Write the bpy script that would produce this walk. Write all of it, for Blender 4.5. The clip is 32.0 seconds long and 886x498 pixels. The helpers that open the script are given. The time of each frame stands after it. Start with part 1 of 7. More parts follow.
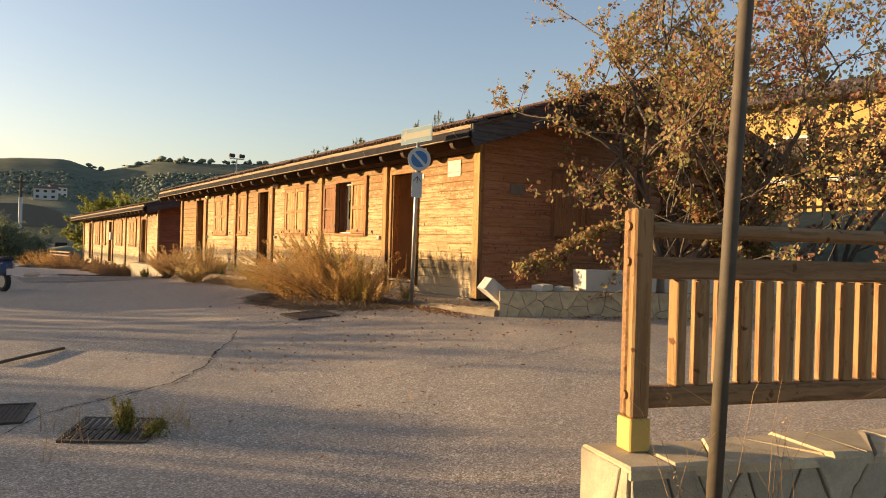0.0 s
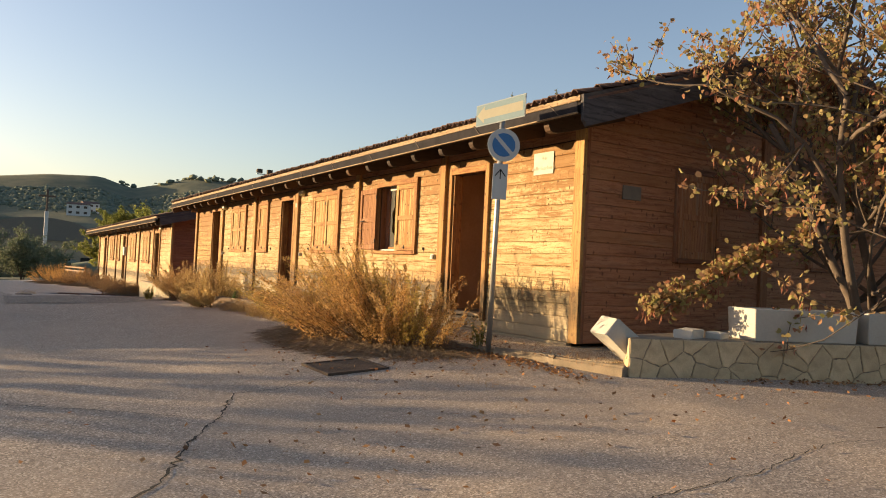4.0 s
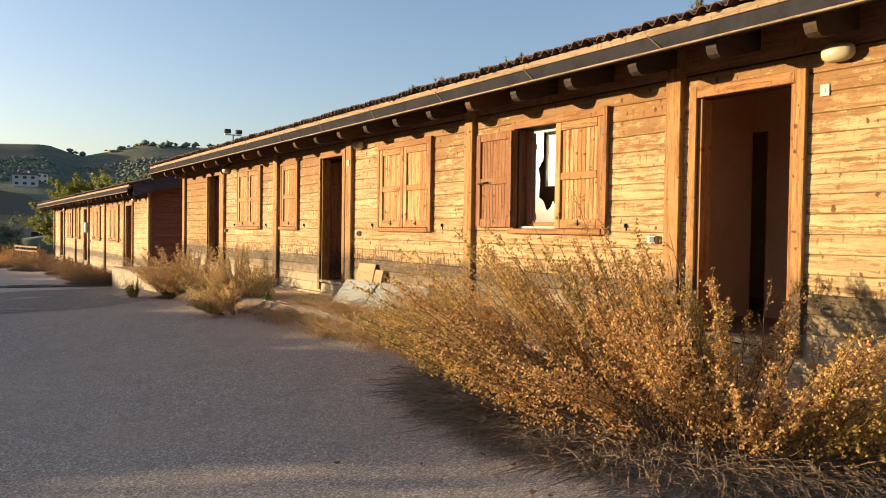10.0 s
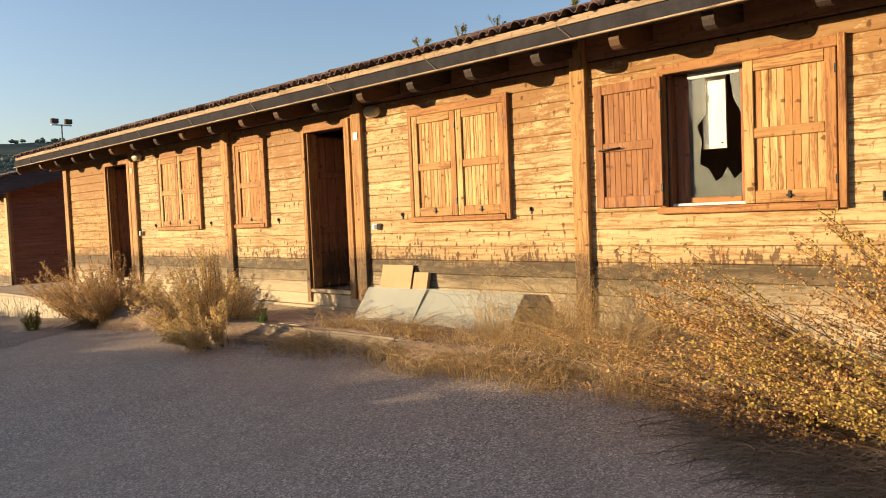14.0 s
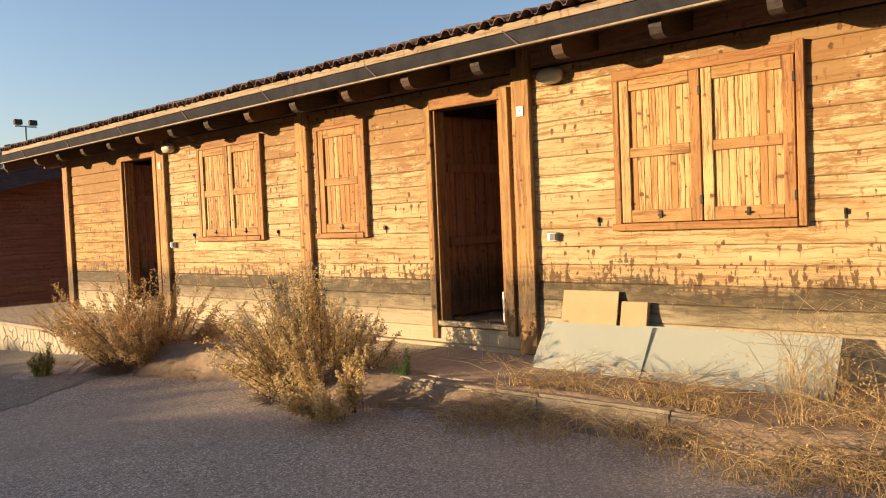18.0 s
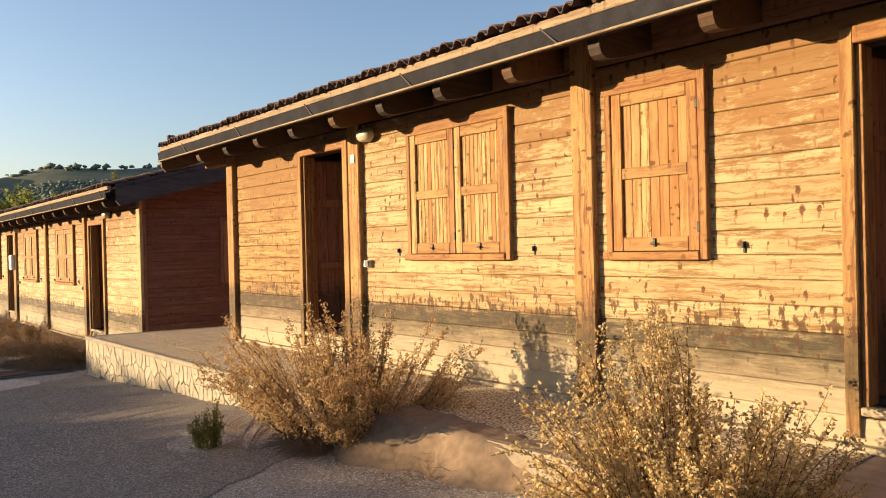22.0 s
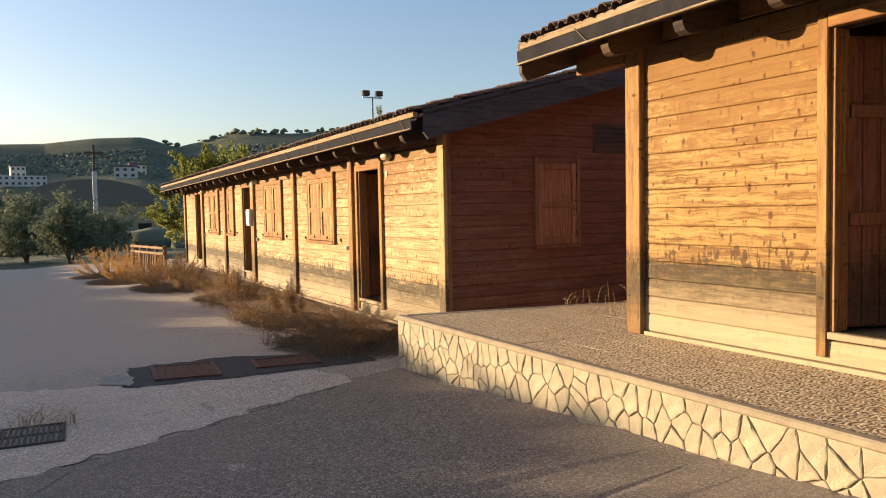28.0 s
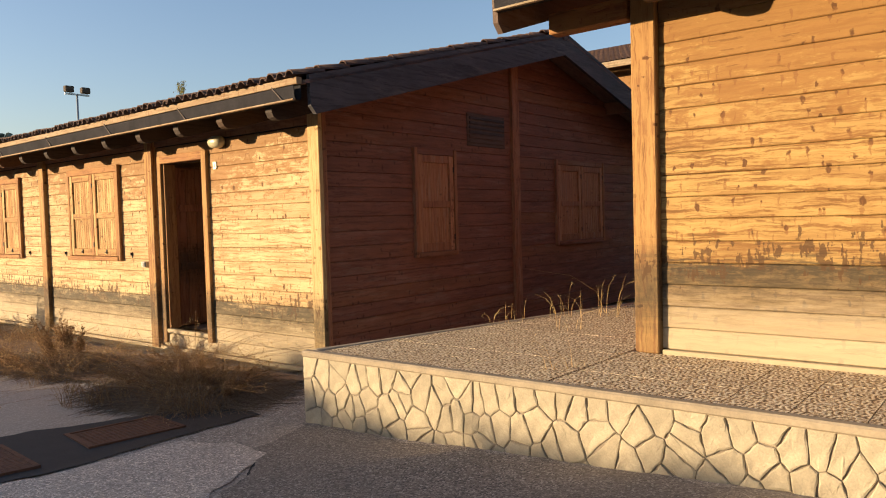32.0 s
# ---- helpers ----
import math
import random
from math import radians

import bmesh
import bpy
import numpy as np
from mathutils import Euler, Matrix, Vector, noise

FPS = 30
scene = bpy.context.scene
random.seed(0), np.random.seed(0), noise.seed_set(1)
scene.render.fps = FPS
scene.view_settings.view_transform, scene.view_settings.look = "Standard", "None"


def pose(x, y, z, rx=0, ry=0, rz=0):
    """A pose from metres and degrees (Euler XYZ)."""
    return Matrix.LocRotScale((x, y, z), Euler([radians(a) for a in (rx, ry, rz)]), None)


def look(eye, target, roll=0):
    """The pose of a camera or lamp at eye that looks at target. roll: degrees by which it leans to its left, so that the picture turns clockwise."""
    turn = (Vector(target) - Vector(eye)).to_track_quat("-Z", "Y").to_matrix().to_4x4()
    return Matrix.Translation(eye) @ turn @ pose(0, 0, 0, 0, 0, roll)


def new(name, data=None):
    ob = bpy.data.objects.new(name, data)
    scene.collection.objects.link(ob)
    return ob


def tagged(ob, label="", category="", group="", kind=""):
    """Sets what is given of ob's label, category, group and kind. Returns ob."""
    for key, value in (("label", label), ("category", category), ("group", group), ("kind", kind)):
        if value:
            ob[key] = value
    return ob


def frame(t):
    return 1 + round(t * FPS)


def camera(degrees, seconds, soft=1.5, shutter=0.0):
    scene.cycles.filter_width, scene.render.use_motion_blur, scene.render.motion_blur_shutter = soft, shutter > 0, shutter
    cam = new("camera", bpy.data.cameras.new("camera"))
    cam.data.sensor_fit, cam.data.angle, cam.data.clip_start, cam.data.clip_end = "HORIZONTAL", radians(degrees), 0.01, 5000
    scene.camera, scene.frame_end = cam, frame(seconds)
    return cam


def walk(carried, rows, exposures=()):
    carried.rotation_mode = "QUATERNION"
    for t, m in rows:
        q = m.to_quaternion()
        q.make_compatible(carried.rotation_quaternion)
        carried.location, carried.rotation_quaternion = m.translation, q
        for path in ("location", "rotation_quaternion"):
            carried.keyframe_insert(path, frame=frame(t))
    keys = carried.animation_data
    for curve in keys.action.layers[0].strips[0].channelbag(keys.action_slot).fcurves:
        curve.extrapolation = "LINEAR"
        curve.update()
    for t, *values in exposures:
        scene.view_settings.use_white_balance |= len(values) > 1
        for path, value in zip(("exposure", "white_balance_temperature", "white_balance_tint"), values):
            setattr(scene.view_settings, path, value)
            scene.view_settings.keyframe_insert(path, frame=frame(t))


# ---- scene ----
# ---- camera and its walk ----
cam = camera(61.5, 32.0, soft=1.05)
PATH = [
    (0, (-7.669, -6.783, 0.633), (-6.545, -5.129, 0.633), 1.6),
    (0.5, (-7.486, -6.394, 0.647), (-6.302, -4.783, 0.661), 1.2),
    (1, (-7.259, -6.004, 0.635), (-6.048, -4.413, 0.668), 1.6),
    (1.5, (-7.033, -5.567, 0.632), (-5.846, -3.957, 0.645), 1.6),
    (2, (-6.889, -5.146, 0.597), (-5.71, -3.531, 0.568), 1.8),
    (2.5, (-6.73, -4.709, 0.625), (-5.574, -3.077, 0.634), 2.5),
    (3, (-6.564, -4.258, 0.663), (-5.42, -2.618, 0.678), 2.2),
    (3.5, (-6.429, -3.85, 0.634), (-5.289, -2.207, 0.686), 1.9),
    (4, (-6.278, -3.4, 0.615), (-5.215, -1.707, 0.673), 2.7),
    (4.5, (-6.129, -2.959, 0.653), (-5.091, -1.25, 0.704), 3.0),
    (6.5, (-5.731, -1.127, 0.659), (-4.655, 0.559, 0.687), 2.4),
    (7, (-5.656, -0.659, 0.643), (-4.563, 1.016, 0.655), 2.2),
    (7.5, (-5.592, -0.196, 0.678), (-4.348, 1.366, 0.579), 1.7),
    (8, (-5.577, 0.308, 0.726), (-4.248, 1.797, 0.6), 1.7),
    (8.5, (-5.542, 0.782, 0.789), (-4.224, 2.286, 0.735), 2.2),
    (9, (-5.568, 1.228, 0.819), (-4.326, 2.796, 0.789), 1.6),
    (9.5, (-5.634, 1.711, 0.85), (-4.444, 3.319, 0.817), 1.1),
    (10, (-5.75, 2.176, 0.883), (-4.597, 3.809, 0.835), 0.8),
    (10.5, (-5.829, 2.68, 0.912), (-4.551, 4.218, 0.863), 0.1),
    (11, (-5.806, 3.15, 0.916), (-4.477, 4.645, 0.911), -0.4),
    (11.5, (-5.83, 3.645, 0.935), (-4.55, 5.181, 0.945), -0.2),
    (12, (-5.92, 4.118, 0.964), (-4.623, 5.639, 0.922), -1.6),
    (12.5, (-5.999, 4.525, 0.945), (-4.648, 5.998, 0.882), -2.5),
    (13, (-6.101, 4.973, 0.941), (-4.709, 6.407, 0.866), -1.8),
    (13.5, (-6.174, 5.432, 0.939), (-4.74, 6.823, 0.852), -2.1),
    (15.5, (-6.31, 7.033, 0.997), (-4.775, 8.312, 0.91), -2.1),
    (16, (-6.227, 7.42, 1.02), (-4.743, 8.758, 0.938), -2.2),
    (16.5, (-6.131, 7.85, 1.033), (-4.678, 9.222, 0.96), -2.6),
    (17, (-5.988, 8.307, 1.008), (-4.518, 9.66, 0.925), -3.3),
    (17.5, (-5.848, 8.746, 1.026), (-4.345, 10.057, 0.876), -2.0),
    (18, (-5.697, 9.182, 1.008), (-4.158, 10.457, 0.933), -2.4),
    (18.5, (-5.517, 9.585, 0.995), (-3.973, 10.856, 0.964), -1.7),
    (19, (-5.351, 9.974, 0.982), (-3.812, 11.251, 0.959), -1.0),
    (19.5, (-5.195, 10.373, 1.0), (-3.613, 11.597, 0.96), -1.1),
    (20, (-5.036, 10.754, 0.992), (-3.424, 11.937, 0.939), -1.2),
    (20.5, (-4.945, 11.125, 1.0), (-3.429, 12.427, 0.932), -1.4),
    (21, (-4.854, 11.52, 1.01), (-3.435, 12.929, 0.952), -1.9),
    (21.5, (-4.724, 11.904, 0.994), (-3.363, 13.369, 0.956), -2.4),
    (22, (-4.633, 12.313, 1.006), (-3.318, 13.819, 0.996), -1.4),
    (22.5, (-4.552, 12.725, 1.012), (-3.252, 14.245, 0.995), -1.0),
    (23, (-4.514, 13.101, 0.972), (-3.218, 14.623, 0.92), -0.8),
    (23.5, (-4.486, 13.444, 0.967), (-3.201, 14.976, 0.93), -0.9),
    (24, (-4.458, 13.818, 0.978), (-3.184, 15.36, 0.936), -1.1),
    (24.5, (-4.394, 14.2, 0.95), (-3.126, 15.745, 0.879), -1.0),
    (25, (-4.348, 14.572, 0.948), (-3.187, 16.199, 0.875), -0.7),
    (25.5, (-4.385, 14.948, 0.972), (-3.307, 16.629, 0.871), -0.7),
    (26, (-4.421, 15.377, 0.946), (-3.375, 17.078, 0.826), -0.9),
    (26.5, (-4.458, 15.777, 0.926), (-3.52, 17.541, 0.826), -0.6),
    (28.5, (-4.956, 17.263, 0.909), (-3.955, 18.991, 0.798), -1.9),
    (29, (-5.015, 17.613, 0.886), (-3.923, 19.286, 0.781), -1.4),
    (29.5, (-5.028, 17.977, 0.889), (-3.911, 19.635, 0.826), -1.0),
    (30, (-5.064, 18.33, 0.895), (-3.868, 19.933, 0.869), -0.5),
    (30.5, (-5.116, 18.656, 0.843), (-3.823, 20.181, 0.809), -0.4),
    (31, (-5.163, 19.029, 0.837), (-3.808, 20.5, 0.793), -0.8),
    (31.5, (-5.215, 19.433, 0.812), (-3.764, 20.808, 0.761), -1.0),
    (32, (-5.23, 19.714, 0.795), (-3.674, 20.969, 0.712), -1.6),
]
walk(cam, [(t, look(eye, target, roll)) for t, eye, target, roll in PATH], [(0, 1.27, 7650, 12), (4, 1.24, 7350, 12), (8, 1.20, 6650, 10), (20, 1.18, 6520, 10), (26, 1.27, 6500, 10), (29, 1.17, 6500, 10), (32, 1.15, 6500, 10)])

# ---- world, sun, exposure ----
SUN_ELEV, SUN_AZ = radians(7.0), radians(48.0)          # azimuth: from +y towards -x
world = bpy.data.worlds.new("world")
scene.world = world
world.use_nodes = True
wn = world.node_tree
sky = wn.nodes.new("ShaderNodeTexSky")
sky.sky_type, sky.sun_disc = "NISHITA", False
sky.sun_elevation, sky.sun_rotation = SUN_ELEV, -SUN_AZ
sky.air_density, sky.dust_density, sky.ozone_density = 1.0, 1.4, 1.9
back = wn.nodes["Background"]
back.inputs["Strength"].default_value = 0.126
gain = wn.nodes.new("ShaderNodeMix")
gain.data_type, gain.blend_type = "RGBA", "MULTIPLY"
gain.inputs[0].default_value = 1.0
gain.inputs[7].default_value = (1.045, 0.975, 1.05, 1.0)
wn.links.new(sky.outputs[0], gain.inputs[6])
wn.links.new(gain.outputs[2], back.inputs[0])
sun = new("sun", bpy.data.lights.new("sun", "SUN"))
sun.data.energy, sun.data.angle, sun.data.color = 5.0, radians(0.5), (1.0, 0.755, 0.46)
sun_dir = Vector((-math.sin(SUN_AZ) * math.cos(SUN_ELEV), math.cos(SUN_AZ) * math.cos(SUN_ELEV), math.sin(SUN_ELEV)))
sun.matrix_world = look(sun_dir * 60, (0, 0, 0))


# ---- materials ----
def nodes(name):
    m = bpy.data.materials.new(name)
    m.use_nodes = True
    t = m.node_tree
    return m, t, t.nodes["Principled BSDF"]


def put(t, kind, links=None, operation=""):
    n = t.nodes.new("ShaderNode" + kind)
    if operation:
        n.operation = operation
    for k, v in (links or {}).items():
        if hasattr(v, "is_linked"):
            t.links.new(v, n.inputs[k])
        else:
            n.inputs[k].default_value = v
    return n


def ramp(t, fac, stops):
    n = t.nodes.new("ShaderNodeValToRGB")
    while len(n.color_ramp.elements) < len(stops):
        n.color_ramp.elements.new(0.5)
    for e, (p, c) in zip(n.color_ramp.elements, stops):
        e.position, e.color = p, (*c, 1) if len(c) == 3 else c
    t.links.new(fac, n.inputs[0])
    return n.outputs[0]


def mixc(t, fac, a, b, kind="MIX"):
    n = t.nodes.new("ShaderNodeMix")
    n.data_type, n.blend_type = "RGBA", kind
    for i, v in ((0, fac), (6, a), (7, b)):
        if hasattr(v, "is_linked"):
            t.links.new(v, n.inputs[i])
        else:
            n.inputs[i].default_value = v if i == 0 else (*v, 1)
    return n.outputs[2]


def math2(t, op, a, b=0.0, clamp=False):
    n = t.nodes.new("ShaderNodeMath")
    n.operation, n.use_clamp = op, clamp
    for i, v in ((0, a), (1, b)):
        if hasattr(v, "is_linked"):
            t.links.new(v, n.inputs[i])
        else:
            n.inputs[i].default_value = v
    return n.outputs[0]


def noise_of(t, vec, scale, detail=4.0, rough=0.6):
    return put(t, "TexNoise", {"Vector": vec, "Scale": scale, "Detail": detail, "Roughness": rough}).outputs["Fac"]


def bump(t, bsdf, height, strength=0.3, dist=0.01):
    n = put(t, "Bump", {"Height": height, "Strength": strength, "Distance": dist})
    t.links.new(n.outputs[0], bsdf.inputs["Normal"])


def plain(name, color, rough=0.7, metal=0.0, vary=0.25, scale=6.0, bumpy=0.15, spec=0.5):
    """A surface of one colour with soft stains and a fine grain."""
    m, t, b = nodes(name)
    pos = put(t, "TexCoord").outputs["Object"]
    big, fine = noise_of(t, pos, scale), noise_of(t, pos, scale * 14, 3)
    dark = tuple(c * (1 - vary) for c in color)
    lite = tuple(min(1, c * (1 + vary)) for c in color)
    c = mixc(t, 0.35, ramp(t, big, [(0.3, dark), (0.7, lite)]), ramp(t, fine, [(0.3, dark), (0.7, lite)]))
    rnd = put(t, "ObjectInfo").outputs["Random"]
    c = mixc(t, math2(t, "MULTIPLY", rnd, vary), c, tuple(v * 0.5 for v in color))
    t.links.new(c, b.inputs["Base Color"])
    b.inputs["Roughness"].default_value, b.inputs["Metallic"].default_value = rough, metal
    b.inputs["Specular IOR Level"].default_value = spec
    if bumpy:
        bump(t, b, fine, bumpy, 0.004)
    return m


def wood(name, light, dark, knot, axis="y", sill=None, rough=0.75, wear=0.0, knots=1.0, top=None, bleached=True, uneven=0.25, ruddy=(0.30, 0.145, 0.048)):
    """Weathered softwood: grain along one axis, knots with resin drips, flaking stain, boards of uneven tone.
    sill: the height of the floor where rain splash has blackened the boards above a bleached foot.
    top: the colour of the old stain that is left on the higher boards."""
    m, t, b = nodes(name)
    pos = put(t, "TexCoord").outputs["Object"]
    rnd = put(t, "ObjectInfo").outputs["Random"]
    shift = put(t, "CombineXYZ", {0: math2(t, "MULTIPLY", rnd, 37.0), 1: math2(t, "MULTIPLY", rnd, 91.0), 2: math2(t, "MULTIPLY", rnd, 53.0)})
    p = put(t, "VectorMath", {0: pos, 1: shift.outputs[0]}, operation="ADD").outputs[0]

    def scaled(along, across, src=p):
        k = {"x": (along, across, across), "y": (across, along, across), "z": (across, across, along)}[axis]
        return put(t, "VectorMath", {0: src, 1: k}, operation="MULTIPLY").outputs[0]

    wob = put(t, "TexNoise", {"Vector": p, "Scale": 5.0, "Detail": 3.0}).outputs["Color"]
    wobbled = put(t, "VectorMath", {0: p, 1: put(t, "VectorMath", {0: wob, 1: (0.05, 0.05, 0.05)}, operation="MULTIPLY").outputs[0]}, operation="ADD").outputs[0]
    grain = noise_of(t, scaled(1.6, 34, wobbled), 1.0, 6, 0.7)
    fibre = noise_of(t, scaled(7, 150), 1.0, 3, 0.6)
    broad = noise_of(t, p, 2.1, 4, 0.65)
    bright = tuple(min(1, v * 1.15) for v in light)
    c = ramp(t, grain, [(0.33, tuple(v * 0.60 for v in dark)), (0.42, dark), (0.50, light), (0.64, bright)] if axis != "z" else [(0.33, tuple(v * 0.65 for v in dark)), (0.42, dark), (0.50, light), (0.63, bright)])
    c = mixc(t, math2(t, "MULTIPLY", ramp(t, broad, [(0.44, (0, 0, 0)), (0.66, (1, 1, 1))]), 0.42), c, dark)
    streaks = ramp(t, noise_of(t, scaled(0.9, 13, wobbled), 1.0, 4, 0.65), [(0.50, (0, 0, 0)), (0.66, (1, 1, 1))])
    c = mixc(t, math2(t, "MULTIPLY", streaks, 0.55), c, dark)
    c = mixc(t, math2(t, "MULTIPLY", rnd, 0.38), c, tuple(0.45 * a + 0.5 * d for a, d in zip(light, dark)))
    wpos = put(t, "NewGeometry").outputs["Position"]
    z = put(t, "SeparateXYZ", {0: wpos}).outputs[2]
    flake = noise_of(t, scaled(5, 15, wobbled), 1.0, 5, 0.75)
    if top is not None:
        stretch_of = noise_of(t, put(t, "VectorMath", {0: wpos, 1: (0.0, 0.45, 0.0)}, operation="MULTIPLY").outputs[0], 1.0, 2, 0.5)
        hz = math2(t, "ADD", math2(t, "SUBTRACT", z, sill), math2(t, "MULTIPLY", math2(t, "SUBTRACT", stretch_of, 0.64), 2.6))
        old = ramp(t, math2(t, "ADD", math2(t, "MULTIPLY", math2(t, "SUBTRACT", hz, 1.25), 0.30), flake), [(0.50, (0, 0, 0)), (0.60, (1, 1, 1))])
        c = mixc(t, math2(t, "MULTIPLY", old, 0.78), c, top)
    flakes = ramp(t, flake, [(0.585, (0, 0, 0)), (0.63, (1, 1, 1))])
    c = mixc(t, math2(t, "MULTIPLY", flakes, 0.28), c, dark)
    c = mixc(t, math2(t, "MULTIPLY", ramp(t, put(t, "TexWhiteNoise", {"Vector": shift.outputs[0]}).outputs["Value"], [(0.55, (0, 0, 0)), (0.95, (1, 1, 1))]), uneven), c, ruddy)
    # knots, each with a short drip of resin
    warp = put(t, "VectorMath", {0: scaled(15.0, 9.0), 1: put(t, "VectorMath", {0: put(t, "TexNoise", {"Vector": p, "Scale": 30.0, "Detail": 3.0}).outputs["Color"], 1: (0.55, 0.55, 0.55)}, operation="MULTIPLY").outputs[0]}, operation="ADD").outputs[0]
    vor = put(t, "TexVoronoi", {"Vector": warp, "Scale": 0.9, "Randomness": 1.0})
    sel = put(t, "SeparateColor", {0: vor.outputs["Color"]}).outputs
    reach = math2(t, "ADD", math2(t, "MULTIPLY", sel[1], 0.19), 0.105)
    kn = ramp(t, math2(t, "DIVIDE", vor.outputs["Distance"], reach), [(0.62, (1, 1, 1)), (1.0, (0, 0, 0))])
    halo = ramp(t, math2(t, "DIVIDE", vor.outputs["Distance"], reach), [(0.9, (1, 1, 1)), (1.9, (0, 0, 0))])
    few = ramp(t, sel[0], [(0.40, (0, 0, 0)), (0.44, (1, 1, 1))])
    c = mixc(t, math2(t, "MULTIPLY", math2(t, "MULTIPLY", halo, few), 0.45 * knots), c, dark)
    c = mixc(t, math2(t, "MULTIPLY", math2(t, "MULTIPLY", kn, few), 0.92 * knots), c, knot)
    if axis == "y":
        gap = put(t, "SeparateXYZ", {0: put(t, "VectorMath", {0: warp, 1: vor.outputs["Position"]}, operation="SUBTRACT").outputs[0]}).outputs
        fall = math2(t, "MULTIPLY", gap[2], -1.0)
        taper = math2(t, "SUBTRACT", math2(t, "ADD", math2(t, "MULTIPLY", math2(t, "SUBTRACT", sel[2], 0.4), 0.22), 0.12), math2(t, "MULTIPLY", fall, 0.24))
        run = ramp(t, math2(t, "SUBTRACT", taper, math2(t, "ABSOLUTE", gap[1])), [(0.0, (0, 0, 0)), (0.05, (1, 1, 1))])
        run = math2(t, "MULTIPLY", run, ramp(t, fall, [(0.0, (0, 0, 0)), (0.05, (1, 1, 1))]))
        c = mixc(t, math2(t, "MULTIPLY", math2(t, "MULTIPLY", run, few), 0.55), c, tuple(1.9 * v for v in knot))
    cracks = ramp(t, noise_of(t, scaled(2.5, 60, wobbled), 1.0, 2, 0.5), [(0.685, (0, 0, 0)), (0.71, (1, 1, 1))])
    c = mixc(t, math2(t, "MULTIPLY", cracks, 0.45), c, knot)
    if sill is not None:
        ragged = noise_of(t, put(t, "VectorMath", {0: wpos, 1: (3, 3, 30)}, operation="MULTIPLY").outputs[0], 1.0, 6, 0.78)
        slow = noise_of(t, put(t, "VectorMath", {0: wpos, 1: (0.7, 0.7, 0.2)}, operation="MULTIPLY").outputs[0], 1.0, 3, 0.5)
        level = math2(t, "SUBTRACT", z, math2(t, "MULTIPLY", put(t, "SeparateXYZ", {0: pos}).outputs[2], 0.22 if axis == "y" else 0.0))
        zz = math2(t, "ADD", math2(t, "SUBTRACT", level, sill - 0.20), math2(t, "ADD", math2(t, "MULTIPLY", math2(t, "SUBTRACT", ragged, 0.5), 0.42), math2(t, "MULTIPLY", math2(t, "SUBTRACT", slow, 0.5), 0.26)))
        grey = lambda v: (v, v, v)
        if bleached:
            pale = ramp(t, zz, [(0.0, grey(1)), (0.26, grey(0.85)), (0.50, grey(0.15)), (0.60, grey(0))])
            wet = ramp(t, zz, [(0.10, grey(0)), (0.22, grey(0.16)), (0.34, grey(0.50)), (0.46, grey(0.88)), (0.56, grey(1)), (0.60, grey(0.75)), (0.64, grey(0.12)), (0.76, grey(0))])
            c = mixc(t, math2(t, "MULTIPLY", pale, 0.80), c, (0.385, 0.320, 0.215))
        else:
            wet = ramp(t, zz, [(0.12, grey(0.35)), (0.42, grey(0.90)), (0.62, grey(0.75)), (0.86, grey(0))])
        patchy = ramp(t, flake, [(0.34, grey(0.70)), (0.52, grey(1))])
        c = mixc(t, math2(t, "MULTIPLY", math2(t, "MULTIPLY", wet, patchy), 0.95), c, (0.040, 0.032, 0.020))
        streak = noise_of(t, put(t, "VectorMath", {0: wpos, 1: (24, 24, 9)}, operation="MULTIPLY").outputs[0], 1.0, 4, 0.6)
        drip = ramp(t, math2(t, "ADD", streak, math2(t, "MULTIPLY", math2(t, "ABSOLUTE", math2(t, "SUBTRACT", zz, 0.64)), -0.75)), [(0.505, (0, 0, 0)), (0.535, (1, 1, 1))])
        c = mixc(t, math2(t, "MULTIPLY", drip, 0.85), c, (0.075, 0.038, 0.016))
    if wear:
        worn = ramp(t, noise_of(t, scaled(1.2, 9), 1.0, 5, 0.75), [(0.54, (0, 0, 0)), (0.64, (1, 1, 1))])
        c = mixc(t, math2(t, "MULTIPLY", worn, wear), c, (0.40, 0.34, 0.26))
    t.links.new(c, b.inputs["Base Color"])
    b.inputs["Roughness"].default_value = rough
    b.inputs["Specular IOR Level"].default_value = 0.22
    h = math2(t, "ADD", math2(t, "MULTIPLY", fibre, 0.5), math2(t, "SUBTRACT", grain, math2(t, "MULTIPLY", cracks, 0.6)))
    bump(t, b, h, 0.55, 0.005)
    return m


def glassy(name, tint=(0.9, 0.95, 0.93), rough=0.03):
    m, t, b = nodes(name)
    b.inputs["Base Color"].default_value = (*tint, 1)
    b.inputs["Roughness"].default_value = rough
    b.inputs["Transmission Weight"].default_value = 1.0
    b.inputs["IOR"].default_value = 1.45
    return m


HONEY, AMBER, KNOT = (0.445, 0.345, 0.178), (0.240, 0.135, 0.050), (0.090, 0.038, 0.013)
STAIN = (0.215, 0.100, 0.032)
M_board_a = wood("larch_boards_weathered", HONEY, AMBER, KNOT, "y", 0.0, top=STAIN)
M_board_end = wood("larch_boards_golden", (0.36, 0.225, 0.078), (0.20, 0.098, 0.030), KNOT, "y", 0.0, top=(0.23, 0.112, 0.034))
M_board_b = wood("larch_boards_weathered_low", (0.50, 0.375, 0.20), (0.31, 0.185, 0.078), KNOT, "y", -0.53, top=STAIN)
M_gable = wood("larch_boards_stained_red", (0.225, 0.098, 0.064), (0.155, 0.068, 0.046), (0.06, 0.027, 0.018), "x", wear=0.14, knots=0.7)
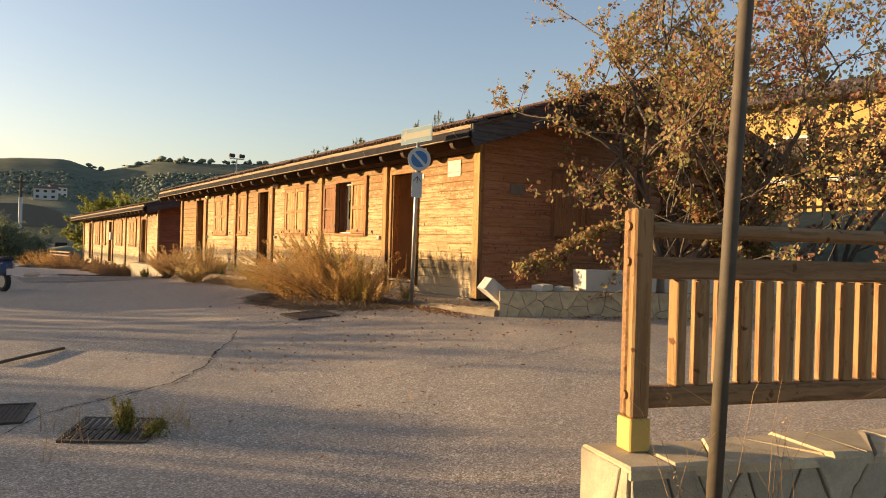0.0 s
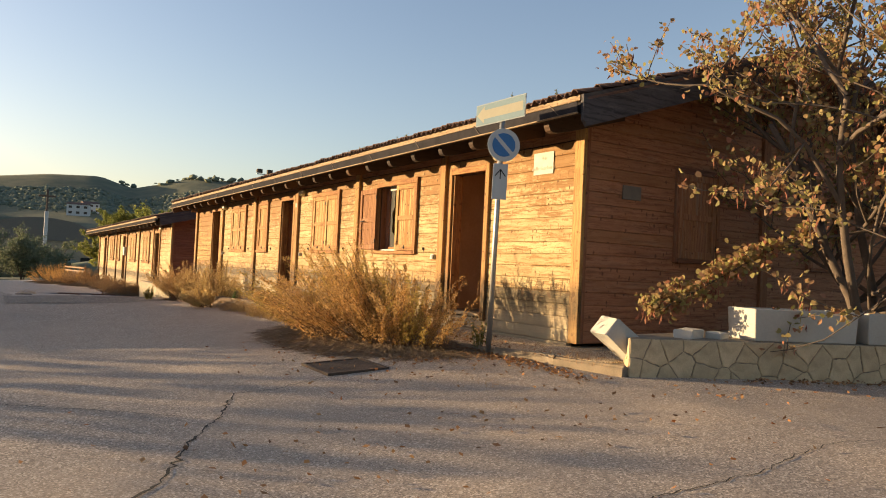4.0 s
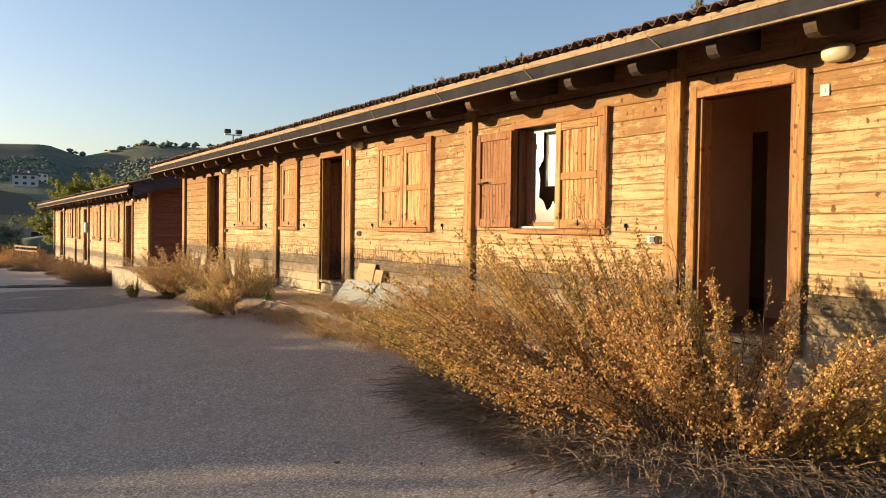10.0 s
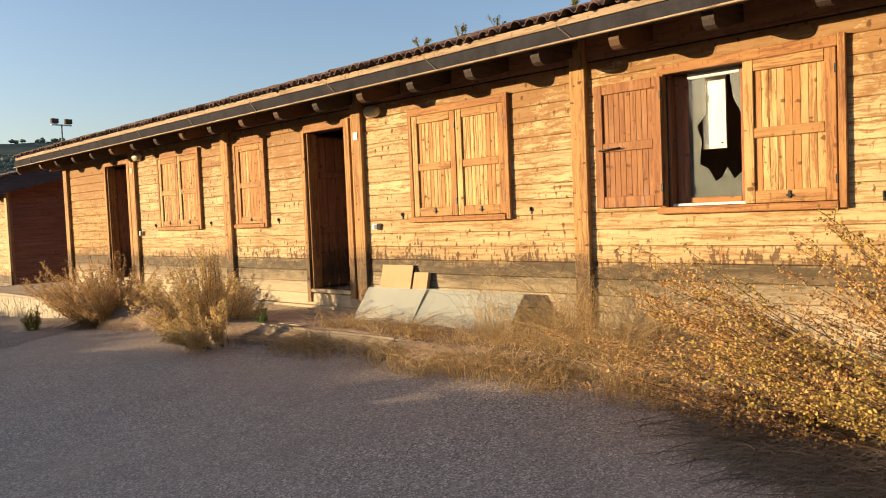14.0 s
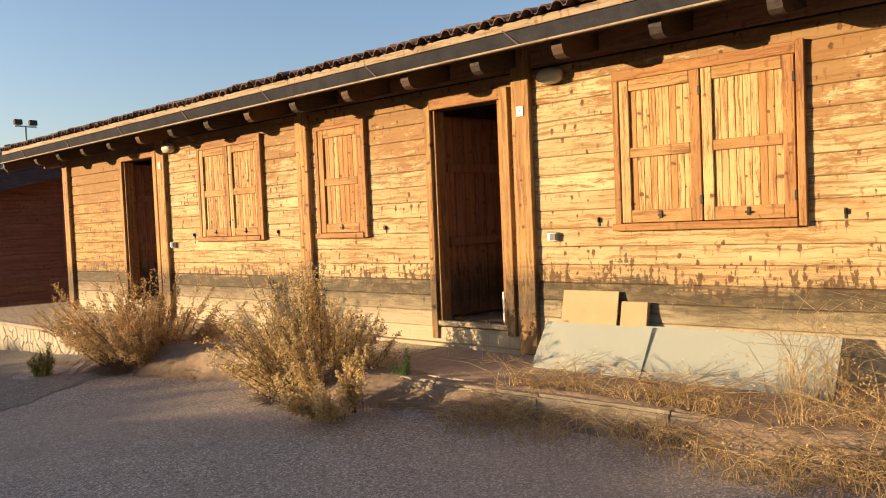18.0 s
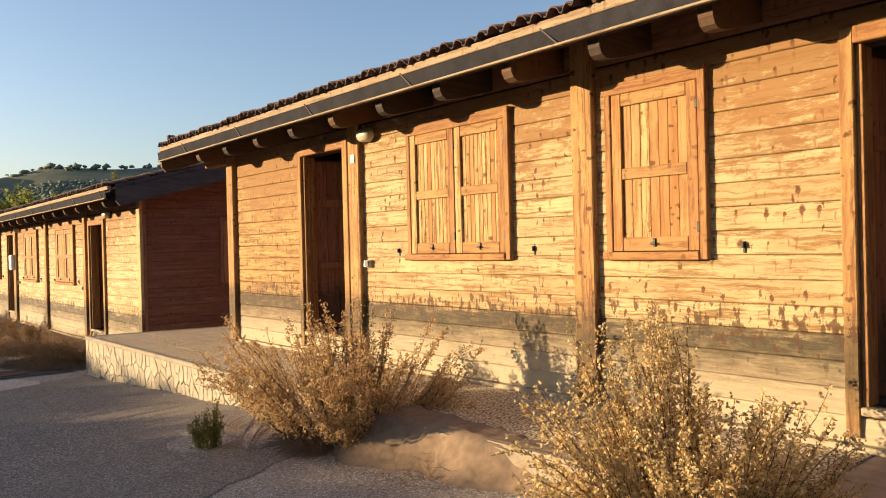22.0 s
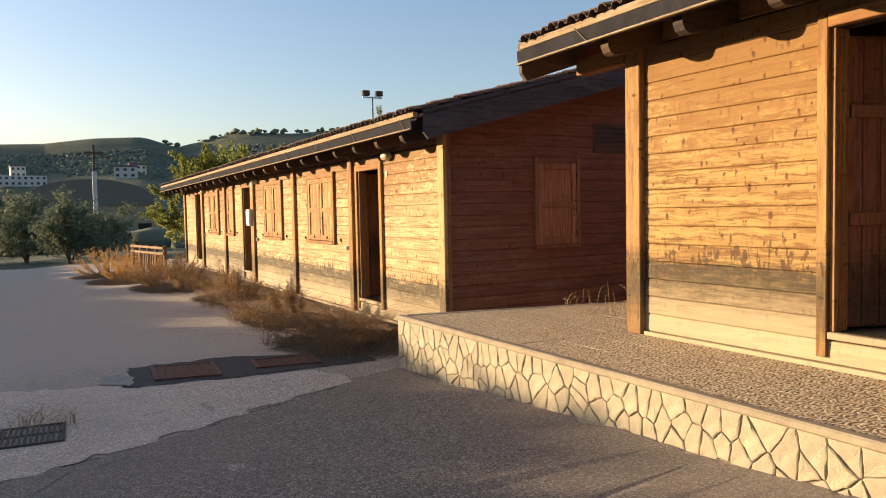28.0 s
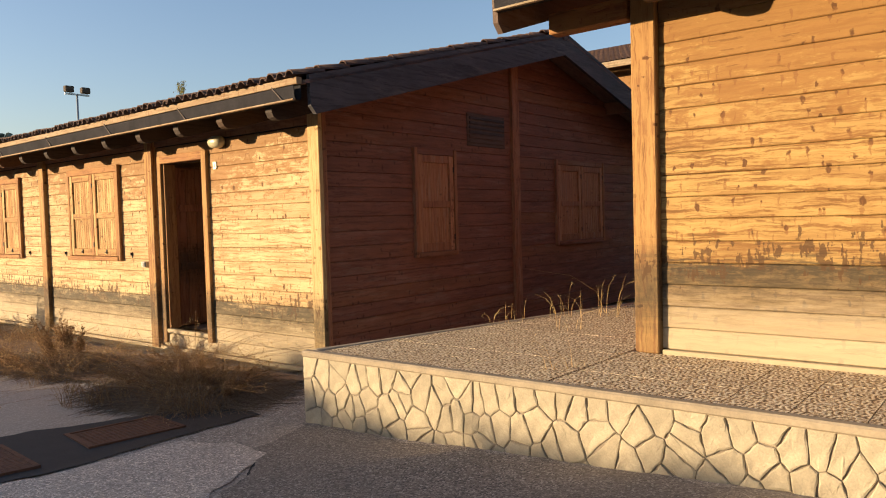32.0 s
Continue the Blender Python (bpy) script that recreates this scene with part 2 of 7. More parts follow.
M_gable_a = wood("larch_boards_stained_brown", (0.42, 0.200, 0.108), (0.28, 0.120, 0.066), (0.08, 0.038, 0.024), "x", wear=0.12, knots=0.7)
M_gable_v = wood("stained_red_upright", (0.33, 0.150, 0.078), (0.21, 0.090, 0.048), (0.06, 0.027, 0.018), "z", wear=0.18, knots=0.6)
M_post_a = wood("larch_posts", (0.37, 0.220, 0.078), (0.22, 0.098, 0.036), KNOT, "z", -0.02, bleached=False)
M_post_b = wood("larch_posts_low", (0.37, 0.220, 0.078), (0.22, 0.098, 0.036), KNOT, "z", -0.55, bleached=False)
M_corner_a = wood("corner_boards", (0.44, 0.275, 0.105), (0.30, 0.155, 0.056), KNOT, "z", -0.02, knots=0.6, bleached=False)
M_corner_b = wood("corner_boards_low", (0.50, 0.36, 0.17), (0.34, 0.20, 0.08), KNOT, "z", -0.55, knots=0.6, bleached=False)
M_frame = wood("larch_frames", (0.33, 0.172, 0.060), (0.19, 0.078, 0.030), KNOT, "z", knots=0.6)
M_frame_h = wood("larch_frames_level", (0.33, 0.168, 0.060), (0.21, 0.085, 0.033), KNOT, "y", knots=0.6)
M_shut = wood("shutter_planks", (0.48, 0.335, 0.145), (0.22, 0.100, 0.032), KNOT, "z", knots=0.9, uneven=0.7, ruddy=(0.30, 0.125, 0.036))
M_shut_h = wood("shutter_rails", (0.36, 0.215, 0.082), (0.22, 0.100, 0.034), KNOT, "y", knots=0.6)
M_shut_red = wood("shutter_inner_face", (0.27, 0.125, 0.05), (0.18, 0.072, 0.03), KNOT, "z", wear=0.15)
M_doorleaf = wood("door_leaf_planks", (0.28, 0.115, 0.058), (0.18, 0.066, 0.034), (0.04, 0.018, 0.012), "z", 0.0, wear=0.05, knots=0.5, bleached=False)
M_gap = plain("dark_gap_behind_boards", (0.045, 0.026, 0.016), 0.95, 0, 0.2)
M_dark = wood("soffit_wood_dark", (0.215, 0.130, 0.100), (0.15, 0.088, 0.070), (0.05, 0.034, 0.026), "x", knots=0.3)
# Browner than the siding, to deepen the eave shade by colour.
M_eave_board = wood("eave_shade_wood", (0.30, 0.155, 0.075), (0.20, 0.092, 0.045), KNOT, "y", knots=0.3)
# Rafters are near-black so that the shade under the eaves reads deeper.
M_rafter = wood("rafter_wood_shade_dark", (0.056, 0.040, 0.032), (0.036, 0.026, 0.021), (0.03, 0.02, 0.016), "x", knots=0.4)
M_barge = wood("bargeboard_black", (0.075, 0.068, 0.070), (0.045, 0.041, 0.043), (0.014, 0.012, 0.012), "x", wear=0.10, knots=0.2)
M_fascia = wood("fascia_strip", (0.320, 0.248, 0.160), (0.192, 0.132, 0.076), KNOT, "y", wear=0.3, knots=0.4)
M_plate = plain("grey_plate", (0.17, 0.15, 0.125), 0.8)
M_faded = plain("faded_lettering", (0.36, 0.33, 0.26), 0.8)
M_gutter = plain("gutter_brown_metal", (0.032, 0.030, 0.033), 0.9, 0.0, 0.4, 6.0, 0.15, 0.05)
M_strap = plain("gutter_strap", (0.085, 0.060, 0.045), 0.8, 0.1, 0.3)
M_inner = plain("inner_wall_panel", (0.46, 0.34, 0.23), 0.85, 0, 0.2, 2.0)
M_inner_floor = plain("inner_floor", (0.20, 0.15, 0.11), 0.8, 0, 0.3, 2.0)
M_tile = plain("roof_tile_clay", (0.125, 0.070, 0.052), 0.9, 0, 0.75, 9.0, 0.5)
M_lamp = plain("bulkhead_lamp_plastic", (0.465, 0.413, 0.270), 0.35, 0, 0.1)
M_enamel = plain("cream_enamel", (0.37, 0.345, 0.275), 0.6, 0, 0.1)
M_lampb = plain("bulkhead_lamp_base", (0.10, 0.085, 0.07), 0.5)
M_white = plain("white_paint", (0.576, 0.560, 0.512), 0.6, 0, 0.1)
M_black = plain("black_iron", (0.02, 0.018, 0.016), 0.5, 0.6)
M_steel = plain("galvanised_steel", (0.42, 0.42, 0.40), 0.45, 0.75, 0.15)
M_conc = plain("pale_concrete", (0.33, 0.265, 0.18), 0.9, 0, 0.4, 4.0, 0.4)
M_box = plain("white_concrete", (0.435, 0.413, 0.360), 0.85, 0, 0.14, 3.0, 0.25)
M_stone = plain("limestone_crazy_paving", (0.375, 0.315, 0.215), 0.9, 0, 0.34, 7.0, 0.9)
M_soil = plain("dry_soil_and_litter", (0.29, 0.195, 0.12), 1.0, 0, 0.5, 16.0, 0.8)
M_dusty = plain("dusty_paving", (0.42, 0.295, 0.195), 0.95, 0, 0.4, 9.0, 0.7)
M_mortar = plain("pale_mortar", (0.40, 0.335, 0.23), 0.95, 0, 0.35, 12.0, 0.7)
M_stone_warm = plain("tan_limestone_pieces", (0.50, 0.385, 0.235), 0.9, 0, 0.34, 7.0, 0.8)
M_kerb = plain("dirty_kerb_concrete", (0.30, 0.235, 0.16), 0.95, 0, 0.5, 5.0, 0.5)
M_leaf_gable = wood("gable_shutter_boards", (0.42, 0.205, 0.105), (0.28, 0.125, 0.065), (0.06, 0.027, 0.018), "z", wear=0.3, knots=0.6)
M_joint = plain("stone_joint_mortar", (0.26, 0.21, 0.15), 0.95, 0, 0.35, 9.0, 0.4)
M_glass = glassy("window_glass")
M_sheetglass = glassy("old_glass_sheet", (0.56, 0.57, 0.47), 0.16)
M_dustglass = glassy("dusty_window_glass", (0.42, 0.45, 0.40), 0.08)
M_dustglass.node_tree.nodes["Principled BSDF"].inputs["Transmission Weight"].default_value = 0.86
M_sheetglass.node_tree.nodes["Principled BSDF"].inputs["Transmission Weight"].default_value = 0.52
M_rust = plain("rusty_cast_iron", (0.16, 0.075, 0.042), 0.8, 0.35, 0.5, 14.0, 0.4)
M_iron = plain("dusty_cast_iron", (0.085, 0.060, 0.042), 0.9, 0.1, 0.45, 14.0, 0.4)
M_signblue = plain("sign_blue", (0.012, 0.13, 0.34), 0.35, 0, 0.08, 3, 0)
M_signwhite = plain("sign_grey_white", (0.480, 0.480, 0.464), 0.35, 0, 0.08, 3, 0)
M_signcyan = plain("sign_faded_blue", (0.095, 0.155, 0.185), 0.8, 0, 0.1, 3, 0)
M_signcream = plain("sign_faded_cream", (0.20, 0.195, 0.150), 0.8, 0, 0.1, 3, 0)
M_signrim = plain("sign_faded_rim", (0.18, 0.215, 0.235), 0.8, 0, 0.1, 3, 0)
M_yellow = plain("yellow_render", (0.465, 0.315, 0.105), 0.85, 0, 0.12, 1.5)
M_card = plain("fibreboard", (0.396, 0.259, 0.130), 0.85, 0, 0.1)
M_cardd = plain("fibreboard_edge", (0.10, 0.07, 0.05), 0.9)
M_fence = wood("fence_rail_wood", (0.27, 0.155, 0.075), (0.16, 0.085, 0.04), KNOT, "x")
M_fence_v = wood("fence_slat_wood", (0.34, 0.205, 0.095), (0.22, 0.115, 0.050), KNOT, "z")
M_ochre = plain("ochre_post_foot", (0.50, 0.34, 0.09), 0.7, 0, 0.1)
M_polegreen = plain("weathered_pole", (0.085, 0.064, 0.042), 0.75, 0.1, 0.35, 12.0)
M_mesh_wall = plain("far_white_render", (0.55, 0.54, 0.52), 0.9)


# ---- mesh tools ----
def link(name, verts, faces, material, parent=None, label="", smooth=False):
    me = bpy.data.meshes.new(name)
    me.from_pydata([tuple(v) for v in verts], [], faces)
    if smooth:
        me.shade_smooth()
    me.materials.append(material)
    ob = new(name, me)
    ob.parent = parent
    return tagged(ob, label)


def part(name, bm, material, parent=None, label="", smooth=False):
    me = bpy.data.meshes.new(name)
    bm.to_mesh(me)
    bm.free()
    if smooth:
        me.shade_smooth()
    me.materials.append(material)
    ob = new(name, me)
    ob.parent = parent
    return tagged(ob, label)


def share(name, me, at, parent=None):
    ob = new(name, me)
    ob.location = at
    ob.parent = parent
    return ob


def empty(name, label="", category="", group="", kind="", at=(0, 0, 0)):
    ob = new(name)
    ob.location = at
    return tagged(ob, label, category, group, kind)


def add_box(bm, lo, hi, bev=0.0, turn=None):
    c, s = [(a + b) / 2 for a, b in zip(lo, hi)], [b - a for a, b in zip(lo, hi)]
    m = Matrix.Translation(c) @ (turn or Matrix()) @ Matrix.Diagonal((*s, 1))
    made = bmesh.ops.create_cube(bm, size=1.0, matrix=m)["verts"]
    if bev:
        es = {e for v in made for e in v.link_edges}
        bmesh.ops.bevel(bm, geom=list(es), offset=bev, segments=1, affect="EDGES")
    return bm


def boxm(lo, hi, bev=0.0, turn=None):
    return add_box(bmesh.new(), lo, hi, bev, turn)


def tube_verts(path, radii, n=8):
    """Rings of points round a path, with the faces between them and end caps."""
    vs, fs = [], []
    path = [Vector(p) for p in path]
    for i, p in enumerate(path):
        d = (path[min(i + 1, len(path) - 1)] - path[max(i - 1, 0)]).normalized()
        a = d.cross(Vector((0.31, 0.17, 0.94)) if abs(d.z) < 0.9 else Vector((1, 0, 0))).normalized()
        b = d.cross(a)
        for k in range(n):
            w = 2 * math.pi * k / n
            vs.append(p + radii[i] * (math.cos(w) * a + math.sin(w) * b))
    for i in range(len(path) - 1):
        for k in range(n):
            fs.append((i * n + k, i * n + (k + 1) % n, (i + 1) * n + (k + 1) % n, (i + 1) * n + k))
    fs.append(tuple(range(n))[::-1])
    fs.append(tuple(range((len(path) - 1) * n, len(path) * n)))
    return vs, fs


def tube(name, path, radii, material, parent=None, label="", n=8):
    vs, fs = tube_verts(path, radii, n)
    return link(name, vs, fs, material, parent, label, True)


def np_mesh(name, verts, faces, material, parent=None, label="", smooth=False):
    """A mesh from numpy arrays of points and of equal-sided faces."""
    me = bpy.data.meshes.new(name)
    k, n = faces.shape[1], len(faces)
    me.vertices.add(len(verts))
    me.vertices.foreach_set("co", np.asarray(verts, np.float32).ravel())
    me.loops.add(n * k)
    me.loops.foreach_set("vertex_index", faces.astype(np.int32).ravel())
    me.polygons.add(n)
    me.polygons.foreach_set("loop_start", np.arange(0, n * k, k, dtype=np.int32))
    me.polygons.foreach_set("loop_total", np.full(n, k, np.int32))
    if smooth:
        me.polygons.foreach_set("use_smooth", np.ones(n, bool))
    me.update(calc_edges=True)
    me.materials.append(material)
    ob = new(name, me)
    ob.parent = parent
    return tagged(ob, label)


# ---- ground ----
GX = [-12.0, -5.0, -1.3]
GROUND = [(-60, -2.2, -2.1, -1.6), (-9, -1.08, -1.02, -0.82), (0, -0.82, -0.67, -0.36), (4, -0.70, -0.57, -0.30), (12, -0.70, -0.62, -0.40), (18.6, -0.74, -0.66, -0.52),
          (24.3, -0.80, -0.76, -0.82), (36, -1.0, -0.97, -0.95), (48, -1.3, -1.25, -1.15), (90, -2.6, -2.5, -2.3)]


def ground_z(x, y):
    ys = [r[0] for r in GROUND]
    cols = [np.interp(y, ys, [r[k + 1] for r in GROUND]) for k in range(3)]
    x = np.clip(x, -30, -1.3)
    near = np.where(x < -5, cols[1] + (cols[0] - cols[1]) * (-5 - x) / 7, cols[2] + (cols[1] - cols[2]) * (-1.3 - x) / 3.7)
    return near


def gz(x, y):
    return float(ground_z(np.array(x, float), np.array(y, float)))


# Bearings -110 to -50: an unseen ridge, added to block the low sky glow.
SKYLINE = [(-180, 1.0), (-140, 3.0), (-110, 6.8), (-50, 6.8), (-40, 5.6), (-30, 4.6), (-4, 5.0), (1, 5.1), (4, 5.5), (7.2, 5.7), (9.3, 5.0), (11.3, 5.5), (13.5, 6.1), (17, 6.2), (25, 6.3), (45, 5.0), (80, 3.0), (180, 1.0)]


def land_z(x, y):
    r = np.hypot(x + 5, y - 8)
    b = np.degrees(np.arctan2(x + 5, y - 8))
    top = np.interp(b, [s[0] for s in SKYLINE], [s[1] for s in SKYLINE])
    far = np.clip((r - 140) / 560, 0, 1)
    rise = far ** 1.25 * np.where(r < 700, 1, np.clip(1 - (r - 700) / 900, 0.2, 1))
    z = np.minimum(r, 700) * np.tan(np.radians(top)) * rise
    bumps = 3.5 * np.sin(x * 0.021 + 1.3 * np.sin(y * 0.013)) * np.cos(y * 0.017 + 0.5) * far * (1 - 0.7 * far)
    bank = np.clip((x - 9) / 5, 0, 1) * 2.4 * np.clip((60 - np.abs(y)) / 20, 0, 1)
    return ground_z(x, y) * (1 - far) + z + bumps + bank


def asphalt(name, k):
    """Worn asphalt with pale grit; k: how pale its binder has become."""
    m, t, b = nodes(name)
    tone = lambda *c: tuple(v * k for v in c)
    pos = put(t, "NewGeometry").outputs["Position"]
    grit = put(t, "TexVoronoi", {"Vector": pos, "Scale": 95.0}).outputs["Color"]
    g = put(t, "SeparateColor", {0: grit}).outputs[0]
    stone = ramp(t, g, [(0.0, tone(0.14, 0.12, 0.10)), (0.5, tone(0.34, 0.28, 0.225)), (0.84, tone(0.465, 0.385, 0.305)), (0.95, tone(0.70, 0.61, 0.50))])
    big, mid = noise_of(t, pos, 0.35, 5, 0.6), noise_of(t, pos, 2.4, 4)
    c = mixc(t, math2(t, "MULTIPLY", ramp(t, big, [(0.35, (0, 0, 0)), (0.65, (1, 1, 1))]), 0.5), stone, tone(0.40, 0.32, 0.24))
    c = mixc(t, math2(t, "MULTIPLY", ramp(t, mid, [(0.5, (0, 0, 0)), (0.72, (1, 1, 1))]), 0.30), c, tone(0.20, 0.175, 0.148))
    along = math2(t, "MULTIPLY", put(t, "SeparateXYZ", {0: pos}).outputs[1], 0.02)
    c = mixc(t, math2(t, "MULTIPLY", ramp(t, along, [(0.485, (0, 0, 0)), (0.535, (1, 1, 1))]), 0.5), c, tone(0.56, 0.48, 0.39))
    t.links.new(c, b.inputs["Base Color"])
    b.inputs["Roughness"].default_value = 0.9
    b.inputs["Specular IOR Level"].default_value = 0.2
    bump(t, b, math2(t, "ADD", g, math2(t, "MULTIPLY", noise_of(t, pos, 40.0), 0.8)), 0.55, 0.006)
    return m


def meadow():
    m, t, b = nodes("dry_meadow_and_scrub_hazed")
    pos = put(t, "NewGeometry").outputs["Position"]
    big, mid, fine = noise_of(t, pos, 0.012, 5), noise_of(t, pos, 0.09, 5), noise_of(t, pos, 3.0, 4)
    # Greyed blue-green mixes the haze of distance into the hill colour.
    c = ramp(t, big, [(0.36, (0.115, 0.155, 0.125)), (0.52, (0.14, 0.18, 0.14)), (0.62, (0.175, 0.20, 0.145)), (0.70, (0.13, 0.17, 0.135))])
    c = mixc(t, 0.45, c, ramp(t, mid, [(0.40, (0.045, 0.065, 0.035)), (0.62, (0.17, 0.155, 0.085))]))
    c = mixc(t, 0.3, c, ramp(t, fine, [(0.35, (0.06, 0.05, 0.03)), (0.65, (0.22, 0.18, 0.10))]))
    t.links.new(c, b.inputs["Base Color"])
    b.inputs["Roughness"].default_value = 1.0
    b.inputs["Specular IOR Level"].default_value = 0.1
    bump(t, b, fine, 0.5, 0.05)
    return m


M_asphalt, M_asphalt_dark, M_meadow = asphalt("old_asphalt", 1.0), asphalt("younger_asphalt", 0.68), meadow()


def sheet(name, xs, ys, height, material, skip=None):
    X, Y = np.meshgrid(xs, ys)
    Z = height(X, Y)
    v = np.stack([X, Y, Z], -1).reshape(-1, 3)
    n = len(xs)
    i, j = np.meshgrid(np.arange(len(ys) - 1), np.arange(n - 1), indexing="ij")
    a = (i * n + j).ravel()
    f = np.stack([a, a + 1, a + n + 1, a + n], 1)
    return np_mesh(name, v, f, material, smooth=True)


def stretch(lo, hi, near, step, grow=1.12):
    """Grid lines, close together inside the near span and wider and wider outside it."""
    mid = list(np.arange(near[0], near[1] + 1e-6, step))
    d, x = step, mid[-1]
    while x < hi:
        d = min(d * grow, 28.0)
        x += d
        mid.append(x)
    d, x = step, mid[0]
    while x > lo:
        d = min(d * grow, 28.0)
        x -= d
        mid.insert(0, x)
    return np.array(mid)


def pavement_drop(X, Y):
    """The land, sunk under the asphalt so that the road sheet lies on it."""
    under = (X > -40) & (X < 0.6) & (Y > -45) & (Y < 70)
    return land_z(X, Y) - np.where(under, 0.10, 0.02)


tagged(sheet("ground", stretch(-1300, 1300, (-14, 16), 1.0), stretch(-700, 1500, (-14, 56), 1.0), pavement_drop, M_meadow), "dry grassy ground rising to scrubby hills, tinted with haze", "ground", kind="structure")


def road_height(X, Y):
    w = 0.012 * np.sin(X * 1.7 + 0.6 * Y) * np.sin(Y * 1.1 - X * 0.4) + 0.006 * np.sin(4.1 * X + 1.0) * np.sin(3.7 * Y)
    return ground_z(X, Y) + w


tagged(sheet("road", np.concatenate([np.arange(-38, -9, 1.0), np.arange(-9, -0.2, 0.2), np.arange(0.0, 13.0, 0.8)]), np.concatenate([np.arange(-40, -9, 1.0), np.arange(-9, 34, 0.2), np.arange(34, 60, 0.8)]), road_height, M_asphalt), "grey worn asphalt yard with fine cracks", "road", kind="structure")

# ---- the two timber rows ----
PITCH = 0.157
DEPTH, RIDGE = 8.2, 4.10
GABLE_POST = 3.56
EAVE_X, EAVE_Z, SLOPE = -0.70, 2.60, 0.315
SLOPE_B = 0.256  # the second roof is a little flatter
SAG = -0.0075  # the roofs dip a little towards their far ends
Y0, Y1 = 3.42, 22.03
DOORS = [(5.43, 6.34), (13.12, 13.96), (19.20, 20.11)]
WINDOWS = [(7.45, 8.83, 2), (10.60, 11.94, 2), (14.94, 15.64, 1), (16.74, 18.03, 2)]
POSTS = [(6.49, 6.66), (9.60, 9.77), (12.78, 12.97), (15.79, 15.99), (18.86, 19.06)]
W_LO, W_HI = 0.93, 2.08
D_HI = 2.10
FOOT = -0.20


def roof_z(x, slope=None):
    return EAVE_Z + (slope or SLOPE) * (min(x, 2 * RIDGE - x) - EAVE_X)


def board_mesh(length, axis):
    """One length of rounded siding with a groove at its lower edge."""
    prof = [(0.004, 0.0), (-0.020, 0.0), (-0.0265, 0.006), (-0.028, 0.070), (-0.023, 0.149), (-0.017, 0.1545), (0.004, 0.1545)]
    vs = []
    for s in (0.0, length):
        for px, pz in prof:
            vs.append((px, s, pz) if axis == "y" else (s, px, pz))
    n = len(prof)
    fs = [(i, i + 1, n + i + 1, n + i) for i in range(n - 1)] + [tuple(range(n)), tuple(range(2 * n - 1, n - 1, -1))]
    me = bpy.data.meshes.new("board")
    me.from_pydata(vs, [], fs)
    return me


def front_wall(tag, ox, oy, oz, material, name, ending=None):
    """The boarded front: a core with its openings, and every board as a piece."""
    wall = empty(name, "golden weathered larch board wall, blackened near its foot", "wall", kind="structure", at=(ox, oy, oz))
    gaps = sorted([(a, b, 0.02, D_HI) for a, b in DOORS] + [(a, b, W_LO, W_HI) for a, b, _ in WINDOWS])
    bm = bmesh.new()
    y = Y0 + 0.01
    for a, b, lo, hi in gaps:
        add_box(bm, (0.005, y, FOOT), (0.13, a, 2.63))
        add_box(bm, (0.005, a, hi), (0.13, b, 2.63))
        add_box(bm, (0.005, a, FOOT), (0.13, b, lo))
        y = b
    add_box(bm, (0.005, y, FOOT), (0.13, Y1 - 0.01, 2.63))
    part("wall_core", bm, M_gap, wall)
    # Added board: covers the top siding so the wall under the eave looks shadier.
    part("frieze_board", boxm((-0.034, Y0 + 0.13, 2.325), (0.002, Y1 - 0.16, 2.60), 0.004), M_eave_board, wall, "added board that darkens the shaded wall under the rafters")
    cuts = sorted(POSTS)
    cache = {}
    row = 0
    while True:
        z = FOOT + row * PITCH
        if z > 2.20:
            break
        spans, y = [], Y0 + 0.13
        blocks = [(a, b) for a, b in cuts]
        for a, b, lo, hi in gaps:
            if z + PITCH > lo + 0.02 and z < hi - 0.02:
                blocks.append((a - 0.06, b + 0.06))
        for a, b in sorted(blocks) + [(Y1 - 0.16, 99)]:
            if a - y > 0.03:
                spans.append((round(y, 3), round(a - y, 3)))
            y = max(y, b)
        for y, length in spans:
            key = length, y > 20.0 and ending or material
            if key not in cache:
                cache[key] = board_mesh(length, "y")
                cache[key].materials.append(key[1])
            share("board", cache[key], (0, y, z), wall)
        row += 1
    return wall


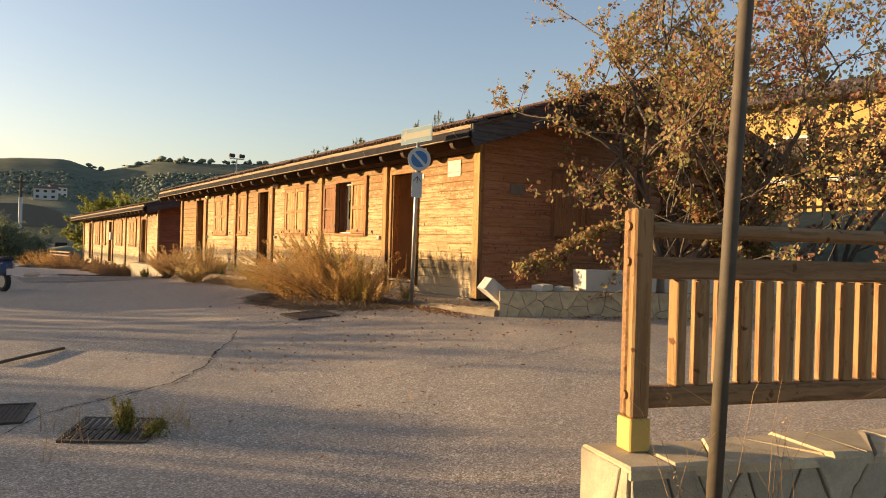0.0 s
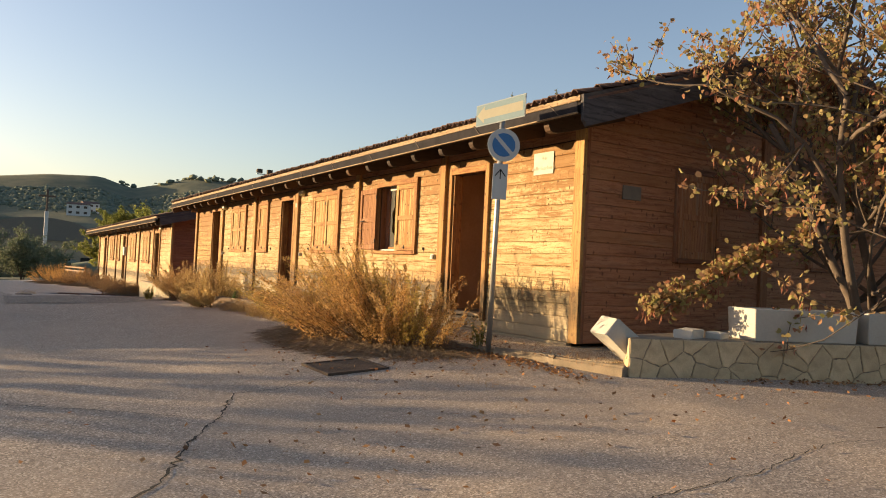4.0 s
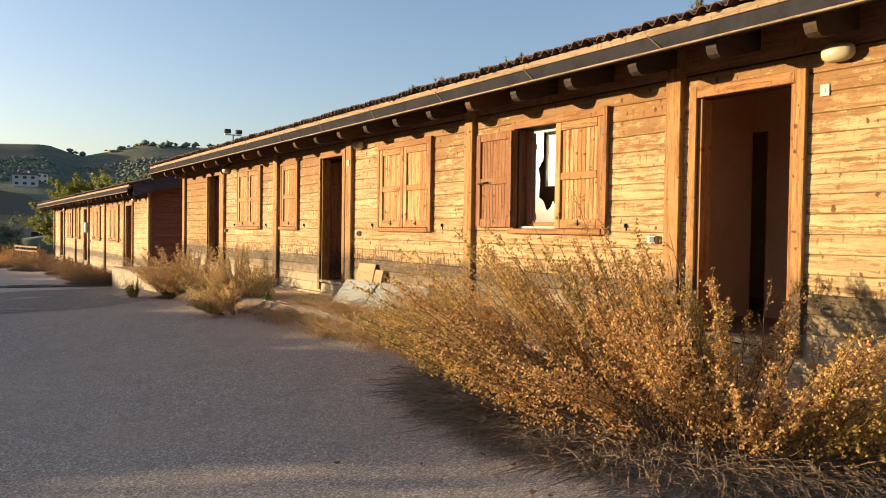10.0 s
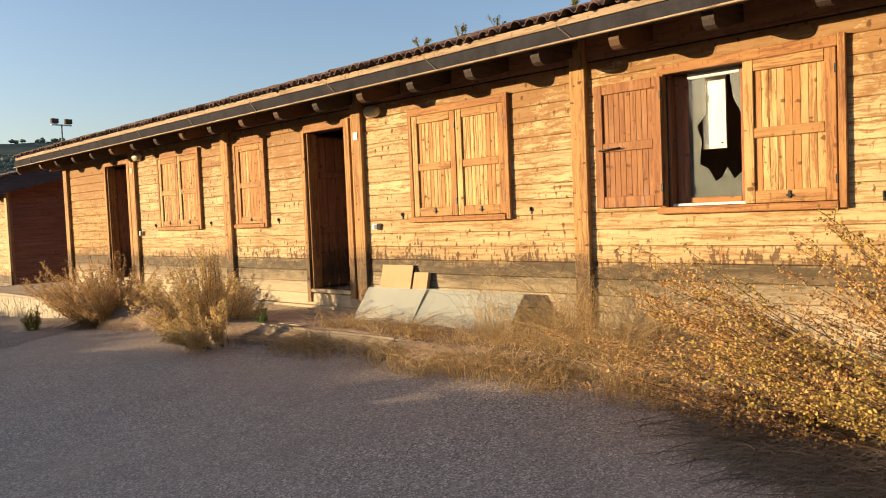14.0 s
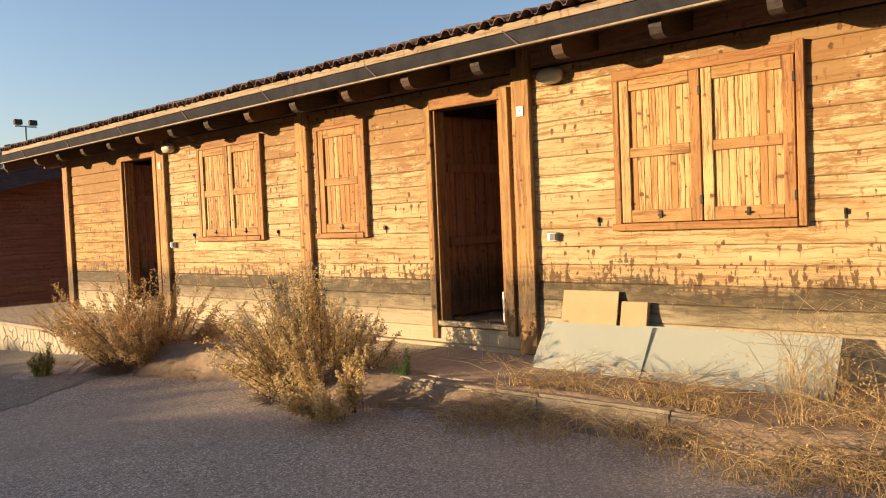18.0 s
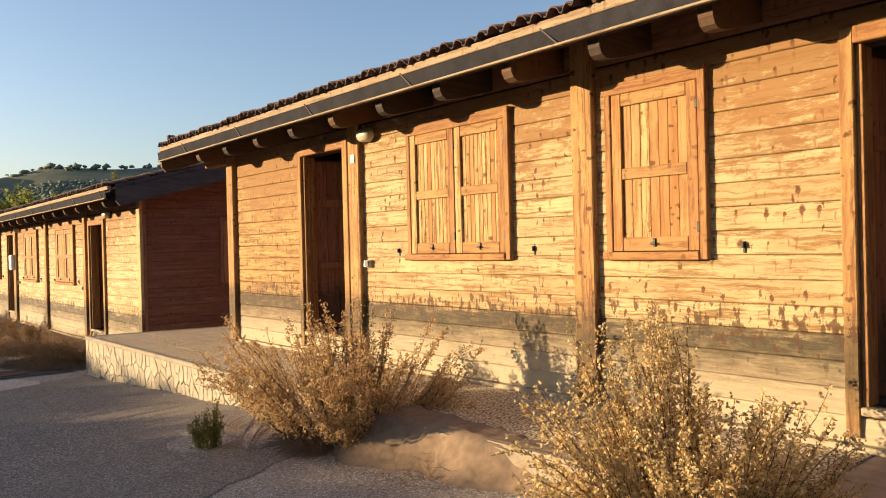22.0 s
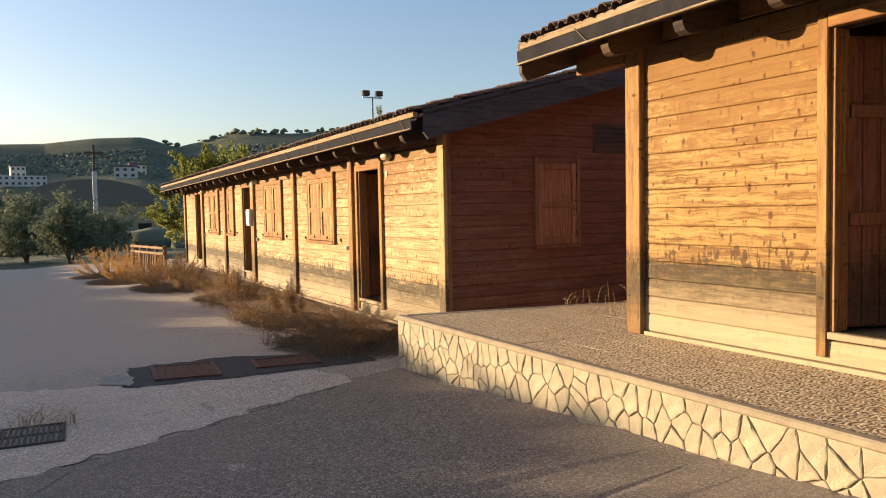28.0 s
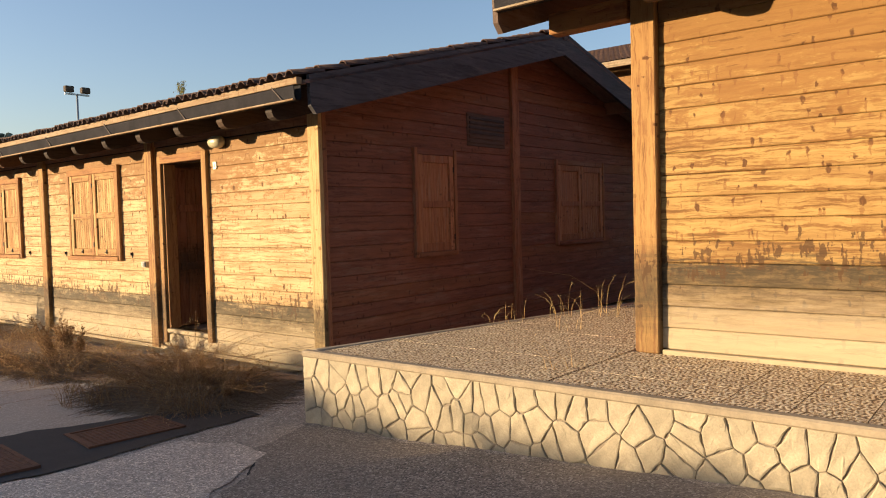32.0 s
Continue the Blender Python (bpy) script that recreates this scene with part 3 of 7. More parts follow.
def gable_wall(ox, oy, oz, name, facing, label, windows, gable_m=M_gable):
    """A stained end wall with boards up to the roof, at y = oy, looking towards -y (facing -1) or +y."""
    wall = empty(name, label, "wall", kind="structure", at=(ox, oy, oz))
    bm = bmesh.new()
    pts = [(0.0, FOOT), (DEPTH, FOOT), (DEPTH, roof_z(DEPTH) - 0.06), (RIDGE, roof_z(RIDGE) - 0.06), (0.0, roof_z(0) - 0.06)]
    y_in, y_out = (0.12, 0.012) if facing < 0 else (-0.12, -0.012)
    a = [bm.verts.new((x, y_out, z)) for x, z in pts]
    b = [bm.verts.new((x, y_in, z)) for x, z in pts]
    bm.faces.new(a)
    bm.faces.new(b[::-1])
    for i in range(5):
        bm.faces.new((a[i], b[i], b[(i + 1) % 5], a[(i + 1) % 5]))
    part("wall_core", bm, gable_m, wall)
    cache = {}
    row = 0
    while facing < 0:
        z = FOOT + row * PITCH
        top = z + PITCH
        if top > roof_z(RIDGE) - 0.1:
            break
        lo, hi = 0.058, DEPTH - 0.02
        if top > roof_z(0) - 0.07:
            cut = (top - roof_z(0) + 0.07) / SLOPE
            lo, hi = max(lo, cut), min(hi, DEPTH - cut)
        blocks = [(GABLE_POST - 0.09, GABLE_POST + 0.09)] + [(p - 0.05, q + 0.05) for p, q in windows if top > W_LO + 0.02 and z < W_HI]
        x = lo
        for p, q in sorted(blocks) + [(hi, 99)]:
            if min(p, hi) - x > 0.03:
                n = round(min(p, hi) - x, 3)
                if n not in cache:
                    cache[n] = board_mesh(n, "x")
                    cache[n].materials.append(gable_m)
                share("board", cache[n], (x, 0.012, z), wall)
            x = max(x, q)
        row += 1
    if facing < 0:
        if name.endswith("a_gable"):
            part("meter_plate", boxm((0.64, -0.035, 1.63), (0.97, -0.018, 1.81), 0.004), M_plate, wall, "small grey plate screwed to the boards")
        vent = name.endswith("b_gable") and part("vent_panel", boxm((2.48, -0.03, 2.24), (3.32, 0.01, 2.66), 0.006), M_barge, wall, "dark square vent panel")
        for k in range(6 if vent else 0):
            part("vent_slat", boxm((2.51, -0.045, 2.28 + 0.06 * k), (3.29, -0.031, 2.315 + 0.06 * k), 0.003), M_barge, vent)
        part("gable_post", boxm((GABLE_POST - 0.085, -0.06, FOOT), (GABLE_POST + 0.085, 0.012, roof_z(GABLE_POST) - 0.1), 0.006), M_gable_v, wall)
    return wall


def shutter_leaf(y0, y1, z0, z1, parent, mat_v, mat_h, label="", at_x=-0.045, latch=True, planks=9):
    """A ledged leaf in the plane of the wall: two stiles, three rails, upright planks set back."""
    leaf = part("shutter", boxm((at_x - 0.004, y0 + 0.004, z0), (at_x + 0.044, y0 + 0.085, z1), 0.004), M_frame if mat_v is M_shut else mat_v, parent, label)
    part("stile", boxm((at_x - 0.004, y1 - 0.085, z0), (at_x + 0.044, y1 - 0.004, z1), 0.004), mat_v, leaf)
    mid = z0 + 0.49 * (z1 - z0)
    for a, b in ((z0, z0 + 0.10), (mid - 0.04, mid + 0.04), (z1 - 0.09, z1)):
        part("rail", boxm((at_x - 0.003, y0 + 0.087, a), (at_x + 0.042, y1 - 0.087, b), 0.004), mat_h, leaf)
    w = (y1 - y0 - 0.172) / planks
    for k in range(planks):
        ya = y0 + 0.086 + k * w
        part("plank", boxm((at_x + 0.018, ya + 0.0008, z0 + 0.02), (at_x + 0.04, ya + w - 0.0008, z1 - 0.02), 0.003), mat_v, leaf)
    if latch:
        yk = (y0 + y1) / 2
        bm = boxm((at_x - 0.014, yk - 0.012, z0 + 0.03), (at_x - 0.002, yk + 0.012, z0 + 0.09), 0.003)
        add_box(bm, (at_x - 0.03, yk - 0.02, z0 + 0.045), (at_x - 0.014, yk + 0.02, z0 + 0.06), 0.003)
        part("latch", bm, M_black, leaf)
    for zz in (z0 + 0.16, z1 - 0.16):
        part("hinge", boxm((at_x - 0.012, y0 - 0.004, zz - 0.035), (at_x + 0.002, y0 + 0.016, zz + 0.035), 0.003), M_black, leaf)
    return leaf


def window(name, ox, oy, oz, a, b, leaves, label, opened=False):
    w = empty(name, label, "window", kind="structure", at=(ox, oy, oz))
    lo, hi = W_LO, W_HI
    part("window_frame", boxm((-0.075, a - 0.068, lo - 0.06), (0.02, a - 0.012, hi + 0.09), 0.005), M_frame, w)
    part("window_frame", boxm((-0.052, b + 0.004, lo - 0.02), (0.02, b + 0.06, hi + 0.035), 0.005), M_frame, w)
    part("window_frame", boxm((-0.055, a - 0.010, hi + 0.002), (0.02, b + 0.06, hi + 0.085), 0.005), M_frame_h, w)
    part("window_sill", boxm((-0.085, a - 0.010, lo - 0.065), (0.06, b + 0.075, lo - 0.006), 0.006), M_frame_h, w)
    mid = (a + b) / 2
    if leaves == 1:
        shutter_leaf(a, b, lo, hi, w, M_shut, M_shut_h, planks=7)
    elif not opened:
        shutter_leaf(a, mid - 0.002, lo, hi, w, M_shut, M_shut_h)
        shutter_leaf(mid + 0.002, b, lo, hi, w, M_shut, M_shut_h)
    else:
        shutter_leaf(a, mid + 0.012, lo, hi, w, M_shut, M_shut_h, "closed half of the shutters")
        shutter_leaf(b + 0.012, b + 0.012 + (b - a) / 2 - 0.02, lo + 0.01, hi - 0.01, w, M_shut_red, M_shut_red, "shutter half folded back against the wall", at_x=-0.082, latch=False)
        rod = [(-0.10, b + 0.63, 1.47), (-0.115, b + 0.60, 1.47), (-0.115, b + 0.40, 1.48)]
        tube("shutter_hook", rod, [0.008] * 3, M_black, w, n=6)
        card = part("cabinet_door", boxm((0.24, 8.40, 1.42), (0.258, 8.61, 2.05), 0.003), M_white, w, "cream cupboard door standing behind the glass")
        part("knob", boxm((0.230, 8.43, 1.46), (0.2395, 8.445, 1.475), 0.003), M_black, card)
        # the casement set back in the opening, and what is left of its glass
        e, m2 = b - 0.14, mid + 0.09
        part("window_reveal", boxm((0.022, b - 0.022, lo), (0.20, b + 0.0, hi), 0.003), M_doorleaf, w)
        part("casement", boxm((0.115, e, lo), (0.155, b - 0.024, hi), 0.006), M_doorleaf, w)
        part("casement", boxm((0.115, mid + 0.03, lo), (0.155, m2, hi), 0.006), M_doorleaf, w)
        part("casement", boxm((0.117, m2 + 0.001, lo), (0.153, e - 0.001, lo + 0.07), 0.006), M_frame_h, w)
        part("casement", boxm((0.117, m2 + 0.001, hi - 0.05), (0.153, e - 0.001, hi), 0.006), M_white, w)
        part("inner_sill", boxm((0.022, mid + 0.02, lo - 0.004), (0.112, b - 0.024, lo + 0.022), 0.004), M_white, w, "white painted inner sill")
        wide, tall = e - m2, hi - lo - 0.12
        at = lambda u, v: (e - u * wide - 0.001, hi - 0.05 - v * tall)
        jag = [(0, 0), (0.34, 0), (0.33, 0.30), (0.16, 0.40), (0.24, 0.52), (0.20, 0.72), (0.36, 0.76), (0.50, 0.87), (0.62, 0.84), (0.72, 0.76), (0.85, 0.86), (1, 0.80), (1, 1), (0, 1)]
        spike = [(0.80, 0), (1, 0), (1, 0.33), (0.86, 0.20)]
        for x, pts in ((0.132, [at(*q) for q in jag]), (0.132, [at(*q) for q in spike])):
            bm = bmesh.new()
            f = [bm.verts.new((x, p, q)) for p, q in pts]
            g = [bm.verts.new((x + 0.004, p, q)) for p, q in pts]
            bm.faces.new(f)
            bm.faces.new(g[::-1])
            for i in range(len(f)):
                bm.faces.new((f[i], g[i], g[(i + 1) % len(f)], f[(i + 1) % len(f)]))
            ob = part("broken_pane", bm, M_dustglass, w, "jagged remains of a smashed pane")
            ob.visible_shadow = False
    for k, yk in enumerate((a - 0.30, b + 0.22)):
        if opened and k:
            continue
        bm = boxm((-0.036, yk - 0.009, lo - 0.02), (-0.02, yk + 0.009, lo + 0.055), 0.003)
        add_box(bm, (-0.058, yk - 0.007, lo + 0.012), (-0.036, yk + 0.007, lo + 0.05), 0.003)
        part("shutter_stay", bm, M_black, w, "black iron shutter catch on the wall")
    return w


def door(name, ox, oy, oz, a, b, label, post_m, swing=0.0):
    d = empty(name, label, "door", kind="structure", at=(ox, oy, oz))
    part("door_frame", boxm((-0.070, a - 0.10, -0.08), (0.10, a - 0.004, D_HI + 0.10), 0.006), post_m, d)
    part("door_stop", boxm((-0.045, a - 0.002, 0.02), (0.13, a + 0.035, D_HI - 0.002), 0.004), M_frame, d)
    part("door_frame", boxm((-0.052, b + 0.004, -0.16), (0.10, b + 0.085, D_HI + 0.10), 0.006), post_m, d)
    part("door_stop", boxm((-0.020, b - 0.035, 0.02), (0.13, b + 0.002, D_HI - 0.002), 0.004), M_frame, d)
    part("door_head", boxm((-0.060, a - 0.003, D_HI + 0.002), (0.10, b + 0.003, D_HI + 0.10), 0.006), M_frame_h, d)
    part("door_sill", boxm((-0.05, a - 0.002, -0.03), (0.14, b + 0.002, 0.02), 0.006), M_board_a if oz > -0.2 else M_board_b, d)
    # the leaf, swung inwards against the far side
    yl, x0, x1 = b + 0.02, 0.15, 1.0
    leaf = part("door_leaf", boxm((0, 0, 0.03), (x1 - x0, 0.03, D_HI - 0.03), 0.004), M_doorleaf, d, "brown planked leaf swung open inwards")
    leaf.matrix_basis = Matrix.Translation((x0, a - 0.06 if swing < 0 else yl, 0)) @ Matrix.Rotation(radians(-max(swing, 0)), 4, "Z")
    x0, x1, yl = 0.0, x1 - x0, 0.0
    for k in range(6):
        w = (x1 - x0) / 6
        part("plank", boxm((x0 + k * w + 0.004, yl - 0.016, 0.05), (x0 + (k + 1) * w - 0.004, yl - 0.001, D_HI - 0.05), 0.004), M_doorleaf, leaf)
    for z in (0.75, 1.5):
        part("ledge", boxm((x0 + 0.03, yl - 0.042, z), (x1 - 0.03, yl - 0.017, z + 0.09), 0.005), M_doorleaf, leaf)
    return d


def bulkhead_lamp(x, y, z):
    lamp = empty("wall_lamp", "cream oval bulkhead lamp under the eaves", "lamp", "wall lamps", at=(x, y, z))
    bm = boxm((-0.07, -0.105, -0.05), (-0.028, 0.105, 0.05), 0.02)
    part("lamp_base", bm, M_lampb, lamp)
    bm = bmesh.new()
    bmesh.ops.create_uvsphere(bm, u_segments=20, v_segments=12, radius=1.0, matrix=Matrix.Translation((-0.082, 0, 0)) @ Matrix.Diagonal((0.075, 0.135, 0.078, 1)))
    for v in bm.verts:
        v.co.y = math.copysign(min(abs(v.co.y), 0.118), v.co.y)
        v.co.z = math.copysign(min(abs(v.co.z), 0.066), v.co.z)
    part("diffuser", bm, M_lamp, lamp, smooth=True)
    return lamp


def socket_box(x, y, z, w=0.10, h=0.075):
    box = empty("junction_box", "small grey-white electrical box screwed to the boards", "electrical box", "boxes on the wall", at=(x, y, z))
    part("box_body", boxm((-0.075, -w / 2, -h / 2), (-0.022, w / 2, h / 2), 0.006), M_steel, box)
    part("box_lid", boxm((-0.084, -w / 2 + 0.008, -h / 2 + 0.008), (-0.0755, w / 2 - 0.03, h / 2 - 0.008), 0.003), M_plate, box)
    return box


def letters(name, text, size, material, parent, m):
    """A line of raised letters, centred, each of them a piece."""
    row, x = [], 0.0
    for ch in text:
        if ch == " ":
            x += 0.28 * size
            continue
        cu = bpy.data.curves.new(name, "FONT")
        cu.body, cu.size, cu.extrude = ch, size, 0.0006
        tmp = bpy.data.objects.new(name, cu)
        me = bpy.data.meshes.new_from_object(tmp)
        bpy.data.objects.remove(tmp)
        me.materials.append(material)
        right = max(v.co.x for v in me.vertices)
        row.append((me, x))
        x += right + 0.09 * size
    for me, at in row:
        ob = new(name, me)
        ob.parent, ob.matrix_basis = parent, m @ Matrix.Translation((at - x / 2, 0, 0))


def number_plate(x, y, z, digit):
    p = empty("house_number", "small white enamel number plate on the post", "sign", "house numbers", at=(x, y, z))
    part("plate", boxm((-0.008, -0.036, -0.045), (0.0, 0.036, 0.045), 0.002), M_lamp, p)
    letters("numeral", digit, 0.055, M_iron, p, Matrix.Translation((-0.0095, 0, -0.020)) @ Matrix.Rotation(-math.pi / 2, 4, "Z") @ Matrix.Rotation(math.pi / 2, 4, "X"))
    return p


def tile_mesh():
    """One curved clay tile, crown and trough, its lower end towards -x."""
    n, L, W, th = 12, 0.40, 0.139, 0.012
    prof = []
    for i in range(n + 1):
        u = i / n
        h = 0.038 * math.sin(math.pi * u / 0.72) ** 0.6 if 0 < u < 0.72 else -0.012 * math.sin(math.pi * max(0, u - 0.72) / 0.28)
        prof.append((u * W, h))
    vs = []
    for x, lift in ((0.0, 0.028), (L, 0.0)):
        vs += [(x, y, h + lift) for y, h in prof] + [(x, y, h + lift - th) for y, h in prof]
    k = n + 1
    fs = []
    for i in range(n):
        fs += [(i, i + 1, 2 * k + i + 1, 2 * k + i), (k + i + 1, k + i, 3 * k + i, 3 * k + i + 1), (i + 1, i, k + i, k + i + 1)]
    return vs, fs


TILE_V, TILE_F = tile_mesh()


def roof(name, ox, oy, oz, label, near):
    r = empty(name, label, "roof", kind="structure", at=(ox, oy, oz + 0.025))
    r.rotation_euler = (SAG, 0, 0)
    ya, yb = Y0 - (0.72 if near else 0.58), Y1 + 0.80
    ang = math.atan(SLOPE)
    for side in (0, 1):
        f = (lambda x: x) if side == 0 else (lambda x: 2 * RIDGE - x)
        bm = bmesh.new()
        xs = (EAVE_X + 0.06, RIDGE)
        quad = lambda d: [bm.verts.new((f(x), y, roof_z(x) + d)) for x, y in ((xs[0], ya), (xs[1], ya), (xs[1], yb), (xs[0], yb))]
        a, b = quad(-0.012), quad(-0.045)
        bm.faces.new(a)
        bm.faces.new(b[::-1])
        for i in range(4):
            bm.faces.new((a[i], b[i], b[(i + 1) % 4], a[(i + 1) % 4]))
        bmesh.ops.recalc_face_normals(bm, faces=bm.faces)
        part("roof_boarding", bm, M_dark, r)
    # rafters with rounded tails
    prof = [(-0.625, 2.56), (-0.645, 2.44), (-0.64, 2.37), (-0.615, 2.325), (-0.575, 2.305), (-0.50, 2.31), (-0.36, 2.345), (0.6, 2.62), (0.6, 2.92)]
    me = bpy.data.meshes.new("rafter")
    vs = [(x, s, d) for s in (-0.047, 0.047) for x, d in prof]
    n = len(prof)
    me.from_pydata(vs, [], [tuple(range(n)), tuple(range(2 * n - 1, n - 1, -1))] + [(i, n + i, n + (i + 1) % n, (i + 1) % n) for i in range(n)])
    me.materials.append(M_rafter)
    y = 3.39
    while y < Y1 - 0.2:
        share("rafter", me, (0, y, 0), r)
        y += 0.795
    # black bargeboards, purlin ends and the ridge at each gable
    for y, s in ((ya, -1), (yb, 1)):
        for side in (0, 1):
            f = (lambda x: x) if side == 0 else (lambda x: 2 * RIDGE - x)
            bm = bmesh.new()
            x0 = EAVE_X + (0.0 if near else 0.10)
            lo = [(f(x0), roof_z(x0) + 0.03), (f(RIDGE), roof_z(RIDGE) + 0.03), (f(RIDGE), roof_z(RIDGE) - 0.29), (f(x0 + 0.07), roof_z(x0) - 0.32), (f(x0 + 0.01), roof_z(x0) - 0.25)]
            y2 = y - s * 0.045
            a = [bm.verts.new((x, y, z)) for x, z in lo]
            b = [bm.verts.new((x, y2, z)) for x, z in lo]
            bm.faces.new(a)
            bm.faces.new(b[::-1])
            for i in range(5):
                bm.faces.new((a[i], b[i], b[(i + 1) % 5], a[(i + 1) % 5]))
            bmesh.ops.recalc_face_normals(bm, faces=bm.faces)
            part("bargeboard", bm, M_barge, r)
        y3 = y - s * 0.05
        if s > 0:
            part("purlin_end", boxm((-0.09, Y1 + 0.035, 2.35), (0.05, y3 - 0.06, 2.51), 0.008), M_frame_h, r, "golden end of the wall plate")
        for x in (1.75, RIDGE, 2 * RIDGE - 1.75, DEPTH - 0.02) if s > 0 else (0.02, 1.75, RIDGE, 2 * RIDGE - 1.75, DEPTH - 0.02):
            part("purlin_end", boxm((x - 0.06, min(y3, y3 - s * 0.68), roof_z(x) - 0.24), (x + 0.06, max(y3, y3 - s * 0.68), roof_z(x) - 0.052), 0.008), M_dark, r)
    # tiles: the two courses at the eave as pieces, the rest as one sheet of tiles
    slope = Matrix.Rotation(-ang, 4, "Y")
    tv = np.array([tuple(slope @ Vector(v)) for v in TILE_V])
    me = bpy.data.meshes.new("tile")
    me.from_pydata([tuple(v) for v in tv], [], TILE_F)
    me.shade_smooth()
    me.materials.append(M_tile)
    cols = int((yb - ya - 0.04) / 0.136)
    step = 0.345 * math.cos(ang)
    rows = int((RIDGE - EAVE_X) / step) + 1
    rng = np.random.default_rng(5)
    V, F, base = [], [], 0
    tf = np.array(TILE_F)
    for j in range(rows):
        for i in range(cols):
            x, y = EAVE_X - 0.055 + j * step, ya + 0.03 + i * 0.136
            jit = rng.normal(0, 1, 3) * (0.014, 0.005, 0.006)
            p = np.array((x, y, roof_z(x) + 0.036)) + jit
            if x + step > RIDGE + 0.06:
                p[0] -= x + step - RIDGE - 0.06
                p[2] = roof_z(p[0]) + 0.036
            if near and j < 2 and i < 122:
                ob = share("tile", me, tuple(p), r)
                ob.rotation_euler = (0, 0, rng.normal(0, 0.05))
            else:
                V.append(tv + p)
                F.append(tf + base)
                base += len(tv)
    rest = np_mesh("roof_tiles", np.concatenate(V), np.concatenate(F), M_tile, r, "rows of weathered clay roof tiles", True)
    tagged(rest, kind="stuff")
    ridge = bmesh.new()
    y = ya
    while y < yb - 0.1:
        bmesh.ops.create_cone(ridge, segments=12, radius1=0.11, radius2=0.095, depth=0.42, cap_ends=False, matrix=Matrix.Translation((RIDGE, y + 0.2, roof_z(RIDGE) + 0.0)) @ Matrix.Rotation(math.pi / 2, 4, "X"))
        y += 0.36
    tagged(part("ridge_tiles", ridge, M_tile, r, smooth=True), kind="stuff")
    # the far slope in long ribs
    ribs = bmesh.new()
    y = ya + 0.1
    while y < yb - 0.1:
        a, b = Vector((RIDGE, y, roof_z(RIDGE) + 0.02)), Vector((2 * RIDGE - EAVE_X, y, EAVE_Z + 0.02))
        vs, fs = tube_verts([a, b], [0.06, 0.06], 6)
        made = [ribs.verts.new(v) for v in vs]
        for q in fs:
            ribs.faces.new([made[i] for i in q])
        y += 0.205
    tagged(part("roof_tiles", ribs, M_tile, r), kind="stuff")
    # eave: pale strip, dark gutter and its straps
    g = empty("gutter", "dark brown eave gutter under a pale timber strip", "gutter", at=(ox, oy, oz + 0.025))
    g.rotation_euler = (SAG, 0, 0)
    part("fascia_strip", boxm((EAVE_X - 0.012, ya + 0.046, EAVE_Z - 0.035), (EAVE_X + 0.05, yb - 0.046, EAVE_Z + 0.028), 0.004), M_fascia, g, "pale weathered timber strip")
    prof = [(EAVE_X + 0.045, 2.565), (EAVE_X + 0.04, 2.44), (EAVE_X + 0.02, 2.415), (EAVE_X - 0.025, 2.415), (EAVE_X - 0.04, 2.44), (EAVE_X - 0.05, 2.545), (EAVE_X - 0.042, 2.545), (EAVE_X - 0.032, 2.445), (EAVE_X - 0.02, 2.425), (EAVE_X + 0.015, 2.425), (EAVE_X + 0.03, 2.445), (EAVE_X + 0.035, 2.565)]
    vs = [(x, y, z) for y in (ya + 0.05, yb - 0.05) for x, z in prof]
    n = len(prof)
    link("gutter_channel", vs, [(i, (i + 1) % n, n + (i + 1) % n, n + i) for i in range(n)], M_gutter, g)
    part("gutter_lip", boxm((EAVE_X - 0.062, ya + 0.05, 2.414), (EAVE_X - 0.028, yb - 0.05, 2.430), 0.003), M_fascia, g)
    y = Y0 - 0.3
    sm = bpy.data.meshes.new("strap")
    b2 = add_box(bmesh.new(), (-0.005, -0.005, -0.105), (0.005, 0.005, 0.105), 0, Matrix.Translation((EAVE_X - 0.050, 0, 2.494)) @ Matrix.Rotation(radians(-48), 4, "X"))
    b2.to_mesh(sm)
    b2.free()
    sm.materials.append(M_strap)
    while y < Y1 + 0.6:
        share("strap", sm, (0, y, 0), g)
        y += 1.56
    return r


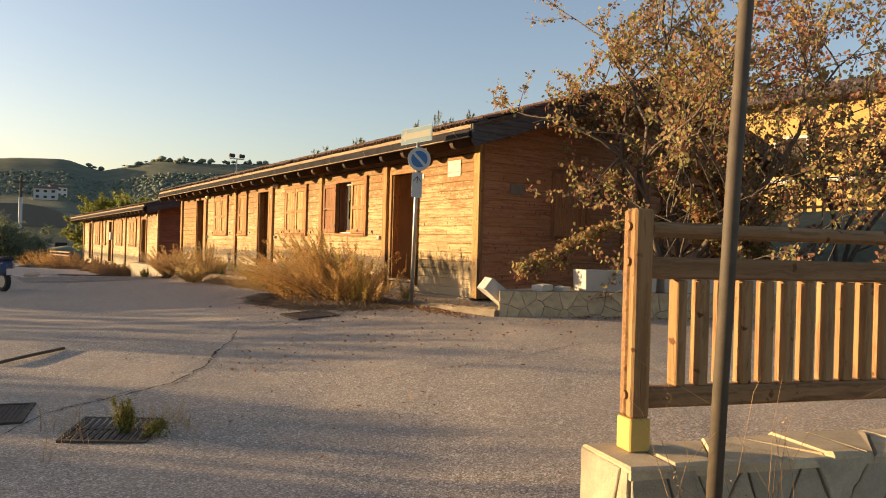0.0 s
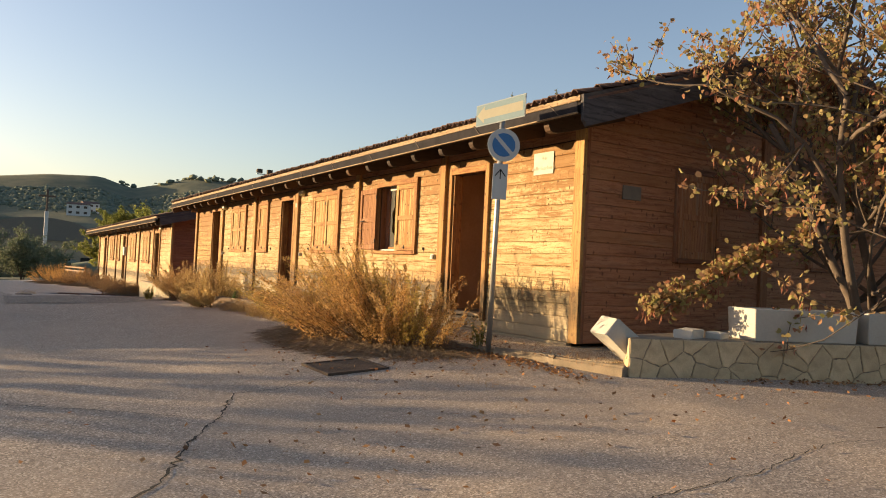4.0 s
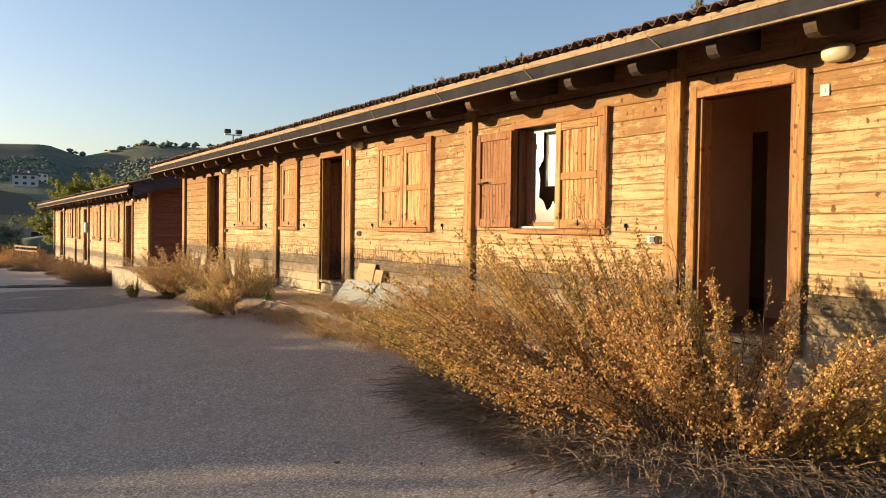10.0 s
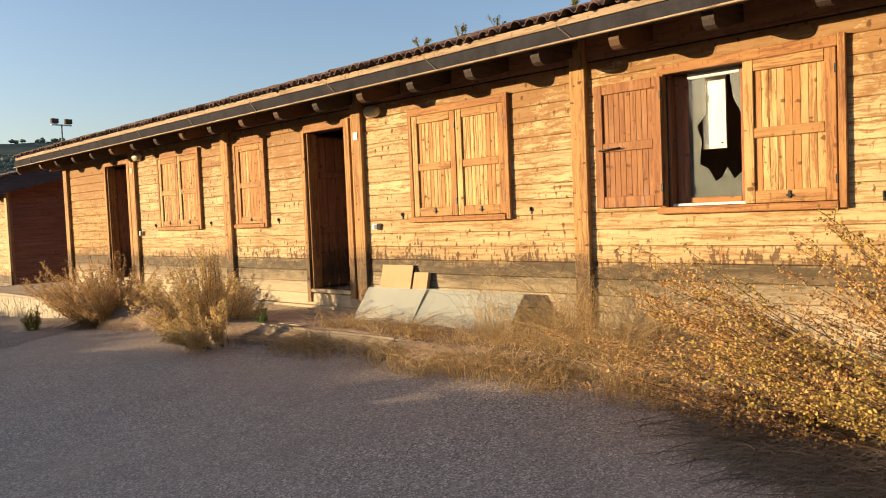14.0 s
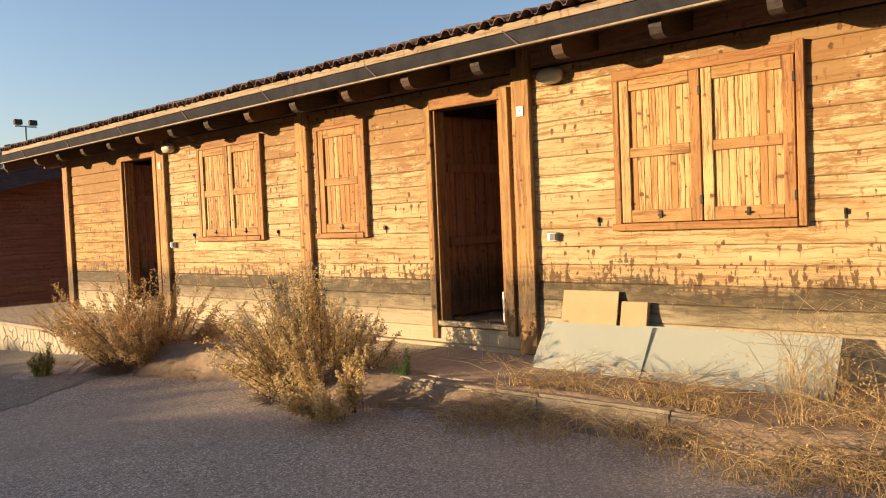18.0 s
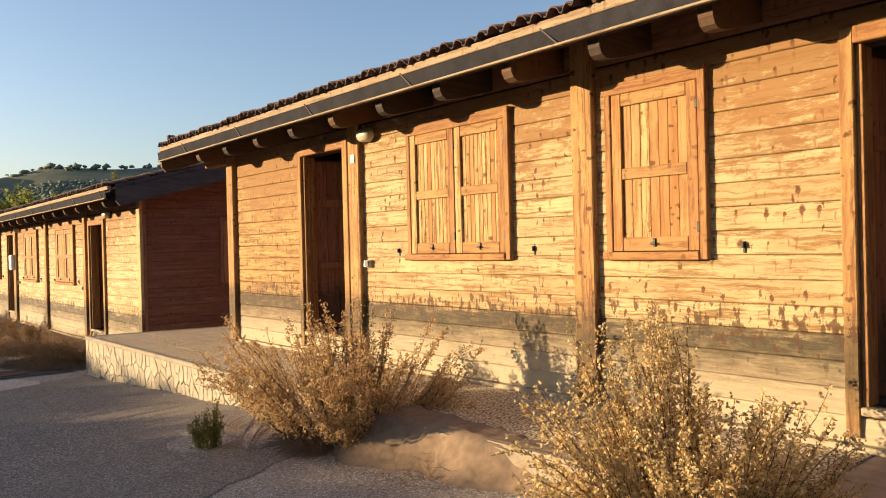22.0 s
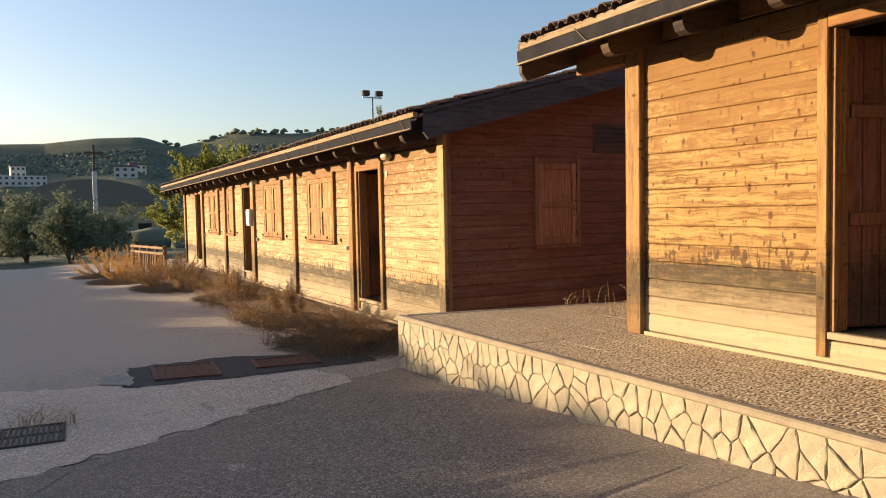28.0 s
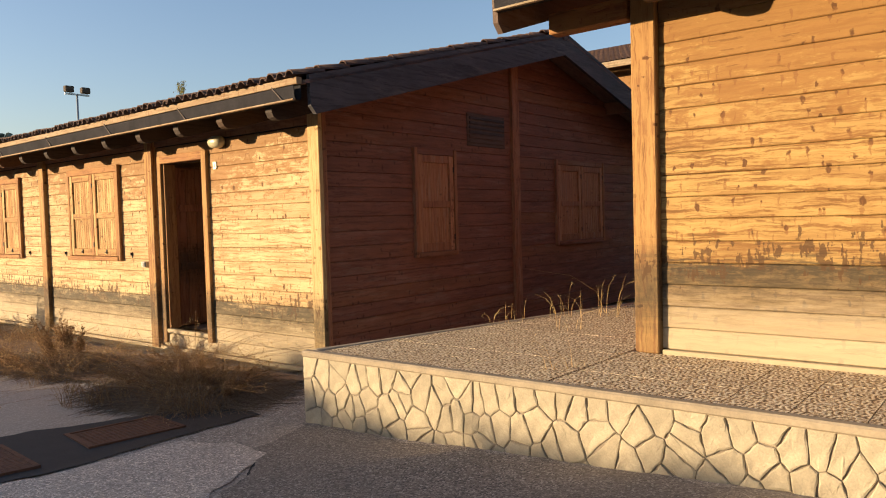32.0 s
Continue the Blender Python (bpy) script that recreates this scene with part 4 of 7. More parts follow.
def row_house(tag, ox, oy, oz, board_m, post_m, near):
    gable_at = (1.68, 2.46) if tag == "a" else (1.46, 2.14)
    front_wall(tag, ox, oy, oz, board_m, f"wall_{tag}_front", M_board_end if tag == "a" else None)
    gable_far = (4.72, 5.44) if tag == "a" else (4.70, 6.14)
    gable_wall(ox, oy + Y0, oz, f"wall_{tag}_gable", -1, "brown stained gable wall of larch boards" if tag == "a" else "dark red-brown stained gable wall of larch boards", [gable_at, gable_far], M_gable_a if tag == "a" else M_gable)
    gable_wall(ox, oy + Y1, oz - 0.15, f"wall_{tag}_far_gable", 1, "dark red-brown gable wall turned away", [])
    w = empty(f"wall_{tag}_back", "plain stained back wall and partitions", "wall", kind="structure", at=(ox, oy, oz))
    bm = boxm((DEPTH - 0.12, Y0 + 0.13, FOOT), (DEPTH, Y1 - 0.13, 2.6))
    add_box(bm, (RIDGE - 0.05, Y0 + 0.14, 0.0), (RIDGE + 0.05, Y1 - 0.14, 2.5))
    for y in (9.69, 15.89):
        add_box(bm, (0.14, y - 0.05, 0.0), (RIDGE - 0.06, y + 0.05, 2.5))
    add_box(bm, (0.14, 6.92, 0.0), (1.74, 6.98, 2.5))
    for ya_, yb_ in ((Y0 + 0.14, 5.75), (6.25, 6.75), (7.6, 9.63)):
        add_box(bm, (1.75, ya_, 0.0), (1.83, yb_, 2.5))
    add_box(bm, (1.75, 9.75, 0.0), (1.83, 15.83, 2.5))
    add_box(bm, (1.75, 15.95, 0.0), (1.83, Y1 - 0.14, 2.5))
    for ya_, yb_ in ((5.75, 6.25), (6.75, 7.6)):
        add_box(bm, (1.75, ya_, 2.02), (1.83, yb_, 2.5))
    part("partition", bm, M_inner, w)
    part("floor", boxm((0.135, Y0 + 0.13, -0.15), (DEPTH - 0.125, Y1 - 0.13, 0.0)), M_inner_floor, w)
    tagged(part(f"ceiling_{tag}", boxm((ox + 0.14, oy + Y0 + 0.13, oz + 2.5), (ox + DEPTH - 0.13, oy + Y1 - 0.13, oz + 2.54)), M_inner), "brown boarded ceiling inside the row", "ceiling", kind="structure")
    posts = empty(f"trim_{tag}", "reddish larch posts and corner boards on the front", "trim", kind="structure", at=(ox, oy, oz))
    for a, b in POSTS:
        part("post", boxm((-0.085, a, FOOT - 0.03), (0.0, b, 2.60), 0.008), post_m, posts)
    part("corner_board", boxm((-0.055, Y0 - 0.045, FOOT), (-0.002, Y0 + 0.125, 2.62), 0.006), M_corner_a if tag == "a" else M_corner_b, posts)
    part("corner_board", boxm((0.0, Y0 - 0.045, FOOT), (0.055, Y0 + 0.0, 2.62), 0.006), M_gable_v, posts)
    part("corner_post", boxm((-0.085, Y1 - 0.155, FOOT - 0.034), (-0.0, Y1 + 0.03, 2.62), 0.008), post_m, posts)
    part("foot_strip", boxm((-0.065, Y0 + 0.13, FOOT - 0.045), (0.03, Y1 - 0.17, FOOT - 0.003), 0.005), board_m, posts)
    for i, (a, b) in enumerate(DOORS):
        door(f"door_{tag}_{i + 1}", ox, oy, oz, a, b, "open doorway in larch trim, dark inside", post_m, 0.0 if tag == "b" else (-1.0, 9.0, 20.0)[i])
    for i, (a, b, n) in enumerate(WINDOWS):
        opened = tag == "a" and i == 0
        text = "window with one shutter folded back and smashed glass" if opened else ("narrow window shut by a single larch shutter" if n == 1 else "window closed by a pair of larch shutters")
        window(f"window_{tag}_{i + 1}", ox, oy, oz, a, b, n, text, opened)
    for i, (a, b) in enumerate((gable_at, gable_far)):
        gw = empty(f"window_{tag}_gable_{i + 1}", "stained shuttered window in the shaded gable", "window", kind="structure", at=(ox, oy + Y0, oz))
        # the leaf is built facing -x and turned to face -y
        wide = b - a > 1.0
        for la, lb in ((a, (a + b) / 2 - 0.004), ((a + b) / 2 + 0.004, b)) if wide else ((a, b),):
            holder = shutter_leaf(-lb, -la, W_LO, W_HI, gw, M_leaf_gable, M_leaf_gable if tag == "a" else M_gable_v, latch=False)
            holder.matrix_basis = Matrix.Rotation(math.pi / 2, 4, "Z")
        part("window_frame", boxm((a - 0.06, -0.06, W_LO - 0.06), (a - 0.005, 0.0, W_HI + 0.08), 0.005), M_gable_v, gw)
        part("window_frame", boxm((b + 0.005, -0.06, W_LO - 0.06), (b + 0.06, 0.0, W_HI + 0.08), 0.005), M_gable_v, gw)
        part("window_sill", boxm((a - 0.003, -0.07, W_LO - 0.06), (b + 0.003, 0.0, W_LO - 0.003), 0.005), M_gable, gw)
        part("window_frame", boxm((a - 0.003, -0.055, W_HI + 0.003), (b + 0.003, 0.0, W_HI + 0.08), 0.005), M_gable, gw)
    roof(f"roof_{tag}", ox, oy, oz, "low pitched roof of weathered clay tiles with black bargeboards", near)


A_AT, B_AT = (0.0, 0.0, 0.0), (-0.07, 22.03, -0.53)
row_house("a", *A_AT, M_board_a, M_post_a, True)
SLOPE, SLOPE_A = SLOPE_B, SLOPE
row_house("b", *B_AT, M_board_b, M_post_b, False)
SLOPE = SLOPE_A
for ox, oy, oz in (A_AT, B_AT):
    for y, z in ((5.08, 2.27), (12.56, 2.22), (18.72, 2.18)):
        bulkhead_lamp(ox, oy + y, oz + z)
    for y, z in ((12.60, 0.83), (18.77, 0.83), (6.80, 0.83)):
        socket_box(ox, oy + y, oz + z)
    for y, x, d in ((12.875, 0.086, "2"), (18.96, 0.086, "3"), (5.2, 0.028, "1")):
        number_plate(ox - x, oy + y, oz + (2.01 if d == "1" else 1.955), d)


# ---- paved strip, kerb and stone facing ----
TOP = -0.235
RNG = np.random.default_rng(11)


def clip(poly, p, n):
    """The part of a polygon on the side of the line through p against n."""
    out = []
    for i, a in enumerate(poly):
        b = poly[(i + 1) % len(poly)]
        da, db = (a - p) @ n, (b - p) @ n
        if da <= 0:
            out.append(a)
        if da * db < 0:
            out.append(a + (b - a) * da / (da - db))
    return out


def crazy_cells(w, h, size, rng, tall=1.45):
    """Irregular upright stones that fill a strip of that width and height."""
    h = h / tall
    nx, ny = max(1, round(w / (size * 0.72))), max(1, round(h / (size * 1.1)))
    seeds = np.array([((i + 0.5 + (0.22 if j % 2 else -0.22) + rng.uniform(-0.48, 0.48)) * w / nx, (j + 0.5 + rng.uniform(-0.48, 0.48)) * h / ny) for i in range(nx) for j in range(ny)])
    cells = []
    for k, s in enumerate(seeds):
        poly = [np.array(c, float) for c in ((0, 0), (w, 0), (w, h), (0, h))]
        near = np.argsort(((seeds - s) ** 2).sum(1))[1:14]
        for o in near:
            d = seeds[o] - s
            poly = clip(poly, (seeds[o] + s) / 2 - d / np.linalg.norm(d) * 0.0022, d / np.linalg.norm(d))
            if len(poly) < 3:
                break
        if len(poly) >= 3:
            cells.append(np.array(poly) * (1, tall))
    return cells


def stone_face(parent, origin, along, out, w, low, top, size, rng, material, name="stone", tall=1.45, proud=1.0):
    """Stones set proud on an upright face from origin along a level direction; low(u) gives the foot's height."""
    along, out = Vector(along).normalized(), Vector(out).normalized()
    h = top - min(low(0), low(w))
    z0 = top - h
    for cell in crazy_cells(w, h, size, rng, tall):
        mid = cell.mean(0)
        t = rng.uniform(0.009, 0.017) * proud
        c = []
        for q, r in zip(cell, np.roll(cell, -1, 0)):
            c.append(q)
            n_mid = int(np.linalg.norm(r - q) / 0.045)
            for k in range(n_mid):
                m2 = q + (r - q) * (k + 1) / (n_mid + 1)
                inside = (mid - m2) / (np.linalg.norm(mid - m2) + 1e-6)
                edge_in = 0.002 < m2[0] < w - 0.002 and 0.002 < m2[1] < h - 0.002
                c.append(m2 + inside * rng.uniform(-0.004, 0.008) * edge_in)
        c = np.array(c)
        c = mid + (c - mid) * (1 - rng.uniform(0.0, 0.014) - rng.uniform(0.0, 0.016, (len(c), 1)))
        ring2 = [mid + (q - mid) * max(0.5, 1 - rng.uniform(0.004, 0.013) / max(0.03, np.linalg.norm(q - mid))) for q in c]
        ring3 = [mid + (q - mid) * rng.uniform(0.40, 0.60) for q in c]
        if z0 + cell[:, 1].max() < low(mid[0]) - 0.02:
            continue
        at = Vector(origin) + along * float(mid[0]) + Vector((0, 0, z0 + float(mid[1])))
        place = lambda q, d: along * float(q[0] - mid[0]) + Vector((0, 0, float(q[1] - mid[1]))) + out * d
        vs = [place(q, -0.01) for q in c] + [place(q, t * rng.uniform(0.5, 0.8)) for q in c] + [place(q, t + rng.normal(0, 0.0008)) for q in ring2] + [place(q, t + rng.normal(0.001, 0.0009)) for q in ring3] + [out * (t + rng.normal(0.001, 0.0009))]
        n = len(c)
        fs = []
        for i in range(n):
            j = (i + 1) % n
            fs += [(i, j, n + j, n + i), (n + i, n + j, 2 * n + j, 2 * n + i), (2 * n + i, 2 * n + j, 3 * n + j, 3 * n + i), (3 * n + i, 3 * n + j, 4 * n)]
        ob = link(name, vs, fs, material, parent)
        ob.location = at


pave = empty("pavement", "raised concrete strip with stamped paving before the timber rows", "pavement", kind="structure")
edge = [(-0.84, 1.80), (-1.22, 3.4), (-1.27, 12.0), (-1.32, 18.6), (-1.33, 24.32), (7.6, 22.30), (7.6, 1.80)]
bm = bmesh.new()
a = [bm.verts.new((x, y, TOP - 0.012)) for x, y in edge]
b = [bm.verts.new((x, y, -1.1)) for x, y in edge]
bm.faces.new(a[::-1])
for i in range(len(edge)):
    bm.faces.new((a[i], a[(i + 1) % len(edge)], b[(i + 1) % len(edge)], b[i]))
bmesh.ops.recalc_face_normals(bm, faces=bm.faces)
part("slab", bm, M_joint, pave)


def paving():
    """Concrete slabs stamped with small fans of concentric arcs."""
    m, t, b = nodes("stamped_paving")
    pos = put(t, "NewGeometry").outputs["Position"]
    bent = put(t, "VectorMath", {0: pos, 1: put(t, "VectorMath", {0: put(t, "TexNoise", {"Vector": pos, "Scale": 9.0, "Detail": 3.0}).outputs["Color"], 1: (0.035, 0.035, 0.0)}, operation="MULTIPLY").outputs[0]}, operation="ADD").outputs[0]
    cell = put(t, "VectorMath", {0: bent, 1: (8.5, 8.5, 0.0)}, operation="MULTIPLY").outputs[0]
    fr = put(t, "VectorMath", {0: cell}, operation="FRACTION").outputs[0]
    off = put(t, "VectorMath", {0: fr, 1: (0.5, 0.0, 0.0)}, operation="SUBTRACT").outputs[0]
    dist = put(t, "VectorMath", {0: off}, operation="LENGTH").outputs["Value"]
    ring = math2(t, "SINE", math2(t, "MULTIPLY", dist, 26.0))
    rough = noise_of(t, bent, 30.0, 4, 0.75)
    h = math2(t, "ADD", math2(t, "MULTIPLY", ring, 0.085), rough)
    fine, big = noise_of(t, pos, 70.0, 3), noise_of(t, pos, 1.4, 5)
    # Crests pale, hollows dark: grazing light on the relief, put into the colour.
    c = ramp(t, h, [(0.39, (0.13, 0.080, 0.042)), (0.46, (0.44, 0.30, 0.165)), (0.52, (0.76, 0.59, 0.37)), (0.60, (0.90, 0.79, 0.58))])
    c = mixc(t, 0.2, c, ramp(t, fine, [(0.40, (0.08, 0.052, 0.036)), (0.60, (0.42, 0.33, 0.23))]))
    c = mixc(t, math2(t, "MULTIPLY", ramp(t, big, [(0.45, (0, 0, 0)), (0.7, (1, 1, 1))]), 0.25), c, (0.27, 0.18, 0.115))
    t.links.new(c, b.inputs["Base Color"])
    b.inputs["Roughness"].default_value = 0.95
    b.inputs["Specular IOR Level"].default_value = 0.2
    bump(t, b, math2(t, "ADD", h, math2(t, "MULTIPLY", fine, 0.2)), 1.0, 0.018)
    return m


M_paving = paving()


def slabs(x0, x1, y0, y1, n, m, parent):
    w, h = (x1 - x0) / n, (y1 - y0) / m
    me = bpy.data.meshes.new("paving_slab")
    bm = boxm((-w / 2 + 0.003, -h / 2 + 0.003, -0.03), (w / 2 - 0.003, h / 2 - 0.003, 0.0))
    bm.to_mesh(me)
    bm.free()
    me.materials.append(M_paving)
    for i in range(n):
        for j in range(m):
            ob = share("paving_slab", me, (x0 + (i + 0.5) * w, y0 + (j + 0.5) * h, TOP + RNG.normal(0, 0.0003)), parent)
            ob.rotation_euler = (RNG.normal(0, 0.0003), RNG.normal(0, 0.0003), 0)


slabs(-1.26, -0.075, 18.62, 22.1, 3, 10, pave)
slabs(-1.19, -0.075, 13.9, 18.6, 3, 14, pave)
# the terrace beyond the first row, its slabs cut along a slanting edge
TE, TN = np.array((-1.33, 24.32)), np.array((0.2206, 0.9754))
for i in range(20):
    for j in range(7):
        x0, y0 = -1.26 + 0.343 * i, 22.11 + 0.343 * j
        cell = [np.array(q) for q in ((x0 + 0.003, y0 + 0.003), (x0 + 0.34, y0 + 0.003), (x0 + 0.34, y0 + 0.34), (x0 + 0.003, y0 + 0.34))]
        cell = clip(cell, TE - TN * 0.09, TN)
        n = len(cell)
        if n < 3 or max(q[1] for q in cell) - y0 < 0.05:
            continue
        z = TOP + RNG.normal(0, 0.0004)
        vs = [(*(q - (x0, y0)), -0.03) for q in cell] + [(*(q - (x0, y0)), 0.0) for q in cell]
        ob = link("paving_slab", vs, [tuple(range(n, 2 * n))] + [(k, (k + 1) % n, n + (k + 1) % n, n + k) for k in range(n)], M_paving, pave)
        ob.location = (x0, y0, z)
part("paving", boxm((-1.17, 3.0, TOP - 0.03), (-0.07, 7.98, TOP - 0.002), 0.004), M_paving, pave)
part("paving", boxm((-1.17, 8.0, TOP - 0.03), (-0.07, 13.88, TOP - 0.002), 0.004), M_dusty, pave, "paving under dry dust")
part("paving", boxm((-0.86, 2.1, TOP - 0.03), (3.0, 2.98, TOP - 0.002), 0.004), M_paving, pave)
kerb = empty("kerb", "low weathered concrete kerb along the yard", "kerb", kind="structure")
pts = edge[:4]
for i in range(3):
    (xa, ya), (xb, yb) = pts[i], pts[i + 1]
    n = max(2, round(math.dist(pts[i], pts[i + 1]) / 1.0))
    for k in range(n):
        p, q = [Vector((xa + (xb - xa) * u, ya + (yb - ya) * u, 0)) for u in (k / n + 0.0006, (k + 1) / n - 0.0006)]
        d = (q - p).normalized()
        s = Vector((-d.y, d.x, 0)) * 0.07
        bm = bmesh.new()
        lo, hi = min(gz(p.x, p.y), gz(q.x, q.y)) - 0.08, TOP + RNG.normal(0, 0.004)
        c = [(p - s * 0.3, lo), (q - s * 0.3, lo), (q + s, lo), (p + s, lo)]
        vb = [bm.verts.new((v.x, v.y, z)) for v, z in c]
        vt = [bm.verts.new((v.x, v.y, hi + 0.004)) for v, z in c]
        bm.faces.new(vb[::-1])
        bm.faces.new(vt)
        for j in range(4):
            bm.faces.new((vb[j], vb[(j + 1) % 4], vt[(j + 1) % 4], vt[j]))
        bmesh.ops.recalc_face_normals(bm, faces=bm.faces)
        bmesh.ops.bevel(bm, geom=[e for e in bm.edges if e.calc_length() > 0.3 and abs(e.verts[0].co.z - e.verts[1].co.z) < 0.1], offset=0.022, segments=2, affect="EDGES")
        part("kerb_stone", bm, M_kerb, kerb)
retain = empty("terrace_wall", "low retaining wall faced with cream crazy-paved limestone", "wall", kind="structure")
foot = lambda u: gz(-1.34, 18.6 + u) - 0.03
stone_face(retain, (-1.325, 18.6, 0), (0, 1, 0), (-1, 0, 0), 5.72, foot, TOP - 0.045, 0.165, RNG, M_stone, tall=1.25, proud=1.0)
stone_face(retain, (-1.33, 24.325, 0), (0.9754, -0.2206, 0), (0.2206, 0.9754, 0), 6.0, lambda u: -0.9, TOP - 0.045, 0.165, RNG, M_stone, tall=1.25, proud=1.0)
part("coping", boxm((-1.345, 18.6, TOP - 0.05), (-1.265, 24.34, TOP + 0.004), 0.012), M_conc, retain)
back_coping = part("coping", boxm((0.0, -0.088, -0.05), (7.0, -0.004, 0.006), 0.012), M_conc, retain)
back_coping.matrix_basis = Matrix.Translation((-1.262, 24.307, TOP)) @ Matrix.Rotation(math.atan2(-0.2206, 0.9754), 4, "Z")

# ---- planter with its troughs ----
planter = empty("planter_wall", "low planter wall faced with flat limestone pieces", "planter", kind="structure")
PD = Vector((1, -0.40, 0)).normalized()
PN = Vector((-0.40, -1, 0)).normalized()
bm = bmesh.new()
pa = Vector((-0.82, 1.78, 0))
pb = pa + PD * 9.0
quad = [pa, pb, pb - PN * 2.0, Vector((1.6, 2.5, 0)), Vector((-0.55, 2.1, 0))]
lo = [bm.verts.new((q.x, q.y, -0.7)) for q in quad]
hi = [bm.verts.new((q.x, q.y, 0.045)) for q in quad]
bm.faces.new(lo[::-1])
bm.faces.new(hi)
for i in range(5):
    bm.faces.new((lo[i], lo[(i + 1) % 5], hi[(i + 1) % 5], hi[i]))
bmesh.ops.recalc_face_normals(bm, faces=bm.faces)
part("planter_core", bm, M_joint, planter)
stone_face(planter, tuple(pa), tuple(PD), tuple(PN), 8.9, lambda u: gz(pa.x + PD.x * u, pa.y + PD.y * u) - 0.04, 0.04, 0.25, RNG, M_stone_warm, tall=1.0, proud=0.8)
stone_face(planter, (-0.56, 2.1, 0), (-0.63, -0.78, 0), (-0.78, 0.63, 0), 0.41, lambda u: -0.33, 0.04, 0.19, RNG, M_stone_warm, tall=1.05, proud=0.8)


def trough(x, y, turn, length=1.16):
    t = empty("concrete_trough", "long white concrete flower trough on the planter wall", "planter", "concrete troughs", at=(x, y, 0.047))
    t.rotation_euler = (0, 0, turn)
    bm = bmesh.new()
    outer, inner, h = (length / 2, 0.24), (length / 2 - 0.05, 0.19), 0.33
    rings = []
    for (a, b), z in ((outer, 0.0), ((outer[0] + 0.015, outer[1] + 0.015), h), (inner, h), (inner, h - 0.07)):
        rings.append([bm.verts.new((sx * a, sy * b, z)) for sx, sy in ((-1, -1), (1, -1), (1, 1), (-1, 1))])
    for r0, r1 in zip(rings, rings[1:]):
        for i in range(4):
            bm.faces.new((r0[i], r0[(i + 1) % 4], r1[(i + 1) % 4], r1[i]))
    bm.faces.new(rings[0][::-1])
    bmesh.ops.bevel(bm, geom=[e for e in bm.edges if len(e.link_faces) == 2], offset=0.008, segments=1, affect="EDGES")
    part("trough_body", bm, M_box, t)
    part("soil", boxm((-inner[0], -inner[1], h - 0.09), (inner[0], inner[1], h - 0.068)), M_joint, t)
    return t


for k in range(5):
    c = pa + PD * (1.94 + 1.31 * k) - PN * 0.27
    trough(c.x, c.y, math.atan2(PD.y, PD.x))


def block(name, x, y, z, sx, sy, sz, turn, label, seed):
    rng = np.random.default_rng(seed)
    ob = empty(name, label, "rubble", "loose blocks", at=(x, y, z))
    bm = bmesh.new()
    bmesh.ops.create_cube(bm, size=1.0, matrix=turn @ Matrix.Diagonal((sx, sy, sz, 1)))
    bmesh.ops.bevel(bm, geom=list(bm.edges), offset=0.012, segments=1, affect="EDGES")
    for v in bm.verts:
        v.co += Vector(rng.normal(0, 0.006, 3))
    part("block_body", bm, M_box, ob)
    return ob


tip = Matrix.Rotation(radians(-20), 4, "Z") @ Matrix.Rotation(radians(38), 4, "Y")
block("stone_block", -0.66, 2.08, 0.0, 0.46, 0.40, 0.22, tip, "white concrete block tipped on its edge", 3)
flat = Matrix.Rotation(0.3, 4, "Z")
block("stone_block", -0.05, 1.72, 0.09, 0.30, 0.2, 0.10, flat, "small broken white concrete block", 4)
block("stone_block", 0.28, 1.62, 0.08, 0.22, 0.17, 0.08, flat, "small broken white concrete block", 5)


# ---- road sign ----
def disc(r, x, n=48):
    bm = bmesh.new()
    bmesh.ops.create_cone(bm, cap_ends=True, segments=n, radius1=r, radius2=r, depth=0.006, matrix=Matrix.Translation((0, x, 0)) @ Matrix.Rotation(math.pi / 2, 4, "X"))
    return bm


sign = empty("road_sign", "parking ban sign on a leaning galvanised pole by the kerb", "road sign", at=(-1.31, 3.45, gz(-1.31, 3.45)))
sign.rotation_euler = (0, radians(1.0), radians(-22))
zc = 2.38
tube("pole", [(0, 0, -0.05), (0, 0, zc + 0.50)], [0.030, 0.030], M_steel, sign, "galvanised steel pole", 14)
d0 = part("sign_disc", disc(0.188, -0.045), M_signwhite, sign, "round grey rim")
part("blue_field", disc(0.134, -0.0505), M_signblue, d0)
bar = Matrix.Rotation(radians(45), 4, "Y")
part("diagonal_bar", add_box(bmesh.new(), (-0.138, -0.056, -0.022), (0.138, -0.054, 0.022), 0, bar), M_signwhite, d0)
d0.location = (0.02, 0, zc)
pl = part("arrow_plate", boxm((-0.085, -0.045, zc - 0.62), (0.085, -0.040, zc - 0.215), 0.001), M_signwhite, sign)
zs = zc - 0.30
part("arrow_stem", boxm((-0.006, -0.048, zs - 0.09), (0.006, -0.0455, zs + 0.02)), M_black, pl)
for s in (-1, 1):
    bm = add_box(bmesh.new(), (-0.006, -0.048, -0.05), (0.006, -0.0455, 0.05), 0, Matrix.Rotation(s * radians(38), 4, "Y"))
    bmesh.ops.translate(bm, verts=bm.verts, vec=(-s * 0.030, 0, zs - 0.018))
    part("arrow_head", bm, M_black, pl)
ar = part("direction_plate", boxm((-0.47, -0.008, -0.128), (0.47, 0.0, 0.128), 0.001), M_signrim, sign, "pale blue direction plate with a white arrow")
part("blue_ground", boxm((-0.458, -0.011, -0.116), (0.458, -0.009, 0.116)), M_signcyan, ar)
bm = bmesh.new()
pts = [(-0.445, 0.0), (-0.30, 0.100), (-0.30, 0.052), (0.43, 0.052), (0.43, -0.052), (-0.30, -0.052), (-0.30, -0.100)]
